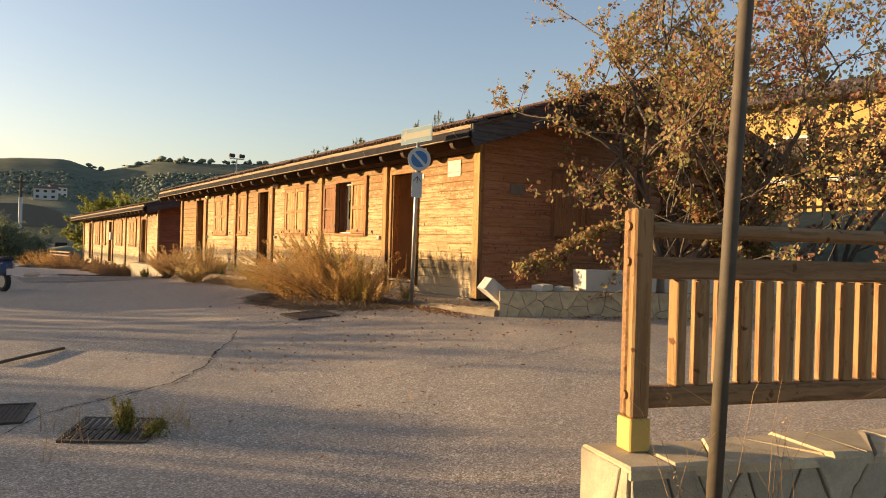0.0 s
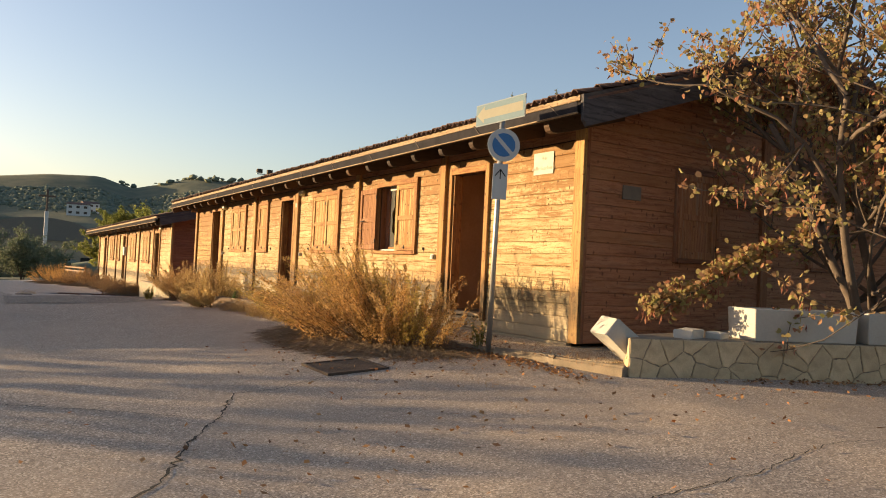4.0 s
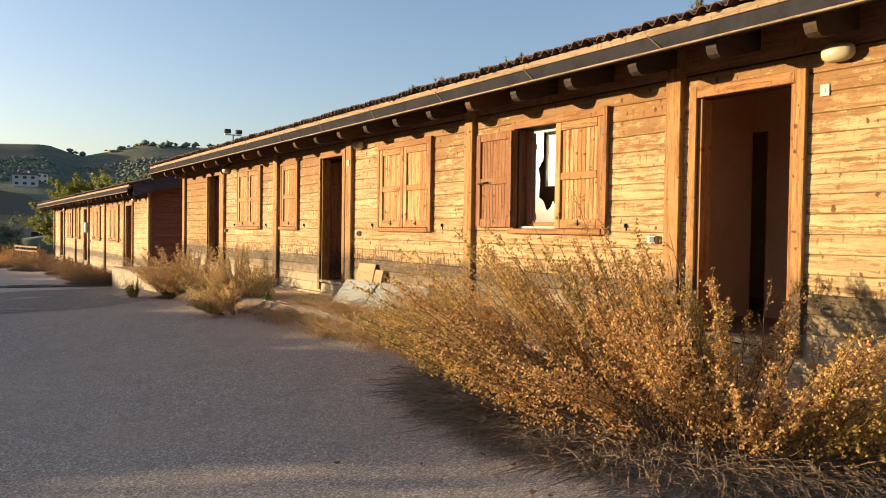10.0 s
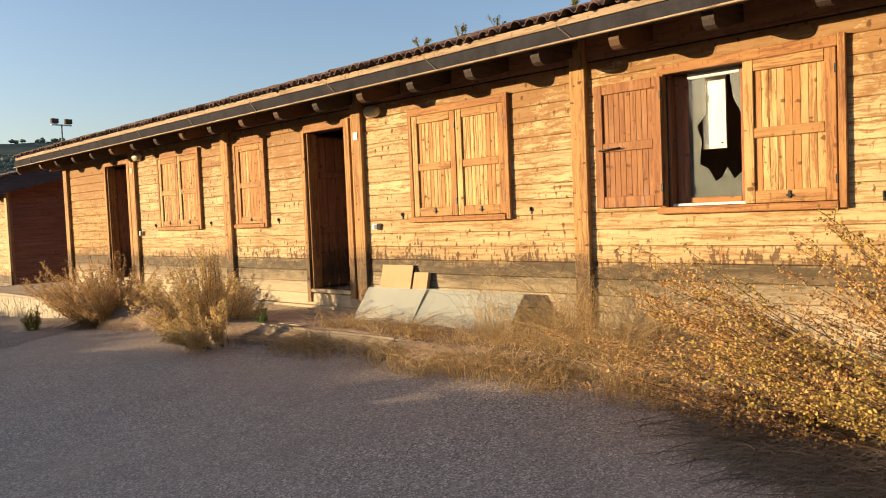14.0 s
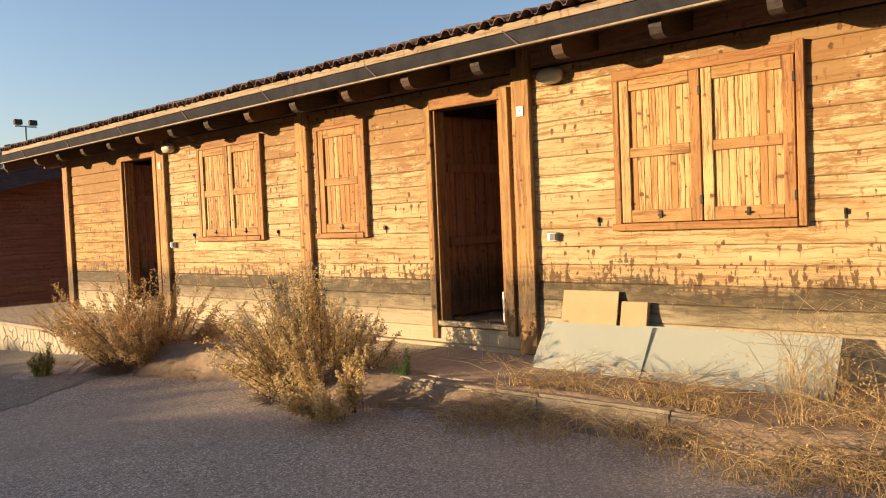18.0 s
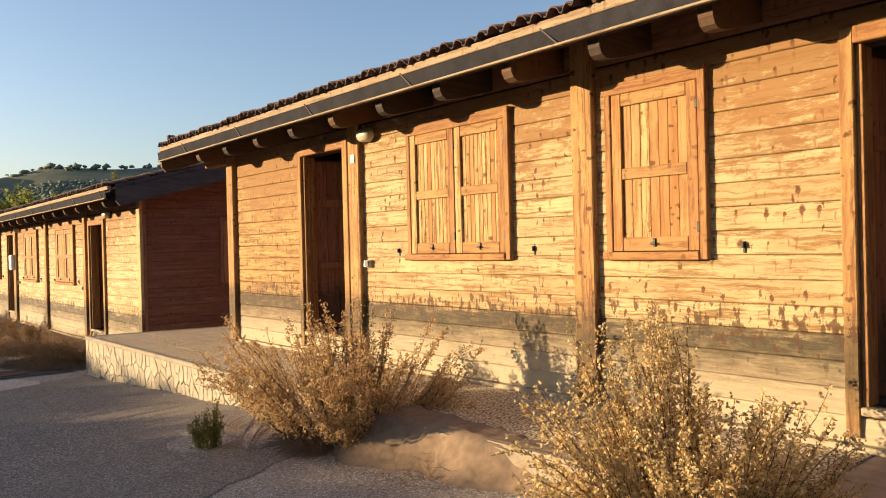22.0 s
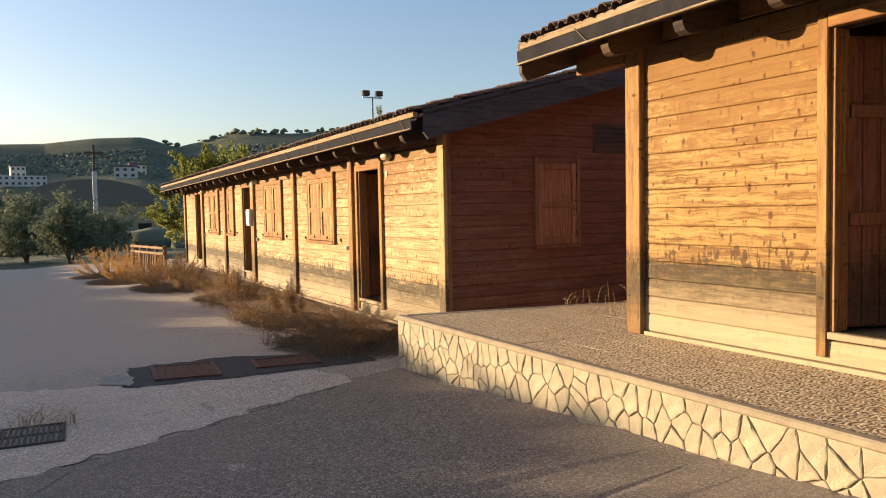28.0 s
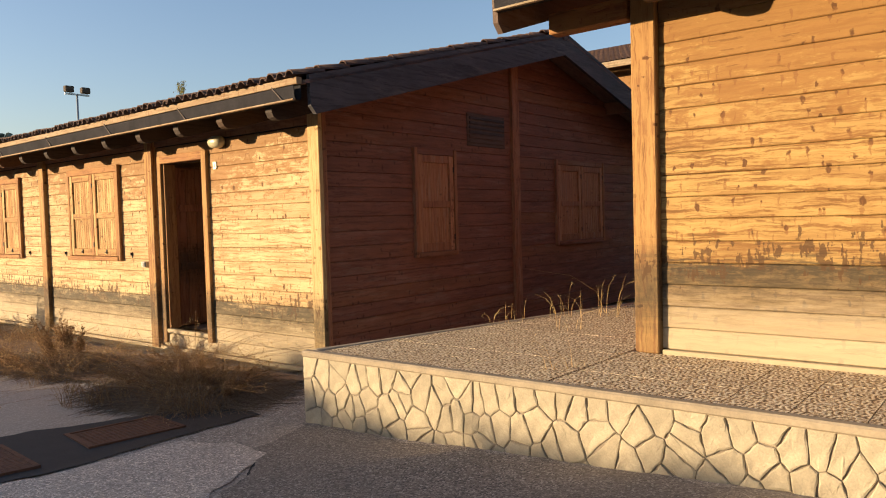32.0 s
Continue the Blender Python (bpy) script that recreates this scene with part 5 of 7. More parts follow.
bm.faces.new([bm.verts.new((x, -0.0125, z)) for x, z in pts])
part("white_arrow", bm, M_signcream, ar)
for s in (-0.2, 0.2):
    part("bracket", boxm((s - 0.02, 0.001, -0.05), (s + 0.02, 0.016, 0.05), 0.002), M_steel, ar)
ar.matrix_basis = Matrix.Translation((-0.033, 0.0, zc + 0.392)) @ Matrix.Rotation(radians(-68), 4, "Z")
board = empty("street_name_plate", "cream enamel street name plate on the boards", "sign", at=(-0.033, 4.16, 2.08))
part("plate", boxm((-0.006, -0.20, -0.145), (0.0, 0.20, 0.145), 0.002), M_enamel, board)
for text, size, y, z in (("Via", 0.085, -0.02, 0.045), ("delle Gerbere", 0.073, 0.0, -0.085)):
    letters("lettering", text, size, M_faded, board, Matrix.Translation((-0.0075, y, z)) @ Matrix.Rotation(-math.pi / 2, 4, "Z") @ Matrix.Rotation(math.pi / 2, 4, "X"))

# ---- fence on its wall at the start ----
fence = empty("wooden_fence", "timber slat fence on a low stone wall", "fence", at=(-5.06, -4.50, 0.0))
FR = Matrix.Rotation(radians(-17), 4, "Z")
fence.matrix_basis = Matrix.Translation((-5.06, -4.50, 0)) @ FR
for x in (0.0, 2.35, 4.7):
    post = part("fence_post", boxm((x - 0.030, -0.035, -0.10), (x + 0.065, 0.017, 0.84), 0.010), M_fence_v, fence)
    part("post_half", boxm((x - 0.030, 0.020, -0.10), (x + 0.065, 0.072, 0.835), 0.010), M_fence, post)
    for z in (0.60, 0.76, 0.0):
        bm = bmesh.new()
        bmesh.ops.create_cone(bm, cap_ends=True, segments=10, radius1=0.022, radius2=0.018, depth=0.02, matrix=Matrix.Translation((x - 0.033, 0.018, z)) @ Matrix.Rotation(math.pi / 2, 4, "Y"))
        part("bolt", bm, M_fence, post)
    part("post_foot", boxm((x - 0.035, -0.04, -0.25), (x + 0.07, 0.077, -0.102), 0.006), M_ochre, fence, "ochre painted post foot")
part("top_rail", boxm((0.067, 0.0, 0.715), (4.63, 0.075, 0.785), 0.02), M_fence, fence)
part("middle_rail", boxm((0.067, -0.005, 0.525), (4.63, 0.07, 0.625), 0.012), M_fence, fence)
part("bottom_rail", boxm((0.067, -0.005, -0.065), (4.63, 0.07, 0.03), 0.012), M_fence, fence)
x = 0.237
while x < 4.55:
    if not 2.25 < x < 2.45:
        part("slat", boxm((x - 0.017, 0.0, 0.032), (x + 0.036, 0.074, 0.522), 0.005), M_fence_v, fence)
    x += 0.122
fw = empty("fence_wall", "low rubble stone wall under the fence", "wall", kind="structure")
fwm = Matrix.Translation((-5.06, -4.50, 0)) @ FR
bm = boxm((-0.15, -0.24, -1.3), (5.2, 0.16, -0.285), 0.01)
bmesh.ops.transform(bm, matrix=fwm, verts=bm.verts)
part("wall_core", bm, M_joint, fw)
o = fwm @ Vector((-0.15, -0.245, 0))
stone_face(fw, tuple(o), tuple(FR @ Vector((1, 0, 0))), tuple(FR @ Vector((0, -1, 0))), 5.3, lambda u: -1.05, -0.265, 0.22, RNG, M_stone)
o = fwm @ Vector((-0.155, 0.16, 0))
stone_face(fw, tuple(o), tuple(FR @ Vector((0, -1, 0))), tuple(FR @ Vector((-1, 0, 0))), 0.40, lambda u: -1.05, -0.265, 0.24, RNG, M_stone)
for c in crazy_cells(5.3, 0.42, 0.26, RNG):
    mid = c.mean(0)
    ring = [mid + (q - mid) * RNG.uniform(0.86, 0.95) for q in c]
    n = len(c)
    t = -0.252 + RNG.uniform(-0.012, 0.012)
    vs = [fwm @ Vector((q[0] - 0.16, q[1] - 0.26, -0.30)) for q in c] + [fwm @ Vector((q[0] - 0.16, q[1] - 0.26, t - 0.01)) for q in c] + [fwm @ Vector((q[0] - 0.16, q[1] - 0.26, t + RNG.normal(0, 0.003))) for q in ring]
    fs = [tuple(range(2 * n, 3 * n))]
    for i in range(n):
        j = (i + 1) % n
        fs += [(i, j, n + j, n + i), (n + i, n + j, 2 * n + j, 2 * n + i)]
    link("cap_stone", vs, fs, M_stone_warm, fw)
lp = empty("lamp_pole", "tall grey-green pole leaning in front of the fence", "pole", at=(-5.19, -5.0, gz(-5.19, -5.0)))
tube("pole", [(0, 0, -0.05), (0.19, 0.06, 1.8), (0.56, 0.15, 5.2)], [0.031, 0.031, 0.029], M_polegreen, lp, n=14)


# ---- covers and drains in the yard ----
def cover(name, corners, material, label, slots=False, lift=0.012):
    c = [Vector((x, y, gz(x, y) + lift)) for x, y in corners]
    mid = sum(c, Vector()) / 4
    ob = empty(name, label, "manhole cover", at=tuple(mid))
    u, v = ((c[1] + c[2]) - (c[0] + c[3])) / 4, ((c[2] + c[3]) - (c[0] + c[1])) / 4
    def strip(nm, u0, u1, v0, v1, top, mat):
        vs = [u * a + v * b + Vector((0, 0, h)) for h in (-0.03, top) for a, b in ((u0, v0), (u1, v0), (u1, v1), (u0, v1))]
        link(nm, vs, [(4, 5, 6, 7), (0, 1, 5, 4), (1, 2, 6, 5), (2, 3, 7, 6), (3, 0, 4, 7)], mat, ob)
    e = 0.10
    for q in ((-1, 1, -1, -1 + e), (-1, 1, 1 - e, 1), (-1, -1 + e, -1 + e, 1 - e), (1 - e, 1, -1 + e, 1 - e)):
        strip("rim", *q, 0.004, material)
    if slots:
        strip("pit", -1 + e, 1 - e, -1 + e, 1 - e, -0.022, M_cardd)
        strip("bar", -1 + e, 1 - e, -0.05, 0.05, 0.003, material)
        for k in range(11):
            a = -1 + e + (k + 0.5) * (2 - 2 * e) / 11
            for b0, b1 in ((-1 + e, -0.05), (0.05, 1 - e)):
                strip("bar", a - 0.045, a + 0.045, b0, b1, 0.002, material)
    else:
        strip("plate", -1 + e, 1 - e, -1 + e, 1 - e, -0.004, material)
        vs, fs = [], []
        for i in range(17):
            for j in range(17):
                a, b, k = -0.80 + 0.1 * i, -0.80 + 0.1 * j, len(vs)
                vs += [u * (a + p * w) + v * (b + q * w) + Vector((0, 0, h)) for h, w in ((-0.005, 0.028), (-0.001, 0.018)) for p, q in ((-1, -1), (1, -1), (1, 1), (-1, 1))]
                fs += [(k + 4, k + 5, k + 6, k + 7)] + [(k + m, k + (m + 1) % 4, k + 4 + (m + 1) % 4, k + 4 + m) for m in range(4)]
        link("raised_dots", vs, fs, material, ob)
    return ob


cover("manhole_cover", [(-3.30, 3.33), (-2.66, 3.29), (-2.65, 3.98), (-3.32, 4.01)], M_iron, "square cast-iron manhole cover level with the asphalt", False, 0.019)
cover("manhole_cover", [(-3.80, 24.95), (-3.13, 24.92), (-3.06, 25.68), (-3.74, 25.82)], M_rust, "rusty rectangular manhole cover in a tar patch", False, 0.026)
cover("manhole_cover", [(-2.72, 25.02), (-2.00, 25.02), (-1.92, 25.50), (-2.68, 25.62)], M_rust, "rusty rectangular manhole cover beside the weeds", False, 0.026)
cover("drain_grate", [(-6.98, -1.15), (-6.45, -1.46), (-6.20, -0.92), (-6.70, -0.60)], M_iron, "slotted cast-iron road drain with weeds", True)
cover("drain_grate", [(-5.15, 23.02), (-4.69, 23.075), (-4.66, 23.58), (-5.12, 23.70)], M_iron, "square gully grate with dry grass beside it", True)
cover("manhole_cover", [(-7.75, -0.35), (-7.12, -0.55), (-6.98, 0.02), (-7.60, 0.22)], M_iron, "worn cast-iron cover in the asphalt")
tar = plain("fresh_tar_patch", (0.028, 0.027, 0.026), 0.8, 0, 0.25, 8.0, 0.5)


def patch(name, outline, material, label, lift=0.004, ragged=0.05):
    rng = np.random.default_rng(len(outline) * 7)
    pts = []
    for i, p in enumerate(outline):
        q = outline[(i + 1) % len(outline)]
        n = max(2, int(math.dist(p, q) / 0.12))
        for k in range(n):
            x, y = p[0] + (q[0] - p[0]) * k / n, p[1] + (q[1] - p[1]) * k / n
            pts.append((x + rng.normal(0, ragged * 0.5), y + rng.normal(0, ragged * 0.5)))
    bm = bmesh.new()
    f = bm.faces.new([bm.verts.new((x, y, 0)) for x, y in pts])
    bmesh.ops.triangulate(bm, faces=[f])
    bmesh.ops.subdivide_edges(bm, edges=bm.edges, cuts=2)
    for v in bm.verts:
        v.co.z = float(road_height(np.array(v.co.x), np.array(v.co.y))) + lift
    return tagged(part(name, bm, material), label, "patch", kind="structure")


patch("tar_patch", [(-4.12, 24.80), (-2.9, 24.72), (-1.4, 24.85), (-1.25, 25.55), (-2.4, 25.78), (-3.0, 25.95), (-3.95, 25.98)], tar, "dark tar patch round the manhole covers", 0.012)
pale = plain("pale_cement_patch", (0.33, 0.31, 0.27), 0.95, 0, 0.25, 6.0, 0.4)
patch("cement_patch", [(-4.30, 25.15), (-4.02, 24.85), (-3.98, 25.2), (-4.05, 25.6), (-4.25, 25.55)], pale, "pale cement edge of the patch", 0.018)
patch("asphalt_patch", [(-5.2, 22.3), (-4.4, 22.5), (-3.6, 22.9), (-2.9, 23.35), (-2.4, 23.65), (-1.95, 24.15), (-2.2, 24.72), (-3.5, 24.75), (-4.3, 25.1), (-5.4, 25.3)], asphalt("pale_asphalt", 1.45), "paler worn asphalt before the covers", 0.007, 0.10)
patch("soil_strip", [(-1.45, 25.5), (-1.6, 30), (-1.5, 37), (-1.55, 44), (-0.14, 44), (-0.14, 25.55)], M_soil, "bare brown soil along the foot of the second row", 0.03, 0.12)


def crack(pts, width, seed):
    """A jagged open crack, as a thin dark ribbon that follows the ground."""
    rng = np.random.default_rng(seed)
    line = []
    for p, q in zip(pts, pts[1:]):
        n = max(2, int(math.dist(p, q) / 0.05))
        for k in range(n):
            u = k / n
            line.append((p[0] + (q[0] - p[0]) * u + rng.normal(0, 0.012), p[1] + (q[1] - p[1]) * u + rng.normal(0, 0.012)))
    vs, fs = [], []
    for i, (x, y) in enumerate(line):
        a, b = line[max(0, i - 1)], line[min(len(line) - 1, i + 1)]
        d = Vector((b[0] - a[0], b[1] - a[1], 0)).normalized()
        w = width * rng.uniform(0.25, 1.3) * math.sin(math.pi * min(1, max(0.04, (i + 0.5) / len(line)))) ** 0.4
        z = float(road_height(np.array(x), np.array(y))) + 0.004
        vs += [(x - d.y * w, y + d.x * w, z), (x + d.y * w, y - d.x * w, z)]
    fs = [(2 * i, 2 * i + 1, 2 * i + 3, 2 * i + 2) for i in range(len(line) - 1)]
    tagged(link("crack", vs, fs, M_crack), "jagged crack in the asphalt", "crack", kind="structure")


M_crack = plain("crack_dirt", (0.030, 0.026, 0.022), 1.0, 0, 0.3, 20.0, 0)
crack([(-7.35, -0.9), (-6.95, -0.35), (-6.4, -0.05), (-5.87, 0.27), (-5.28, 1.06), (-4.97, 1.77), (-4.61, 2.33), (-4.30, 3.1), (-3.86, 3.08), (-3.30, 3.34)], 0.012, 1)
crack([(-6.95, -0.35), (-6.2, 0.15), (-5.2, 0.45)], 0.006, 2)
crack([(-4.6, -0.75), (-4.05, -0.59), (-3.3, -0.62), (-2.31, -0.70), (-1.5, -0.6), (-0.64, -0.79)], 0.005, 3)
crack([(-2.62, 4.0), (-2.0, 4.6), (-1.6, 4.9)], 0.006, 4)
patch("asphalt_patch", [(-5.5, 22.15), (-4.54, 22.42), (-3.7, 22.79), (-3.04, 23.21), (-2.49, 23.53), (-1.96, 24.06), (-1.36, 24.28), (-1.36, 18.2), (-1.9, 17.2), (-3.4, 16.6), (-5.6, 16.9)], M_asphalt_dark, "darker strip of younger asphalt along the terrace", 0.006, 0.06)
crack([(-5.3, 22.2), (-4.54, 22.42), (-4.14, 22.48), (-3.7, 22.79), (-3.04, 23.21), (-2.49, 23.53), (-1.96, 24.06)], 0.012, 5)
crack([(-4.5, 23.3), (-3.8, 23.6), (-2.9, 23.75), (-2.3, 23.75)], 0.005, 7)
crack([(-4.9, 2.5), (-6.0, 3.4), (-7.4, 3.8)], 0.006, 6)

# ---- loose panels against the wall ----
def leaning(name, y0, y1, h, foot_x, lean, thick, material, label, cat, z=TOP + 0.001, turn=0.0):
    ob = empty(name, label, cat, at=(foot_x, (y0 + y1) / 2, z))
    w = (y1 - y0) / 2
    bm = boxm((0, -w, 0), (thick, w, h), min(0.004, thick / 4))
    part("panel", bm, material, ob)
    ob.rotation_euler = (0, lean, turn)
    return ob


g = leaning("glass_sheet", 10.30, 11.75, 0.46, -0.50, radians(40), 0.006, M_sheetglass, "dusty sheet of old glass leaning on the wall", "glass sheet")
g.children[0].visible_shadow = True
leaning("glass_sheet", 11.62, 12.58, 0.44, -0.512, radians(38), 0.006, M_sheetglass, "dusty sheet of old glass leaning on the wall", "glass sheet")
leaning("fibreboard_sheet", 11.98, 12.50, 0.62, -0.22, radians(14), 0.012, M_card, "square of tan fibreboard leaning on the wall", "board")
leaning("fibreboard_sheet", 11.72, 11.95, 0.54, -0.22, radians(14), 0.05, M_card, "small tan board with a black edge on the wall", "board")
strip = [(-7.12, 1.95), (-6.45, 2.62)]
dx, dy = strip[1][0] - strip[0][0], strip[1][1] - strip[0][1]
strip_root = empty("rubber_strip", "thin dark strip lying on the asphalt", "rubber strip", at=(*strip[0], gz(*strip[0])))
pathp = [(dx * u, dy * u + 0.02 * math.sin(5 * u), gz(strip[0][0] + dx * u, strip[0][1] + dy * u) - gz(*strip[0]) + 0.022) for u in (0, 0.25, 0.5, 0.75, 1.0)]
tube("strip_body", pathp, [0.018] * 5, M_cardd, strip_root)


# ---- litter and soil washed up along the kerb ----


def bank(name, y0, y1, out_x, label, seed):
    rng = np.random.default_rng(seed)
    ys = np.arange(y0, y1, 0.06)
    us = np.linspace(0, 1, 12)
    V = []
    for y in ys:
        reach = out_x + 0.12 * math.sin(y * 2.3 + seed) + 0.07 * math.sin(y * 6.1) + rng.normal(0, 0.015)
        fade = min(1.0, (y - y0) / 0.5, (y1 - y) / 0.5)
        for u in us:
            x = -1.10 - u * reach
            lo_, hi_ = gz(x, y) - 0.02, TOP + 0.014 + 0.012 * math.sin(y * 3.1 + seed)
            z = lo_ + (hi_ - lo_) * (1 - max(0.0, u - 0.5) / 0.5) ** 1.6 * (0.72 + 0.28 * fade) + rng.normal(0, 0.006)
            V.append((x, y, max(z, lo_)))
    n = len(us)
    i, j = np.meshgrid(np.arange(len(ys) - 1), np.arange(n - 1), indexing="ij")
    a = (i * n + j).ravel()
    ob = np_mesh(name, np.array(V), np.stack([a, a + n, a + n + 1, a + 1], 1), M_soil, smooth=True)
    return tagged(ob, label, "soil", kind="structure")


bank("soil_bank", 8.2, 12.8, 0.42, "dry soil and plant litter heaped against the kerb", 3)
bank("soil_bank", 12.75, 18.5, 0.55, "dry soil washed over the kerb between the shrubs", 7)
bank("soil_bank", 4.6, 8.0, 0.35, "dry soil and plant litter under the shrub", 5)

wp = empty("white_panel", "narrow white offcut of board standing in the doorway", "board", at=(0.03, 13.19, 0.021))
part("panel", add_box(bmesh.new(), (-0.01, -0.03, 0), (0.01, 0.03, 0.30), 0.003), M_white, wp)


# ---- plants ----
def leafy(name, colors, translucent=0.35, rough=0.7):
    """Leaves: every island takes its own shade; part of the light comes through."""
    m, t, b = nodes(name)
    rnd = put(t, "NewGeometry").outputs["Random Per Island"]
    n = len(colors)
    c = ramp(t, rnd, [(i / max(1, n - 1), col) for i, col in enumerate(colors)])
    t.links.new(c, b.inputs["Base Color"])
    b.inputs["Roughness"].default_value = rough
    b.inputs["Specular IOR Level"].default_value = 0.2
    if translucent:
        tr = put(t, "BsdfTranslucent", {0: c})
        mx = put(t, "MixShader", {0: translucent, 1: b.outputs[0], 2: tr.outputs[0]})
        t.links.new(mx.outputs[0], t.nodes["Material Output"].inputs[0])
    return m


M_tuft = leafy("dry_seed_heads", [(0.42, 0.22, 0.075), (0.60, 0.36, 0.13), (0.70, 0.48, 0.23), (0.54, 0.30, 0.095), (0.50, 0.34, 0.12)], 0.4, 0.9)
M_palehead = leafy("pale_straw_seed_heads", [(0.54, 0.38, 0.16), (0.66, 0.49, 0.24), (0.74, 0.58, 0.32), (0.60, 0.43, 0.19), (0.50, 0.38, 0.15)], 0.4, 0.9)
M_tuftbrown = leafy("brown_seed_heads", [(0.44, 0.27, 0.115), (0.56, 0.37, 0.17), (0.66, 0.49, 0.27), (0.50, 0.31, 0.12)], 0.35, 0.9)
M_fresh = leafy("yellow_green_seed_heads", [(0.42, 0.28, 0.07), (0.54, 0.37, 0.11), (0.36, 0.27, 0.065), (0.60, 0.42, 0.15)], 0.4, 0.8)
M_stem = leafy("dry_stems", [(0.10, 0.06, 0.035), (0.24, 0.15, 0.08), (0.17, 0.105, 0.06)], 0.0, 0.9)
M_thatch = leafy("dead_grass_mat", [(0.15, 0.11, 0.078), (0.31, 0.235, 0.16), (0.21, 0.155, 0.108)], 0.1, 0.95)
M_straw = leafy("dry_straw", [(0.48, 0.34, 0.15), (0.66, 0.50, 0.26), (0.36, 0.22, 0.09), (0.56, 0.40, 0.18)], 0.35, 0.85)
M_redgrass = leafy("rusty_dry_weeds", [(0.28, 0.165, 0.085), (0.42, 0.27, 0.14), (0.20, 0.12, 0.07), (0.52, 0.36, 0.19)], 0.3, 0.9)
M_green = leafy("green_weed_leaves", [(0.06, 0.11, 0.03), (0.10, 0.16, 0.045), (0.14, 0.18, 0.05)], 0.4, 0.6)
M_weed = leafy("yellowing_weed", [(0.16, 0.17, 0.04), (0.28, 0.24, 0.06), (0.36, 0.28, 0.09)], 0.4, 0.7)
M_leaf = leafy("autumn_leaves", [(0.24, 0.24, 0.085), (0.40, 0.34, 0.13), (0.36, 0.26, 0.12), (0.34, 0.20, 0.11), (0.28, 0.27, 0.10), (0.36, 0.15, 0.10), (0.40, 0.27, 0.13), (0.30, 0.165, 0.10), (0.34, 0.32, 0.13)], 0.5, 0.55)
M_leafred = leafy("purple_leaves", [(0.24, 0.085, 0.065), (0.34, 0.14, 0.085), (0.18, 0.075, 0.07), (0.36, 0.24, 0.09)], 0.5, 0.55)
M_pod = leafy("brown_seed_pods", [(0.34, 0.13, 0.085), (0.24, 0.085, 0.06), (0.40, 0.18, 0.10)], 0.4, 0.7)
M_bark = plain("grey_bark", (0.105, 0.078, 0.058), 0.9, 0, 0.35, 10.0, 0.5)
M_poplar = leafy("bright_green_leaves", [(0.11, 0.14, 0.034), (0.23, 0.25, 0.058), (0.34, 0.31, 0.085)], 0.45, 0.6)
M_olive = leafy("grey_green_leaves", [(0.13, 0.16, 0.095), (0.20, 0.22, 0.14), (0.10, 0.13, 0.08)], 0.3, 0.7)
# These greens are paled and greyed to carry distance haze in the colour.
M_woods_hazed = leafy("far_woods", [(0.115, 0.145, 0.115), (0.135, 0.16, 0.12), (0.16, 0.17, 0.115), (0.125, 0.15, 0.12)], 0.0, 1.0)
M_fallen = leafy("fallen_leaves", [(0.30, 0.15, 0.065), (0.13, 0.07, 0.04), (0.38, 0.22, 0.10), (0.34, 0.13, 0.05)], 0.15, 0.8)


def cards(centres, length, width, rng, up=None, spread=1.0):
    """Small folded leaves: one diamond of two halves at each centre. up: the way each one points (or None for any way)."""
    n = len(centres)
    d = rng.normal(0, 1, (n, 3)) * spread + (0 if up is None else up)
    d /= np.linalg.norm(d, axis=1, keepdims=True)
    s = np.cross(d, rng.normal(0, 1, (n, 3)))
    s /= np.linalg.norm(s, axis=1, keepdims=True)
    nrm = np.cross(d, s)
    L = (length * rng.uniform(0.6, 1.3, n))[:, None] / 2
    W = (width * rng.uniform(0.7, 1.3, n))[:, None] / 2
    v = np.stack([centres - d * L, centres + s * W + nrm * W * 0.35, centres + d * L, centres - s * W + nrm * W * 0.35], 1)
    f = np.arange(4 * n).reshape(n, 4)
    return v.reshape(-1, 3), f


def leaves6(centres, length, width, rng):
    """Broad rounded leaves with a slight fold, six-sided, hanging loosely."""
    n = len(centres)
    d = rng.normal(0, 1, (n, 3)) + (0, 0, -0.5)
    d /= np.linalg.norm(d, axis=1, keepdims=True)
    s = np.cross(d, rng.normal(0, 1, (n, 3)))
    s /= np.linalg.norm(s, axis=1, keepdims=True)
    nrm = np.cross(d, s)
    L = (length * rng.uniform(0.55, 1.25, n))[:, None] / 2
    W = (width * rng.uniform(0.7, 1.2, n))[:, None] / 2
    ring = [(-0.85, 0.0), (-0.55, 0.85), (0.25, 0.95), (1.05, 0.0), (0.25, -0.95), (-0.55, -0.85)]
    v = np.stack([centres + d * L * a + s * W * b + nrm * W * 0.3 * abs(b) for a, b in ring], 1)
    return v.reshape(-1, 3), np.arange(6 * n).reshape(n, 6)


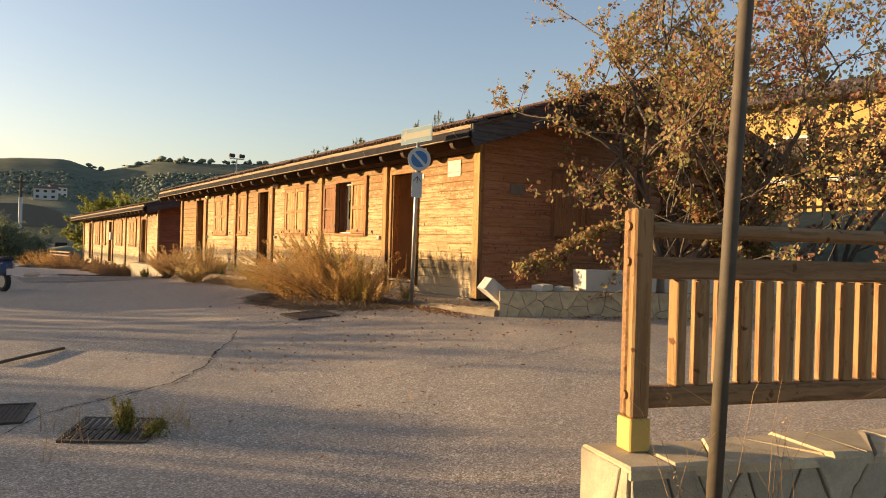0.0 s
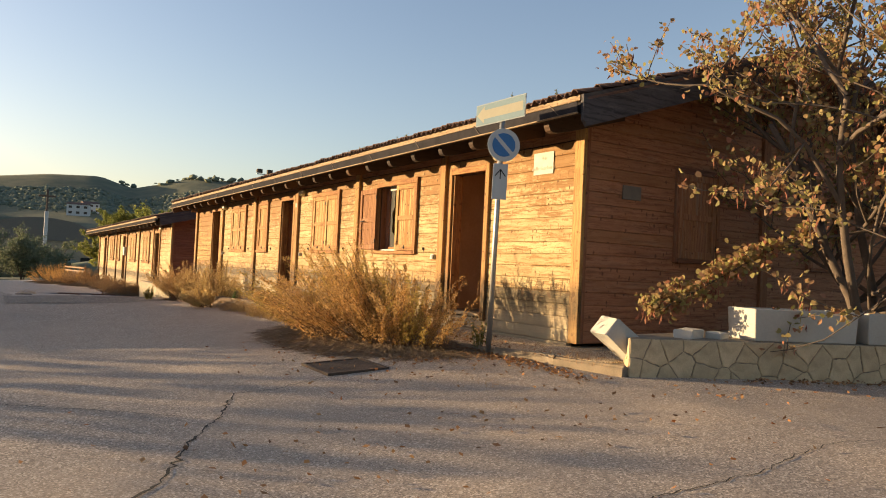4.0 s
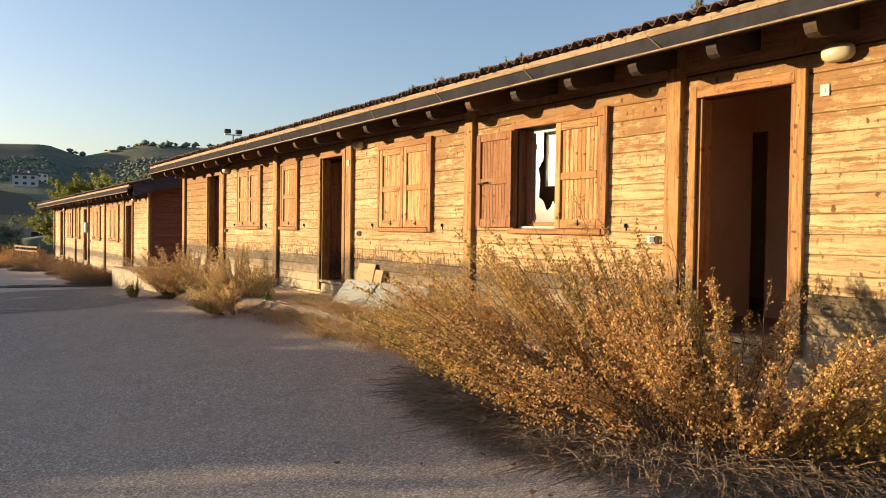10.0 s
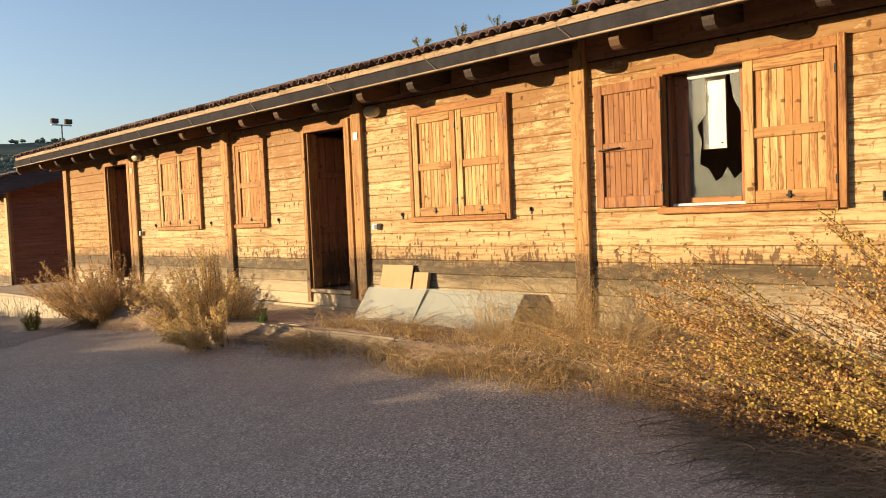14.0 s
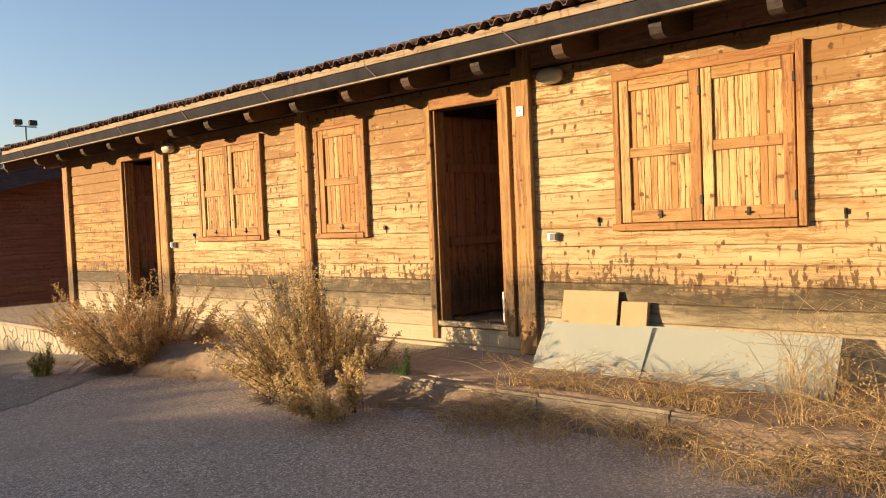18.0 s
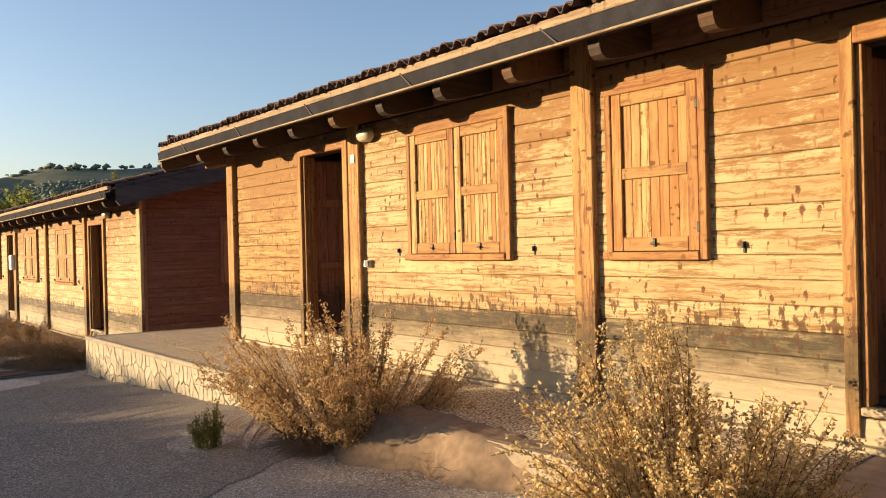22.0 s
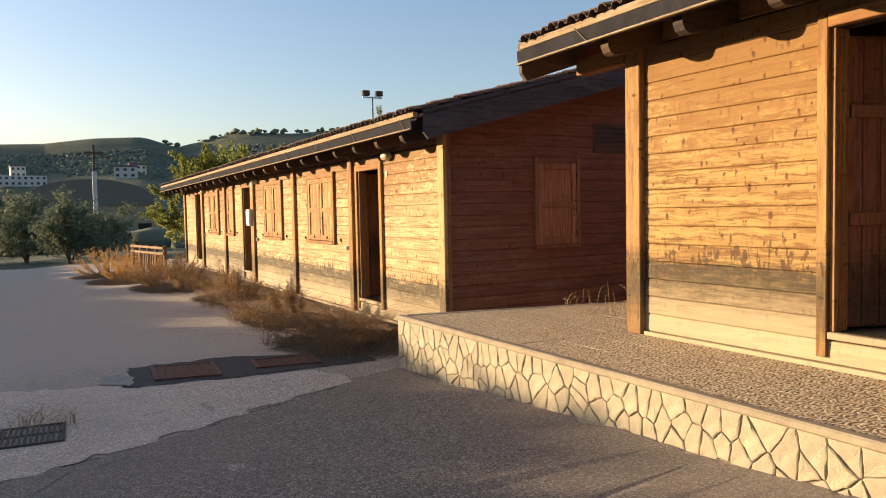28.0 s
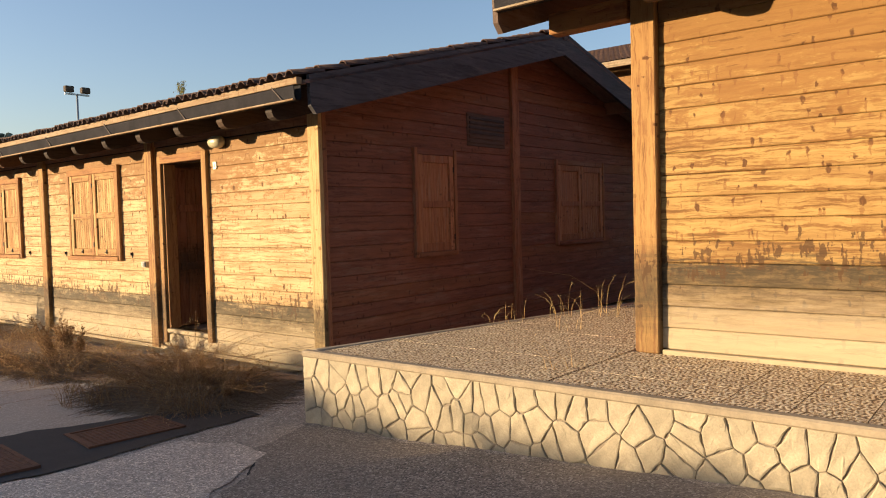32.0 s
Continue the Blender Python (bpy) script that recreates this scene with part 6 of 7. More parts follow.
def stalks(paths, r0, r1, sides=3):
    """Thin tapered stalks along paths of shape (n, k, 3)."""
    n, k, _ = paths.shape
    d = np.gradient(paths, axis=1)
    d /= np.linalg.norm(d, axis=2, keepdims=True) + 1e-9
    a = np.cross(d, np.array([0.3, 0.2, 0.93]))
    a /= np.linalg.norm(a, axis=2, keepdims=True) + 1e-9
    b = np.cross(d, a)
    r = np.linspace(1, 0, k)[None, :, None, None] * (r0 - r1) + r1
    w = np.arange(sides) * 2 * np.pi / sides
    ring = paths[:, :, None, :] + r * (np.cos(w)[None, None, :, None] * a[:, :, None, :] + np.sin(w)[None, None, :, None] * b[:, :, None, :])
    v = ring.reshape(-1, 3)
    i, j, s = np.meshgrid(np.arange(n), np.arange(k - 1), np.arange(sides), indexing="ij")
    at = lambda jj, ss: (i * k * sides + jj * sides + ss % sides).ravel()
    f = np.stack([at(j, s), at(j, s + 1), at(j + 1, s + 1), at(j + 1, s)], 1)
    return v, f


def shrub(name, x, y, rx, ry, height, stems, lean, label, seed, mat_t=M_tuft, mat_s=M_stem, tufts=46, mat_radius=1.0, z=None, bare=0.42, spikes=1.0, fresh=None):
    """A dead flowering shrub: bundles of straight stems that fan out of a narrow foot, their upper ends set with small
    round seed heads, and a mat of dead grass below. fresh: the material of the few bundles that are still alive."""
    rng = np.random.default_rng(seed)
    z = gz(x, y) if z is None else z
    ob = empty(name, label, "shrub", "dry shrubs", at=(x, y, z))
    bundles = max(3, stems // 8)
    w, r = rng.uniform(0, 2 * np.pi, bundles), np.sqrt(rng.uniform(0.0, 1, bundles))
    foot = np.stack([r * np.cos(w) * rx * 0.50, r * np.sin(w) * ry * 0.55, np.zeros(bundles)], 1)
    fan = np.stack([r * np.cos(w) * rx * 0.85, r * np.sin(w) * ry * 0.60, height * (1.0 - 0.58 * r ** 2)], 1) + np.array(lean) + rng.normal(0, 0.07, (bundles, 3)) * height
    which = rng.integers(0, bundles, stems)
    base = foot[which] - np.array(lean) * 0.3 + rng.normal(0, 1, (stems, 3)) * (0.05, 0.05, 0) * height
    base[:, 2] = 0
    reach = (fan[which] + rng.normal(0, 0.09, (stems, 3)) * height) * rng.uniform(0.55, 1.08, (stems, 1))
    reach[:, 2] = np.maximum(reach[:, 2], 0.10)
    k = 8
    u1 = np.linspace(0, 1, k)[None, :, None]
    path = base[:, None] + reach[:, None] * u1
    path[:, :, 2] += (np.linspace(0, 1, k) * (1 - np.linspace(0, 1, k)))[None] * 0.18 * height * rng.normal(0.2, 1, (stems, 1))
    path[:, 1:-1] += rng.normal(0, 0.007, (stems, k - 2, 3))
    path[:, :, 2] = np.maximum(path[:, :, 2], 0.0)
    m = 7
    at = rng.uniform(bare, 0.97, (stems * m, 1))
    start = np.repeat(base, m, 0) + np.repeat(reach, m, 0) * at
    way = np.repeat(reach / np.linalg.norm(reach, axis=1, keepdims=True), m, 0) + rng.normal(0, 0.42, (stems * m, 3))
    end = start + way * rng.uniform(0.03, 0.11, (stems * m, 1)) * height
    end[:, 2] = np.maximum(end[:, 2], 0.04)
    side = np.stack([start, (start + end) / 2 + rng.normal(0, 0.005, start.shape), end], 1)
    v1, f1 = stalks(path, 0.0050, 0.0018)
    v2, f2 = stalks(side, 0.0024, 0.0012)
    tagged(np_mesh("stem_tangle", np.concatenate([v1, v2]), np.concatenate([f1, f2 + len(v1)]), mat_s, ob, "dry brown stems"), kind="stuff")
    # seed heads: close-set knots along the stem tops and a few on each side shoot
    dense = rng.uniform(0, 1, stems) < spikes
    per = max(6, int(tufts * 1.7))
    live = (rng.uniform(0, 1, bundles) < 0.22)[which] if fresh else np.zeros(stems, bool)
    for kind, pick in ((mat_t, ~live), (fresh, live)):
        if not pick.any():
            continue
        on = np.flatnonzero(pick & dense)
        t1 = rng.uniform(bare, 1.02, (len(on), per, 1))
        thick = 0.008 + 0.026 * np.clip((1.04 - t1) / (1 - bare), 0, 1) ** 0.5 * rng.uniform(0.35, 1.2, (len(on), 1, 1))
        idx = np.clip(t1[:, :, 0] * (k - 1), 0, k - 1.001)
        i0, fr = idx.astype(int), (idx % 1)[:, :, None]
        g = lambda q: np.take_along_axis(path[on], q[:, :, None].repeat(3, 2), 1)
        c1 = (g(i0) * (1 - fr) + g(i0 + 1) * fr + rng.normal(0, 1, (len(on), per, 3)) * thick).reshape(-1, 3)
        sel = np.flatnonzero(np.repeat(pick, m))
        t2 = rng.uniform(0.2, 1.05, (len(sel), 5, 1))
        c2 = (start[sel, None] * (1 - t2) + end[sel, None] * t2 + rng.normal(0, 0.006, (len(sel), 5, 3))).reshape(-1, 3)
        c = np.concatenate([c1, c2])
        c[:, 2] = np.maximum(c[:, 2], 0.01)
        size = 0.0185 if height > 0.5 else 0.013
        sets = [cards(c + rng.normal(0, size * 0.2, c.shape), size, size * 0.72, rng) for _ in range(2)]
        tagged(np_mesh("seed_plumage", np.concatenate([q[0] for q in sets]), np.concatenate([q[1] + i * len(c) * 4 for i, q in enumerate(sets)]), kind, ob, "round straw-coloured seed heads" if kind is mat_t else "seed heads still yellow-green"), kind="stuff")
    if mat_radius:
        n = int(5200 * rx * ry + 250)
        ang, rad = rng.uniform(0, 2 * np.pi, n), np.sqrt(rng.uniform(0, 1, n)) * mat_radius * (1 + 0.10 * rng.normal(0, 1, n))
        p = np.stack([rx * rad * np.cos(ang), ry * rad * np.sin(ang), np.zeros(n)], 1)
        turn = ang + rng.normal(0, 0.9, n)
        d = np.stack([np.cos(turn), np.sin(turn), np.zeros(n)], 1)
        L = rng.uniform(0.12, 0.42, (n, 1))
        hump = rng.uniform(0.02, 0.16, n) * np.clip(1.25 - rad / mat_radius, 0.1, 1)
        q = np.stack([p, p + d * L * 0.5, p + d * L], 1)
        gnd = ground_z(q[:, :, 0] + x, q[:, :, 1] + y) - z
        q[:, :, 2] = gnd + np.stack([hump * 0.4, hump, 0.01 + 0 * hump], 1)
        v, f = stalks(q, 0.0034, 0.0012)
        tagged(np_mesh("dead_grass", v, f, M_thatch, ob, "matted grey dead grass"), kind="stuff")
    return ob


shrub("dry_shrub", -1.80, 5.60, 1.05, 2.25, 1.22, 490, (-0.20, 0.62, 0), "large dead shrub with golden seed heads by the kerb", 21, tufts=60, mat_radius=0.90, bare=0.34, spikes=0.9, fresh=M_fresh)
shrub("dry_shrub", -1.42, 14.30, 0.66, 0.62, 0.98, 170, (-0.10, 0.02, 0), "dead straw-coloured shrub at the kerb", 22, mat_t=M_palehead, tufts=64, mat_radius=0.30, bare=0.22)
shrub("dry_shrub", -1.36, 17.30, 0.82, 0.85, 1.02, 230, (-0.08, 0.0, 0), "dead brown shrub against the raised strip", 23, mat_t=M_tuftbrown, tufts=62, mat_radius=0.35, bare=0.3)
shrub("dry_shrub", -1.72, 13.45, 0.55, 0.50, 0.52, 46, (-0.08, -0.1, 0), "low straw-coloured shrub with thick seed spikes at the kerb", 24, M_palehead, tufts=80, mat_radius=0, bare=0.2)
shrub("green_weed", -1.32, 13.30, 0.18, 0.18, 0.34, 22, (0, 0, 0), "small fresh green weed at the kerb", 25, M_green, M_green, 14, 0, bare=0.15)


def weeds(name, box, count, height, label, seed, material, on=None, lean=0.5, heads=None, width=0.0022):
    """Dry grass: many single bent blades over a stretch of ground."""
    rng = np.random.default_rng(seed)
    x0, x1, y0, y1 = box
    n_cl = max(6, count // 45)
    cl = np.stack([rng.uniform(x0, x1, n_cl), rng.uniform(y0, y1, n_cl)], 1)
    p2 = cl[rng.integers(0, n_cl, count)] + rng.normal(0, 0.13, (count, 2))
    p2[:, 0] = np.clip(p2[:, 0], x0 - 0.1, x1)
    z = ground_z(p2[:, 0], p2[:, 1]) if on is None else np.array([on(a, b) for a, b in p2])
    h = height * rng.uniform(0.25, 1.0, count) ** 1.3
    d = rng.normal(0, 1, (count, 2))
    q = np.zeros((count, 4, 3))
    for i, (u, bend) in enumerate(((0, 0), (0.4, 0.12), (0.75, 0.45), (1.0, 1.0))):
        q[:, i, :2] = p2 + d * (bend * lean * h)[:, None]
        q[:, i, 2] = z + h * (u - 0.18 * bend)
    v, f = stalks(q, width, 0.0007)
    ob = np_mesh(name, v, f, material)
    tagged(ob, label, "grass", kind="stuff")
    if heads:
        pick = rng.choice(count, count // 3, replace=False)
        c = (q[pick, 3][:, None] + rng.normal(0, 1, (len(pick), 7, 3)) * (0.012, 0.012, 0.03)).reshape(-1, 3)
        v, f = cards(c, 0.016, 0.007, rng)
        tagged(np_mesh("grass_heads", v, f, heads), "dry grass heads", "grass", kind="stuff")
    return ob


on_pave = lambda x, y: TOP if x > -1.25 else gz(x, y)
weeds("dry_grass", (-1.75, -0.95, 8.0, 12.5), 2600, 0.28, "dry straw grass along the kerb", 31, M_straw, on_pave, 1.2, M_straw, 0.003)
weeds("dry_grass", (-0.9, -0.15, 8.2, 10.6), 520, 0.85, "tall dry straw grass at the wall", 32, M_straw, on_pave, 0.5, M_straw)
weeds("dry_grass", (-0.45, -0.12, 12.6, 13.7), 24, 0.60, "dry stalks before the doorway", 33, M_straw, on_pave, 0.3, M_tuft)
weeds("dry_grass", (-1.75, -1.3, 12.6, 18.4), 700, 0.16, "short dry grass matted at the kerb foot", 34, M_redgrass, None, 1.3)
weeds("dry_weeds", (-1.9, -0.25, 25.6, 33.0), 1500, 0.50, "rusty dry weeds before the second row", 35, M_redgrass, None, 0.9, M_straw)
weeds("dry_weeds", (-1.7, -0.2, 33.0, 44.0), 1500, 0.60, "rusty dry weeds before the second row", 36, M_redgrass, None, 0.9, M_straw)
weeds("dry_weeds", (-2.4, -0.6, 1.9, 3.2), 60, 0.10, "sparse dry weeds by the kerb", 37, M_redgrass, on_pave)
for k, (x, y, h) in enumerate(((0.72, 23.83, 0.26), (0.98, 23.80, 0.30), (1.40, 23.50, 0.42), (0.68, 23.05, 0.40), (1.53, 23.05, 0.52), (1.75, 23.2, 0.75), (-0.84, 22.3, 0.26))):
    weeds("dry_weeds", (x - 0.03, x + 0.03, y - 0.03, y + 0.03), 7, h, "dry weed with drooping heads in a paving joint", 138 + k, M_straw, lambda x, y: TOP, 0.55, M_straw, 0.003)
weeds("dry_weeds", (-5.6, -4.6, -5.2, -4.8), 22, 0.55, "thin dry stalks before the fence wall", 39, M_straw, lambda x, y: gz(x, y), 0.4, None)
weeds("dry_weeds", (-5.12, -4.85, -5.06, -4.94), 34, 1.45, "dry bramble stalks round the pole", 40, M_redgrass, lambda x, y: gz(x, y), 0.22, M_redgrass, 0.002)
weeds("dry_weeds", (-7.1, -6.1, -1.7, -0.8), 120, 0.25, "yellowing weeds in the drain", 41, M_straw, None, 0.4, M_straw)
weeds("dry_weeds", (-1.2, 1.6, 2.1, 3.1), 160, 0.18, "dry weeds at the gable foot", 42, M_redgrass, lambda x, y: TOP)
shrub("dry_shrub", -1.15, 26.2, 0.75, 1.0, 0.50, 110, (-0.45, -0.30, 0), "collapsed tangle of rusty dry stalks", 51, M_redgrass, M_redgrass, 7)
weeds("dry_grass", (-2.1, -1.0, 25.3, 26.6), 420, 0.75, "fallen dry stalks spread over the asphalt", 151, M_redgrass, None, 1.25, M_straw, 0.002)
shrub("dry_shrub", -1.2, 29.0, 0.5, 1.2, 0.6, 70, (-0.2, 0, 0), "low rusty dry shrub", 52, M_redgrass, M_stem, 26)
shrub("dry_shrub", -2.3, 41.5, 0.9, 1.6, 1.05, 130, (-0.1, 0, 0), "golden dry shrub at the far end of the row", 53, tufts=40)
shrub("dry_shrub", -1.6, 37.5, 0.8, 1.8, 0.95, 130, (-0.1, 0, 0), "rusty dry shrub beside the second row", 54, M_redgrass, tufts=34)
shrub("dry_shrub", -1.1, 33.2, 0.5, 1.2, 0.7, 70, (-0.1, 0, 0), "rusty dry shrub beside the second row", 55, M_redgrass, tufts=30)
shrub("dry_shrub", -2.6, 45.0, 0.9, 1.2, 1.0, 90, (-0.1, 0, 0), "dry shrub beyond the second row", 56, tufts=30)
shrub("green_weed", -2.19, 17.96, 0.17, 0.17, 0.42, 26, (0.0, 0.0, 0), "fresh green weed in the yard", 57, M_weed, M_weed, 34, 0, bare=0.12)
shrub("green_weed", -6.52, -1.22, 0.24, 0.24, 0.24, 22, (0.0, 0.0, 0), "yellow-green weed growing in the drain", 58, M_weed, M_green, 40, 0)
for px_, py_, hh in ((1.0, 7.1, 0.32), (0.95, 6.3, 0.40), (1.05, 6.0, 0.30), (1.0, 5.1, 0.26), (2.45, 12.6, 0.26), (1.2, 10.5, 0.18), (1.25, 10.15, 0.17), (1.2, 12.9, 0.22), (1.2, 12.2, 0.20), (0.6, 26.0, 0.3)):
    o_ = (0.0, 0.0) if py_ < 22 else (22.03, -0.53)
    shrub("roof_weed", px_, py_ + (3.0 if py_ > 22 else 0), 0.10, 0.10, hh, 7, (0, 0, 0), "small weed rooted between the roof tiles", int(py_ * 10), M_weed, M_green, 12, 0, roof_z(px_) + o_[1] + 0.03)
shrub("green_weed", -1.22, 3.75, 0.12, 0.12, 0.34, 10, (0.0, 0.0, 0), "small yellowing weed at the kerb", 59, M_weed, M_green, 14, 0)
weeds("dry_grass", (-1.7, -0.7, 8.2, 9.9), 760, 0.62, "clump of pale straw at the kerb", 44, M_straw, on_pave, 0.8, M_straw)
weeds("dry_weeds", (-4.95, -4.6, 23.5, 23.75), 90, 0.22, "dry grass at the gully grate", 43, M_straw, None, 0.9, None)
rng = np.random.default_rng(77)
p = np.concatenate([np.stack([rng.normal(-1.9, 0.8, 420), rng.normal(4.1, 1.0, 420)], 1), np.stack([rng.uniform(-5.5, 5, 260), rng.normal(0.75, 0.5, 260)], 1), np.stack([rng.uniform(-6, -1.4, 90), rng.uniform(-3, 3, 90)], 1), np.stack([rng.normal(-1.42, 0.10, 240), rng.uniform(1.6, 4.6, 240)], 1)] + [rng.normal((-1.40 + 0.05 * (k % 3), 2.3 + 0.27 * k), (0.055, 0.13), (26 + 9 * (k % 4), 2)) for k in range(9)] + [rng.normal((0.3 + 0.45 * k, 1.12 - 0.17 * k), (0.16, 0.05), (30, 2)) for k in range(5)])
zz = np.where((p[:, 0] > -1.2) & (p[:, 1] > 1.9), TOP, ground_z(p[:, 0], p[:, 1]) + 0.01) + 0.008
v, f = cards(np.column_stack([p, zz]), 0.055, 0.035, rng, None, 1.0)
v[:, 2] = np.repeat(zz, 4) + (v[:, 2] - np.repeat(zz, 4)) * 0.55 + 0.010
tagged(np_mesh("fallen_leaves", v, f, M_fallen), "brown leaves fallen on the asphalt", "leaves", kind="stuff")


# ---- trees ----
def tree(name, x, y, z, height, spread, label, seed, mat_l, leaves, leaf=0.07, stems=4, pods=None, low=True, mat_b=None, droop=0.0, limb=None):
    rng = np.random.default_rng(seed)
    ob = empty(name, label, "tree", "trees", at=(x, y, z))
    paths, twigs = [], []

    def grow(p, d, length, r, level):
        n = 5
        pts = [p.copy()]
        for _ in range(n):
            d = d + rng.normal(0, 0.16, 3) + np.array((0, 0, 0.06 - droop * level))
            d /= np.linalg.norm(d)
            p = p + d * length / n
            pts.append(p.copy())
        paths.append((pts, r, level))
        if level >= 3:
            twigs.append(np.array(pts))
            return
        for _ in range([4, 4, 4][level]):
            i = rng.integers(2 if level else 1, n + 1)
            side = rng.normal(0, 1, 3)
            side[2] = side[2] * 0.5 + 0.15
            side /= np.linalg.norm(side)
            nd = d * 0.65 + side * 0.85
            nd /= np.linalg.norm(nd)
            grow(pts[i], nd, length * rng.uniform(0.5, 0.78), r * 0.5, level + 1)

    for k in range(stems):
        w = 2 * math.pi * (k + rng.uniform(-0.3, 0.3)) / stems
        tilt = rng.uniform(0.25, 0.6) * spread / height * 1.4
        d = np.array((math.cos(w) * tilt, math.sin(w) * tilt, 1.0))
        grow(np.array((0.06 * math.cos(w), 0.06 * math.sin(w), -0.05)), d / np.linalg.norm(d), height * rng.uniform(0.42, 0.55), 0.055, 0)
    if low:
        for w, up in (((2.8, 0.10), (3.1, 0.3)) if limb is None else ()) + ((3.7, 0.8), (4.2, 0.6), (4.7, 0.3), (5.5, 0.2), (5.9, 0.35)):
            d = np.array((math.cos(w), math.sin(w) * 0.7, up))
            grow(np.array((0, 0, 0.3)), d / np.linalg.norm(d), spread * 0.62, 0.02, 1)
    # long limbs that hang out over the ground
    for line in limb or ():
        ctrl = np.array(line, float)
        at = np.linspace(0, len(ctrl) - 1.001, 6)
        pts = ctrl[at.astype(int)] * (1 - at % 1)[:, None] + ctrl[at.astype(int) + 1] * (at % 1)[:, None]
        paths.append((list(pts), 0.016, 1))
        for s in np.linspace(1.2, 4.99, 17):
            p = pts[int(s)] * (1 - s % 1) + pts[int(s) + 1] * (s % 1)
            d = (pts[-1] - pts[0]) / np.linalg.norm(pts[-1] - pts[0]) * 0.7 + rng.normal(0, 0.45, 3) * (1, 1, 0.7)
            tip = p[None] + d[None] * np.linspace(0, rng.uniform(0.22, 0.50), 6)[:, None] + rng.normal(0, 0.012, (6, 3))
            paths.append((list(tip), 0.005, 3))
            twigs.extend([tip] * 2)
    V, F, base = [], [], 0
    for pts, r, level in paths:
        sides = 7 if level < 2 else 4
        vs, fs = stalks(np.array(pts)[None], r, max(0.003, r * 0.55), sides)
        V.append(vs)
        F.append(fs + base)
        base += len(vs)
    np_mesh("trunk", np.concatenate(V), np.concatenate(F), mat_b or M_bark, ob, "grey forked stems and branches", True)
    tw = np.array(twigs)
    pick = rng.integers(0, len(tw), leaves)
    u = rng.uniform(0, 4.99, leaves)
    i, fr = u.astype(int), (u % 1)[:, None]
    c = tw[pick, i] * (1 - fr) + tw[pick, i + 1] * fr + rng.normal(0, leaf * 0.9, (leaves, 3))
    v, f = leaves6(c, leaf * 1.1, leaf * 1.0, rng)
    np_mesh("crown", v, f, mat_l, ob, "loose crown of leaves with gaps")
    if pods:
        n = leaves // 6
        pick = rng.integers(0, len(tw), n)
        c = tw[pick, 3] + rng.normal(0, 0.06, (n, 3)) - (0, 0, 0.06)
        v, f = cards(c, 0.10, 0.018, rng, np.array((0, 0, -2.0)), 0.6)
        np_mesh("hanging_fruit", v, f, pods, ob, "hanging brown seed pods")
    return ob


tree("tree", 2.30, 1.15, 0.05, 6.4, 4.0, "autumn Judas tree with yellowing leaves and brown pods behind the planter", 61, M_leaf, 28000, 0.058, 7, M_pod, limb=[[(0, 0, 1.25), (-0.75, 0.62, 1.05), (-1.55, 0.85, 0.62), (-2.35, 1.02, 0.22)], [(0, 0, 1.4), (0.1, -0.45, 1.15), (0.62, -0.6, 0.55), (1.15, -0.68, 0.12)], [(0, 0, 1.5), (-0.15, -0.3, 1.55), (0.25, -0.55, 1.15), (0.40, -0.62, 0.75)], [(0.05, 0, 1.7), (0.5, -0.3, 1.75), (1.1, -0.45, 1.35), (1.7, -0.5, 0.8)], [(0.1, 0, 1.3), (0.8, -0.2, 1.2), (1.6, -0.35, 0.8), (2.3, -0.45, 0.3)], [(0, 0, 2.0), (0.1, -0.4, 2.0), (0.55, -0.6, 1.7), (0.95, -0.65, 1.2)]])
tree("tree", 9.0, 2.0, 0.3, 7.4, 3.6, "tree with purple-brown autumn leaves", 62, M_leafred, 6000, 0.085, 3, M_pod, low=False)
tree("tree", 11.5, -1.0, 0.0, 6.4, 4.0, "tree with yellow-brown autumn leaves", 63, M_leaf, 5000, 0.085, 4, low=False)
tree("tree", 3.4, 49.0, -1.3, 6.2, 2.0, "bright green leafy tree at the end of the row", 64, M_poplar, 110000, 0.075, 5, None, True)
tree("tree", 3.2, 53.0, -1.4, 5.4, 2.6, "green tree behind the second row", 65, M_poplar, 15000, 0.10, 4, None, False)
tree("tree", -2.9, 66.0, -1.8, 4.6, 2.6, "grey-green olive tree beyond the yard", 66, M_olive, 12000, 0.11, 5)
tree("tree", -5.2, 72.0, -1.9, 4.8, 2.8, "grey-green olive tree beyond the yard", 67, M_olive, 12000, 0.11, 5)
tree("tree", -0.5, 78.0, -2.0, 4.6, 2.8, "grey-green olive tree beyond the yard", 68, M_olive, 10000, 0.12, 5)
tree("tree", -8.0, 80.0, -2.0, 5.4, 3.2, "dark grey-green tree beyond the yard", 69, M_olive, 10000, 0.13, 5)


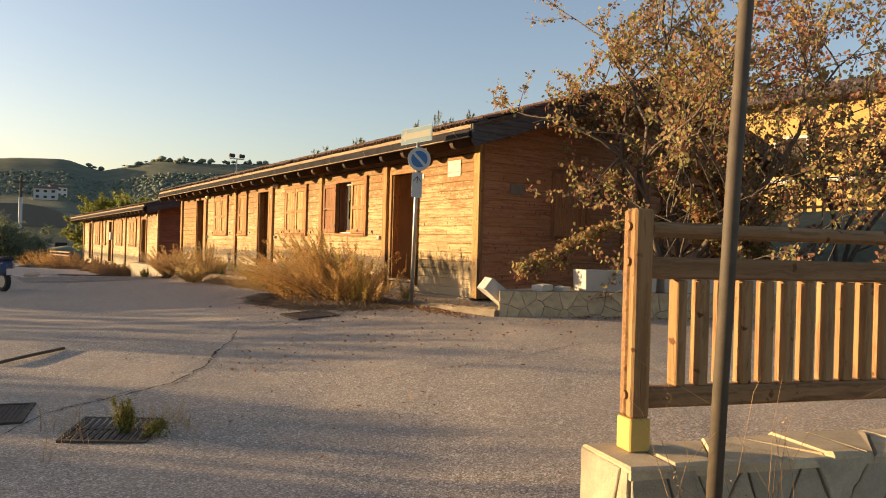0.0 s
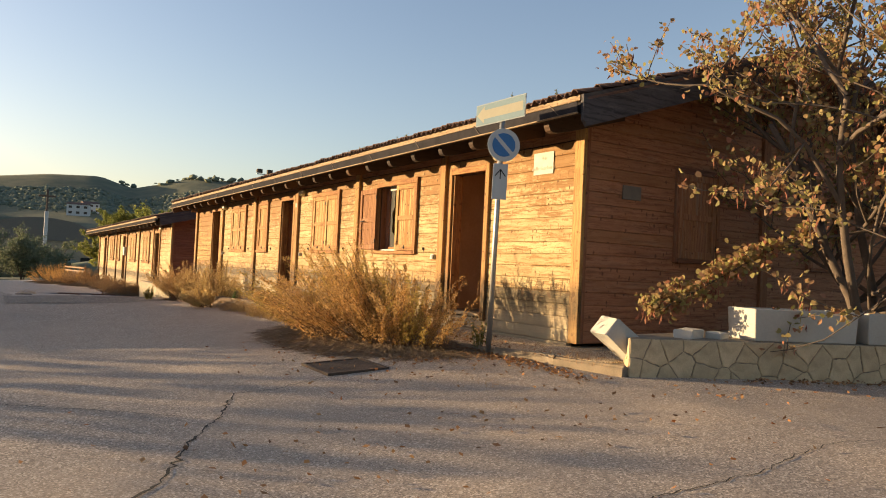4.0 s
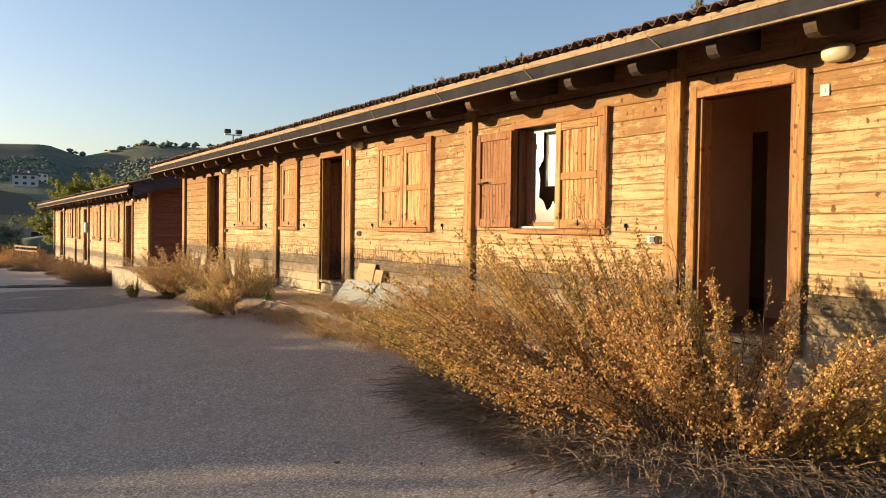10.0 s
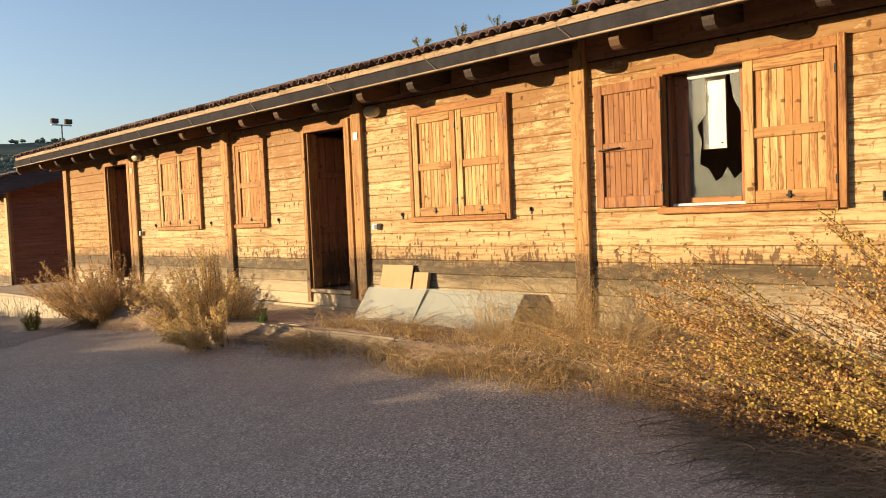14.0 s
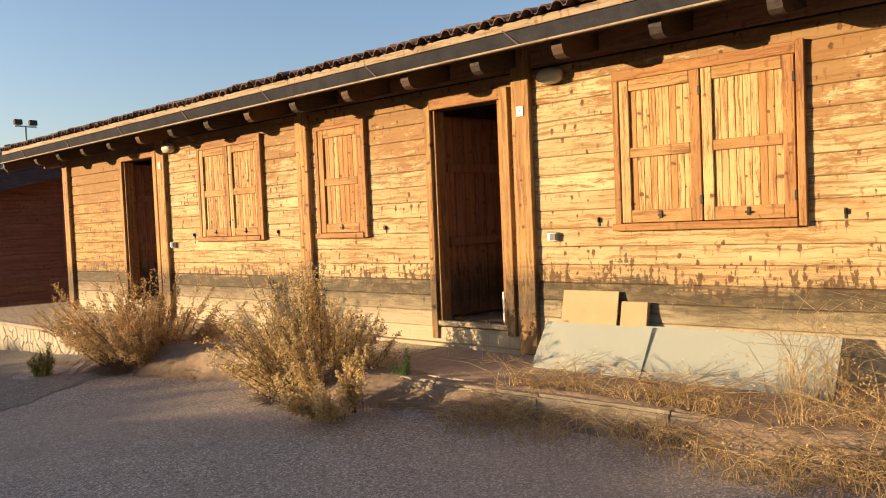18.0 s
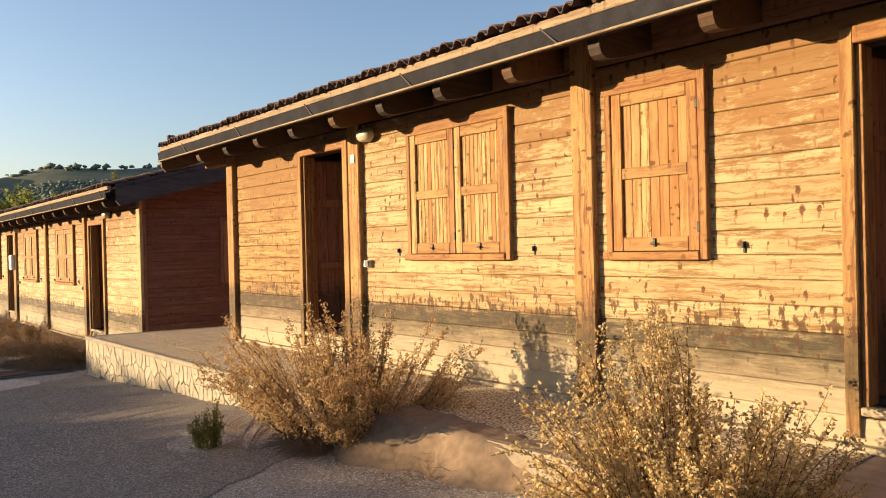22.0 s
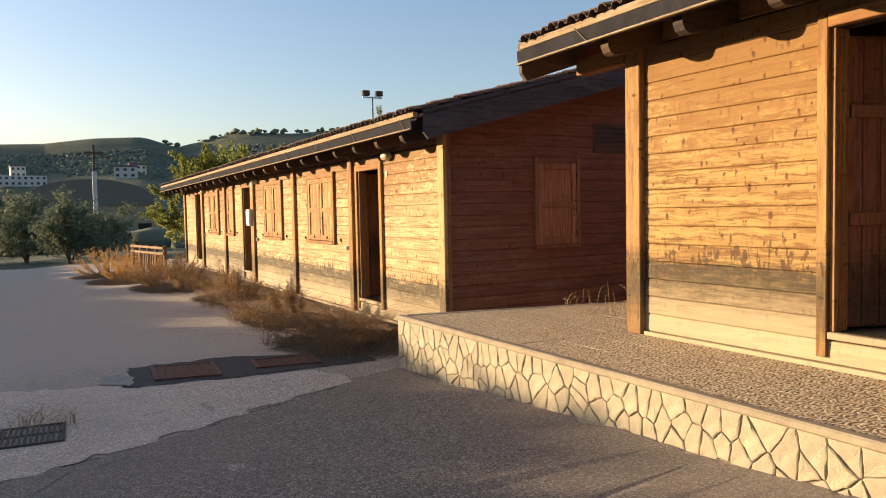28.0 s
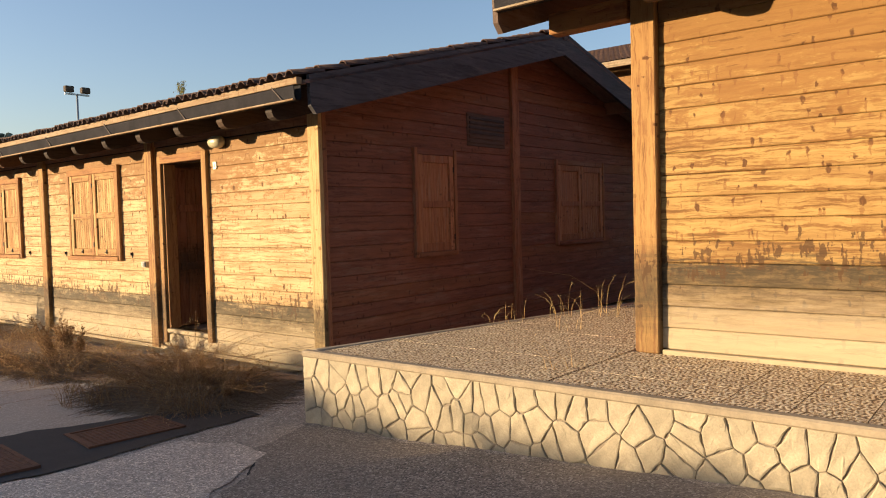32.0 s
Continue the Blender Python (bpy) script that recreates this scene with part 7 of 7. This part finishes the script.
# ---- unseen hedge and trees, added across the yard to cast its shade ----
def hedge(name, pts, height, thick, count, seed, label, leaf=0.40, solid_core=True):
    rng = np.random.default_rng(seed)
    ob = empty(name, label, "hedge", at=(*pts[0], gz(*pts[0])))
    p = np.array(pts, float)
    u = rng.uniform(0, len(p) - 1.001, count)
    i, fr = u.astype(int), (u % 1)[:, None]
    c = p[i] * (1 - fr) + p[i + 1] * fr
    # The swell near y 43 shapes the shadow edge on the terrace wall.
    level = lambda y: height * (1 + 0.115 * np.exp(-((y - 43.2) / 1.5) ** 2))
    top = level(c[:, 1]) * (0.93 + 0.05 * np.sin(c[:, 1] * 1.3) + 0.03 * np.sin(c[:, 1] * 4.7))
    c = c + rng.normal(0, thick / 2, c.shape)
    z = rng.uniform(0, 1, count) ** 0.8 * top
    c3 = np.column_stack([c, ground_z(c[:, 0], c[:, 1]) + z]) - np.array((*pts[0], gz(*pts[0])))
    v, f = cards(c3, leaf, leaf * 0.8, rng)
    np_mesh("foliage", v, f, M_olive, ob)
    if not solid_core:
        return ob
    # A solid core keeps sunlight from leaking through the leaves.
    run = np.arange(p[0, 1] + 0.3, p[-1, 1], 0.25)
    core = []
    for yy in run:
        base_z = gz(p[0, 0], yy) - gz(*pts[0])
        hh = float(level(yy)) * (0.92 + 0.02 * math.sin(yy * 1.3) + rng.normal(0, 0.008))
        core += [(-0.22, yy - p[0, 1], base_z - 0.1), (-0.22, yy - p[0, 1], base_z + hh), (0.22, yy - p[0, 1], base_z + hh), (0.22, yy - p[0, 1], base_z - 0.1)]
    q = np.arange(len(run) - 1)[:, None] * 4
    faces = np.concatenate([q + np.array([k, k + 1, k + 5, k + 4]) for k in range(3)])
    np_mesh("inner_growth", np.array(core), faces, M_bark, ob)
    return ob


hedge("hedge", [(-22, 16.6), (-22, 20), (-22, 23.3)], 4.05, 0.5, 1500, 73, "unseen loose row of evergreen shrubs, added to dapple the yard with shade", 0.26, False)
hedge("hedge", [(-22, 23.3), (-22, 34), (-22, 54), (-22, 88)], 3.92, 0.8, 52000, 71, "unseen tall evergreen hedge, added to shade the yard")
for k, (y, h) in enumerate(((13.8, 3.3), (11.4, 3.25), (8.8, 3.35), (6.0, 3.05), (3.2, 2.95))):
    tree("tree", -22.0, y, gz(-22, y), h, 1.3, "unseen slender evergreen tree, added to streak the yard with shade", 80 + k, M_olive, 1300, 0.15, 3, None, False)


# ---- beyond the rows ----
fb = empty("far_fence", "old wooden rail fence at the end of the row", "fence", at=(-0.75, 44.6, gz(-1.3, 44.6)))
for k in range(5):
    part("fence_post", boxm((-0.05 - 0.16 * k, 0.9 * k - 0.05, 0), (0.05 - 0.16 * k, 0.9 * k + 0.05, 0.95), 0.01), M_fence, fb)
for z in (0.82, 0.62):
    bm = boxm((-0.04, -0.05, z), (0.04, 3.7, z + 0.09), 0.01)
    bmesh.ops.rotate(bm, verts=bm.verts, cent=(0, 0, 0), matrix=Matrix.Rotation(math.atan2(0.16, 0.9), 3, "Z"))
    bmesh.ops.translate(bm, verts=bm.verts, vec=(-0.06, 0, 0))
    part("fence_rail", bm, M_fence, fb)
for k in range(18):
    y = 0.1 + 0.2 * k
    part("fence_slat", boxm((-0.02 - 0.178 * y, y, 0.05), (0.02 - 0.178 * y, y + 0.10, 0.6), 0.004), M_fence, fb)

mast = empty("floodlight_mast", "slim steel mast with two floodlights", "floodlight", at=(16.75, 66.0, -2.15))
tube("mast", [(0, 0, 0), (0, 0, 11.2)], [0.10, 0.06], M_steel, mast, n=10)
part("cross_arm", boxm((-0.75, -0.05, 11.1), (0.75, 0.05, 11.2), 0.01), M_steel, mast)
for s in (-0.5, 0.5):
    bm = boxm((s - 0.26, -0.2, 11.25), (s + 0.26, 0.15, 11.62), 0.04)
    part("floodlight", bm, M_iron, mast)

chapel = empty("domed_hall", "low hall with a dark curved roof beyond the trees", "building", at=(1.6, 118.0, -3.0))
n = 14
prof = [(8.0 * math.cos(math.pi * i / n), 3.3 * math.sin(math.pi * i / n) + 5.3) for i in range(n + 1)]
vs = [(x, y, z) for y in (0, 14) for x, z in prof]
link("roof", vs, [(i, i + 1, n + 2 + i, n + 1 + i) for i in range(n)] + [tuple(range(n + 1)), tuple(range(2 * n + 1, n, -1))], M_plate, chapel)
part("wall", boxm((-7.8, 0.2, 0), (7.8, 13.8, 5.35)), M_conc, chapel)
for k in range(5):
    part("window", boxm((-6.6 + 3.0 * k, 0.12, 1.6), (-5.0 + 3.0 * k, 0.26, 3.0)), M_black, chapel)
cross = empty("wooden_cross", "tall dark cross beyond the yard", "cross", at=(1.5, 108.0, -3.0))
part("upright", boxm((-0.13, -0.13, 9.0), (0.13, 0.13, 11.9), 0.02), M_barge, cross)
part("pedestal", boxm((-0.22, -0.22, 0), (0.22, 0.22, 9.0), 0.03), M_mesh_wall, cross, "pale concrete shaft")
part("arm", boxm((-1.0, -0.12, 10.9), (1.0, 0.12, 11.15), 0.02), M_barge, cross)


def far_house(name, x, y, w, d, h, storeys, bays, material, label, turn=0.0, roofed=True):
    z = float(land_z(np.array(x), np.array(y))) - 0.5
    ob = empty(name, label, "building", "far houses", at=(x, y, z))
    ob.rotation_euler = (0, 0, turn)
    part("wall", boxm((-w / 2, -d / 2, 0), (w / 2, d / 2, h)), material, ob)
    if roofed:
        vs = [(-w / 2 - 0.4, -d / 2 - 0.4, h), (w / 2 + 0.4, -d / 2 - 0.4, h), (w / 2 + 0.4, d / 2 + 0.4, h), (-w / 2 - 0.4, d / 2 + 0.4, h), (-w / 2, 0, h + d * 0.18), (w / 2, 0, h + d * 0.18)]
        link("roof", vs, [(0, 1, 5, 4), (2, 3, 4, 5), (0, 4, 3), (1, 2, 5), (3, 2, 1, 0)], M_tile, ob)
    for s in range(storeys):
        for b in range(bays):
            xx = -w / 2 + (b + 0.5) * w / bays
            zz = (s + 0.35) * h / storeys
            part("window", boxm((xx - 0.22 * w / bays, -d / 2 - 0.06, zz), (xx + 0.22 * w / bays, -d / 2 + 0.05, zz + 0.42 * h / storeys)), M_iron, ob)
    return ob


far_house("apartment_block", -8.0, 452, 22, 10, 5.5, 2, 8, M_mesh_wall, "long white apartment block on the hillside", 0.05, False)
far_house("far_house", -10.0, 470, 7, 8, 9, 3, 3, M_mesh_wall, "white house on the hillside", 0.1)
far_house("far_house", 44.0, 480, 12, 9, 6.5, 2, 3, M_mesh_wall, "small white house on the hillside", -0.2)
far_house("far_house", 52.0, 500, 9, 8, 6, 2, 3, M_mesh_wall, "small white house on the hillside", 0.2)
yh = empty("yellow_house", "bright yellow rendered house behind the trees", "house", at=(19.5, 3.0, 1.2))
yh.rotation_euler = (0, 0, radians(8))
part("wall", boxm((0, -8, 0), (9, 9, 5.2)), M_yellow, yh)
part("plinth_band", boxm((-0.06, -8.05, 2.25), (-0.003, 9.05, 2.42), 0.01), M_white, yh)
vs = [(-0.8, -8.8, 5.2), (9.8, -8.8, 5.2), (9.8, 9.8, 5.2), (-0.8, 9.8, 5.2), (4.5, -8.8, 6.9), (4.5, 9.8, 6.9)]
link("roof", vs, [(0, 4, 5, 3), (4, 1, 2, 5), (0, 1, 4), (2, 3, 5), (3, 2, 1, 0)], M_tile, yh)
for k in range(4):
    wn_ = part("window", boxm((-0.05, -6.6 + 4 * k, 2.6), (0.05, -5.3 + 4 * k, 4.0)), M_white, yh, "white framed window")
    part("pane", boxm((-0.06, -6.5 + 4 * k, 2.7), (-0.052, -5.4 + 4 * k, 3.9)), M_iron, wn_)
pf = empty("picket_fence", "dark picket fence on the bank before the yellow house", "fence", at=(14.6, -6, 2.0))
for k in range(60):
    part("picket", boxm((-0.015, 0.3 * k, 0.0), (0.015, 0.3 * k + 0.12, 1.05), 0.004), M_fence, pf)
for z in (0.2, 0.8):
    part("fence_rail", boxm((0.018, 0, z), (0.06, 18, z + 0.09), 0.005), M_fence, pf)
rc = empty("rear_house", "another tiled timber house on higher ground behind", "house", at=(16.0, 24.0, 1.95))
part("wall", boxm((0, 0, 0), (7, 18, 3.4)), M_board_a, rc)
vs = [(-0.8, -0.8, 3.3), (7.8, -0.8, 3.3), (7.8, 18.8, 3.3), (-0.8, 18.8, 3.3), (3.5, -0.8, 4.7), (3.5, 18.8, 4.7)]
link("roof", vs, [(0, 4, 5, 3), (4, 1, 2, 5), (0, 1, 4), (2, 3, 5), (3, 2, 1, 0)], M_tile, rc)
V, F, base = [], [], 0
ang = math.atan(1.4 / 4.3)
tv = np.array([tuple(Matrix.Rotation(-ang, 4, "Y") @ Vector(v)) for v in TILE_V])
for j in range(13):
    for i in range(108):
        x = -0.82 + j * 0.345
        V.append(tv + (x, -0.8 + i * 0.172, 3.31 + (x + 0.8) * 1.4 / 4.3))
        F.append(np.array(TILE_F) + base)
        base += len(tv)
tagged(np_mesh("roof_tiles", np.concatenate(V), np.concatenate(F), M_tile, rc, "", True), kind="stuff")
part("fascia", boxm((-0.9, -0.8, 3.12), (-0.82, 18.8, 3.30), 0.01), M_fascia, rc)


# ---- woods on the hills ----
def woods(name, count, seed, near, far, b0, b1, size, label, only=None):
    rng = np.random.default_rng(seed)
    bm = bmesh.new()
    bmesh.ops.create_icosphere(bm, subdivisions=1, radius=1.0)
    bm.verts.ensure_lookup_table()
    ball = np.array([v.co for v in bm.verts])
    bf = np.array([[v.index for v in f.verts] for f in bm.faces])
    bm.free()
    V, F, base, n = [], [], 0, 0
    while n < count:
        r, b = near + (far - near) * rng.uniform(0, 1) ** 0.7, math.radians(rng.uniform(b0, b1))
        x, y = -5 + r * math.sin(b), 8 + r * math.cos(b)
        dens = math.sin(x * 0.031 + 1.7 * math.sin(y * 0.011)) + math.sin(y * 0.023 + 0.8) + rng.normal(0, 0.5)
        n += 1
        if dens < 0.25 and not only:
            continue
        s = size * rng.uniform(0.5, 1.3) * (0.5 + 0.5 * r / far)
        k = ball * (1 + (0.30 if only else 0.24) * rng.normal(0, 1, (len(ball), 1))) * s * (1.0, 1.0, rng.uniform(0.5, 0.85))
        z = float(land_z(np.array(x), np.array(y)))
        V.append(k + (x, y, z + s * 0.25))
        F.append(bf + base)
        base += len(ball)
    tagged(np_mesh(name, np.concatenate(V), np.concatenate(F), M_woods_hazed), label, "woods", kind="stuff")


woods("far_woods", 30000, 91, 170, 620, -12, 42, 1.75, "scrub woods on the hills, haze tinted into their green")
woods("ridge_trees", 46, 92, 680, 705, 8, 21, 2.9, "trees along the ridge of the hills", True)
woods("valley_scrub", 900, 93, 85, 200, -12, 20, 2.4, "scrub in the valley")

# ---- a scooter parked at the edge of the yard ----
M_scblue = plain("scooter_paint", (0.03, 0.06, 0.13), 0.25, 0, 0.1, 4, 0)
M_rubber = plain("black_rubber", (0.02, 0.02, 0.02), 0.8)
sc = empty("motor_scooter", "dark blue motor scooter parked on the asphalt", "scooter", at=(-6.62, 13.9, gz(-6.62, 13.9)))
sc.rotation_euler = (0, 0, radians(25))
for y in (-0.62, 0.62):
    bm = bmesh.new()
    bmesh.ops.create_cone(bm, cap_ends=True, segments=24, radius1=0.24, radius2=0.24, depth=0.11, matrix=Matrix.Translation((0, y, 0.24)) @ Matrix.Rotation(math.pi / 2, 4, "Y"))
    bmesh.ops.bevel(bm, geom=[e for e in bm.edges if len(e.link_faces) == 2 and e.calc_face_angle(0) > 1], offset=0.03, segments=3, affect="EDGES")
    wh = part("wheel", bm, M_rubber, sc)
    bm = bmesh.new()
    bmesh.ops.create_cone(bm, cap_ends=True, segments=20, radius1=0.14, radius2=0.14, depth=0.115, matrix=Matrix.Translation((0, y, 0.24)) @ Matrix.Rotation(math.pi / 2, 4, "Y"))
    part("rim", bm, M_steel, wh)
part("tail_body", boxm((-0.15, -0.85, 0.38), (0.15, -0.05, 0.72), 0.07), M_scblue, sc)
part("foot_board", boxm((-0.16, -0.1, 0.26), (0.16, 0.42, 0.36), 0.03), M_scblue, sc)
part("leg_shield", add_box(bmesh.new(), (-0.22, 0.38, 0.3), (0.22, 0.48, 1.0), 0.04, Matrix.Rotation(radians(14), 4, "X")), M_scblue, sc)
part("front_fender", boxm((-0.08, 0.42, 0.40), (0.08, 0.86, 0.52), 0.04), M_scblue, sc)
part("seat", boxm((-0.14, -0.82, 0.72), (0.14, -0.08, 0.82), 0.04), M_rubber, sc)
tube("handlebar", [(-0.36, 0.28, 1.06), (-0.1, 0.38, 1.02), (0.1, 0.38, 1.02), (0.36, 0.28, 1.06)], [0.018] * 4, M_rubber, sc)
for s in (-1, 1):
    tube("mirror_stalk", [(s * 0.26, 0.32, 1.05), (s * 0.34, 0.34, 1.24)], [0.007, 0.007], M_black, sc, n=6)
    part("mirror", boxm((s * 0.36 - 0.07, 0.33, 1.21), (s * 0.36 + 0.07, 0.36, 1.31), 0.015), M_black, sc)
part("headlight", boxm((-0.11, 0.42, 0.86), (0.11, 0.52, 0.98), 0.03), M_signwhite, sc)
part("number_plate", boxm((-0.09, -0.885, 0.40), (0.09, -0.875, 0.55), 0.004), M_white, sc)


def meter_box(x, y, z):
    box = empty("meter_box", "white electricity meter box on the boards", "electrical box", at=(x, y, z))
    part("box_body", boxm((-0.16, -0.16, -0.20), (-0.03, 0.16, 0.20), 0.012), M_white, box)
    part("box_door", boxm((-0.172, -0.14, -0.18), (-0.161, 0.14, 0.18), 0.006), M_white, box)
    part("box_lock", boxm((-0.18, 0.10, -0.02), (-0.173, 0.12, 0.02), 0.002), M_black, box)
    tube("cable_pipe", [(-0.06, 0, 0.20), (-0.06, 0, 1.30)], [0.014, 0.014], M_white, box, n=8)
    return box


meter_box(-0.07, 35.05, 0.83)
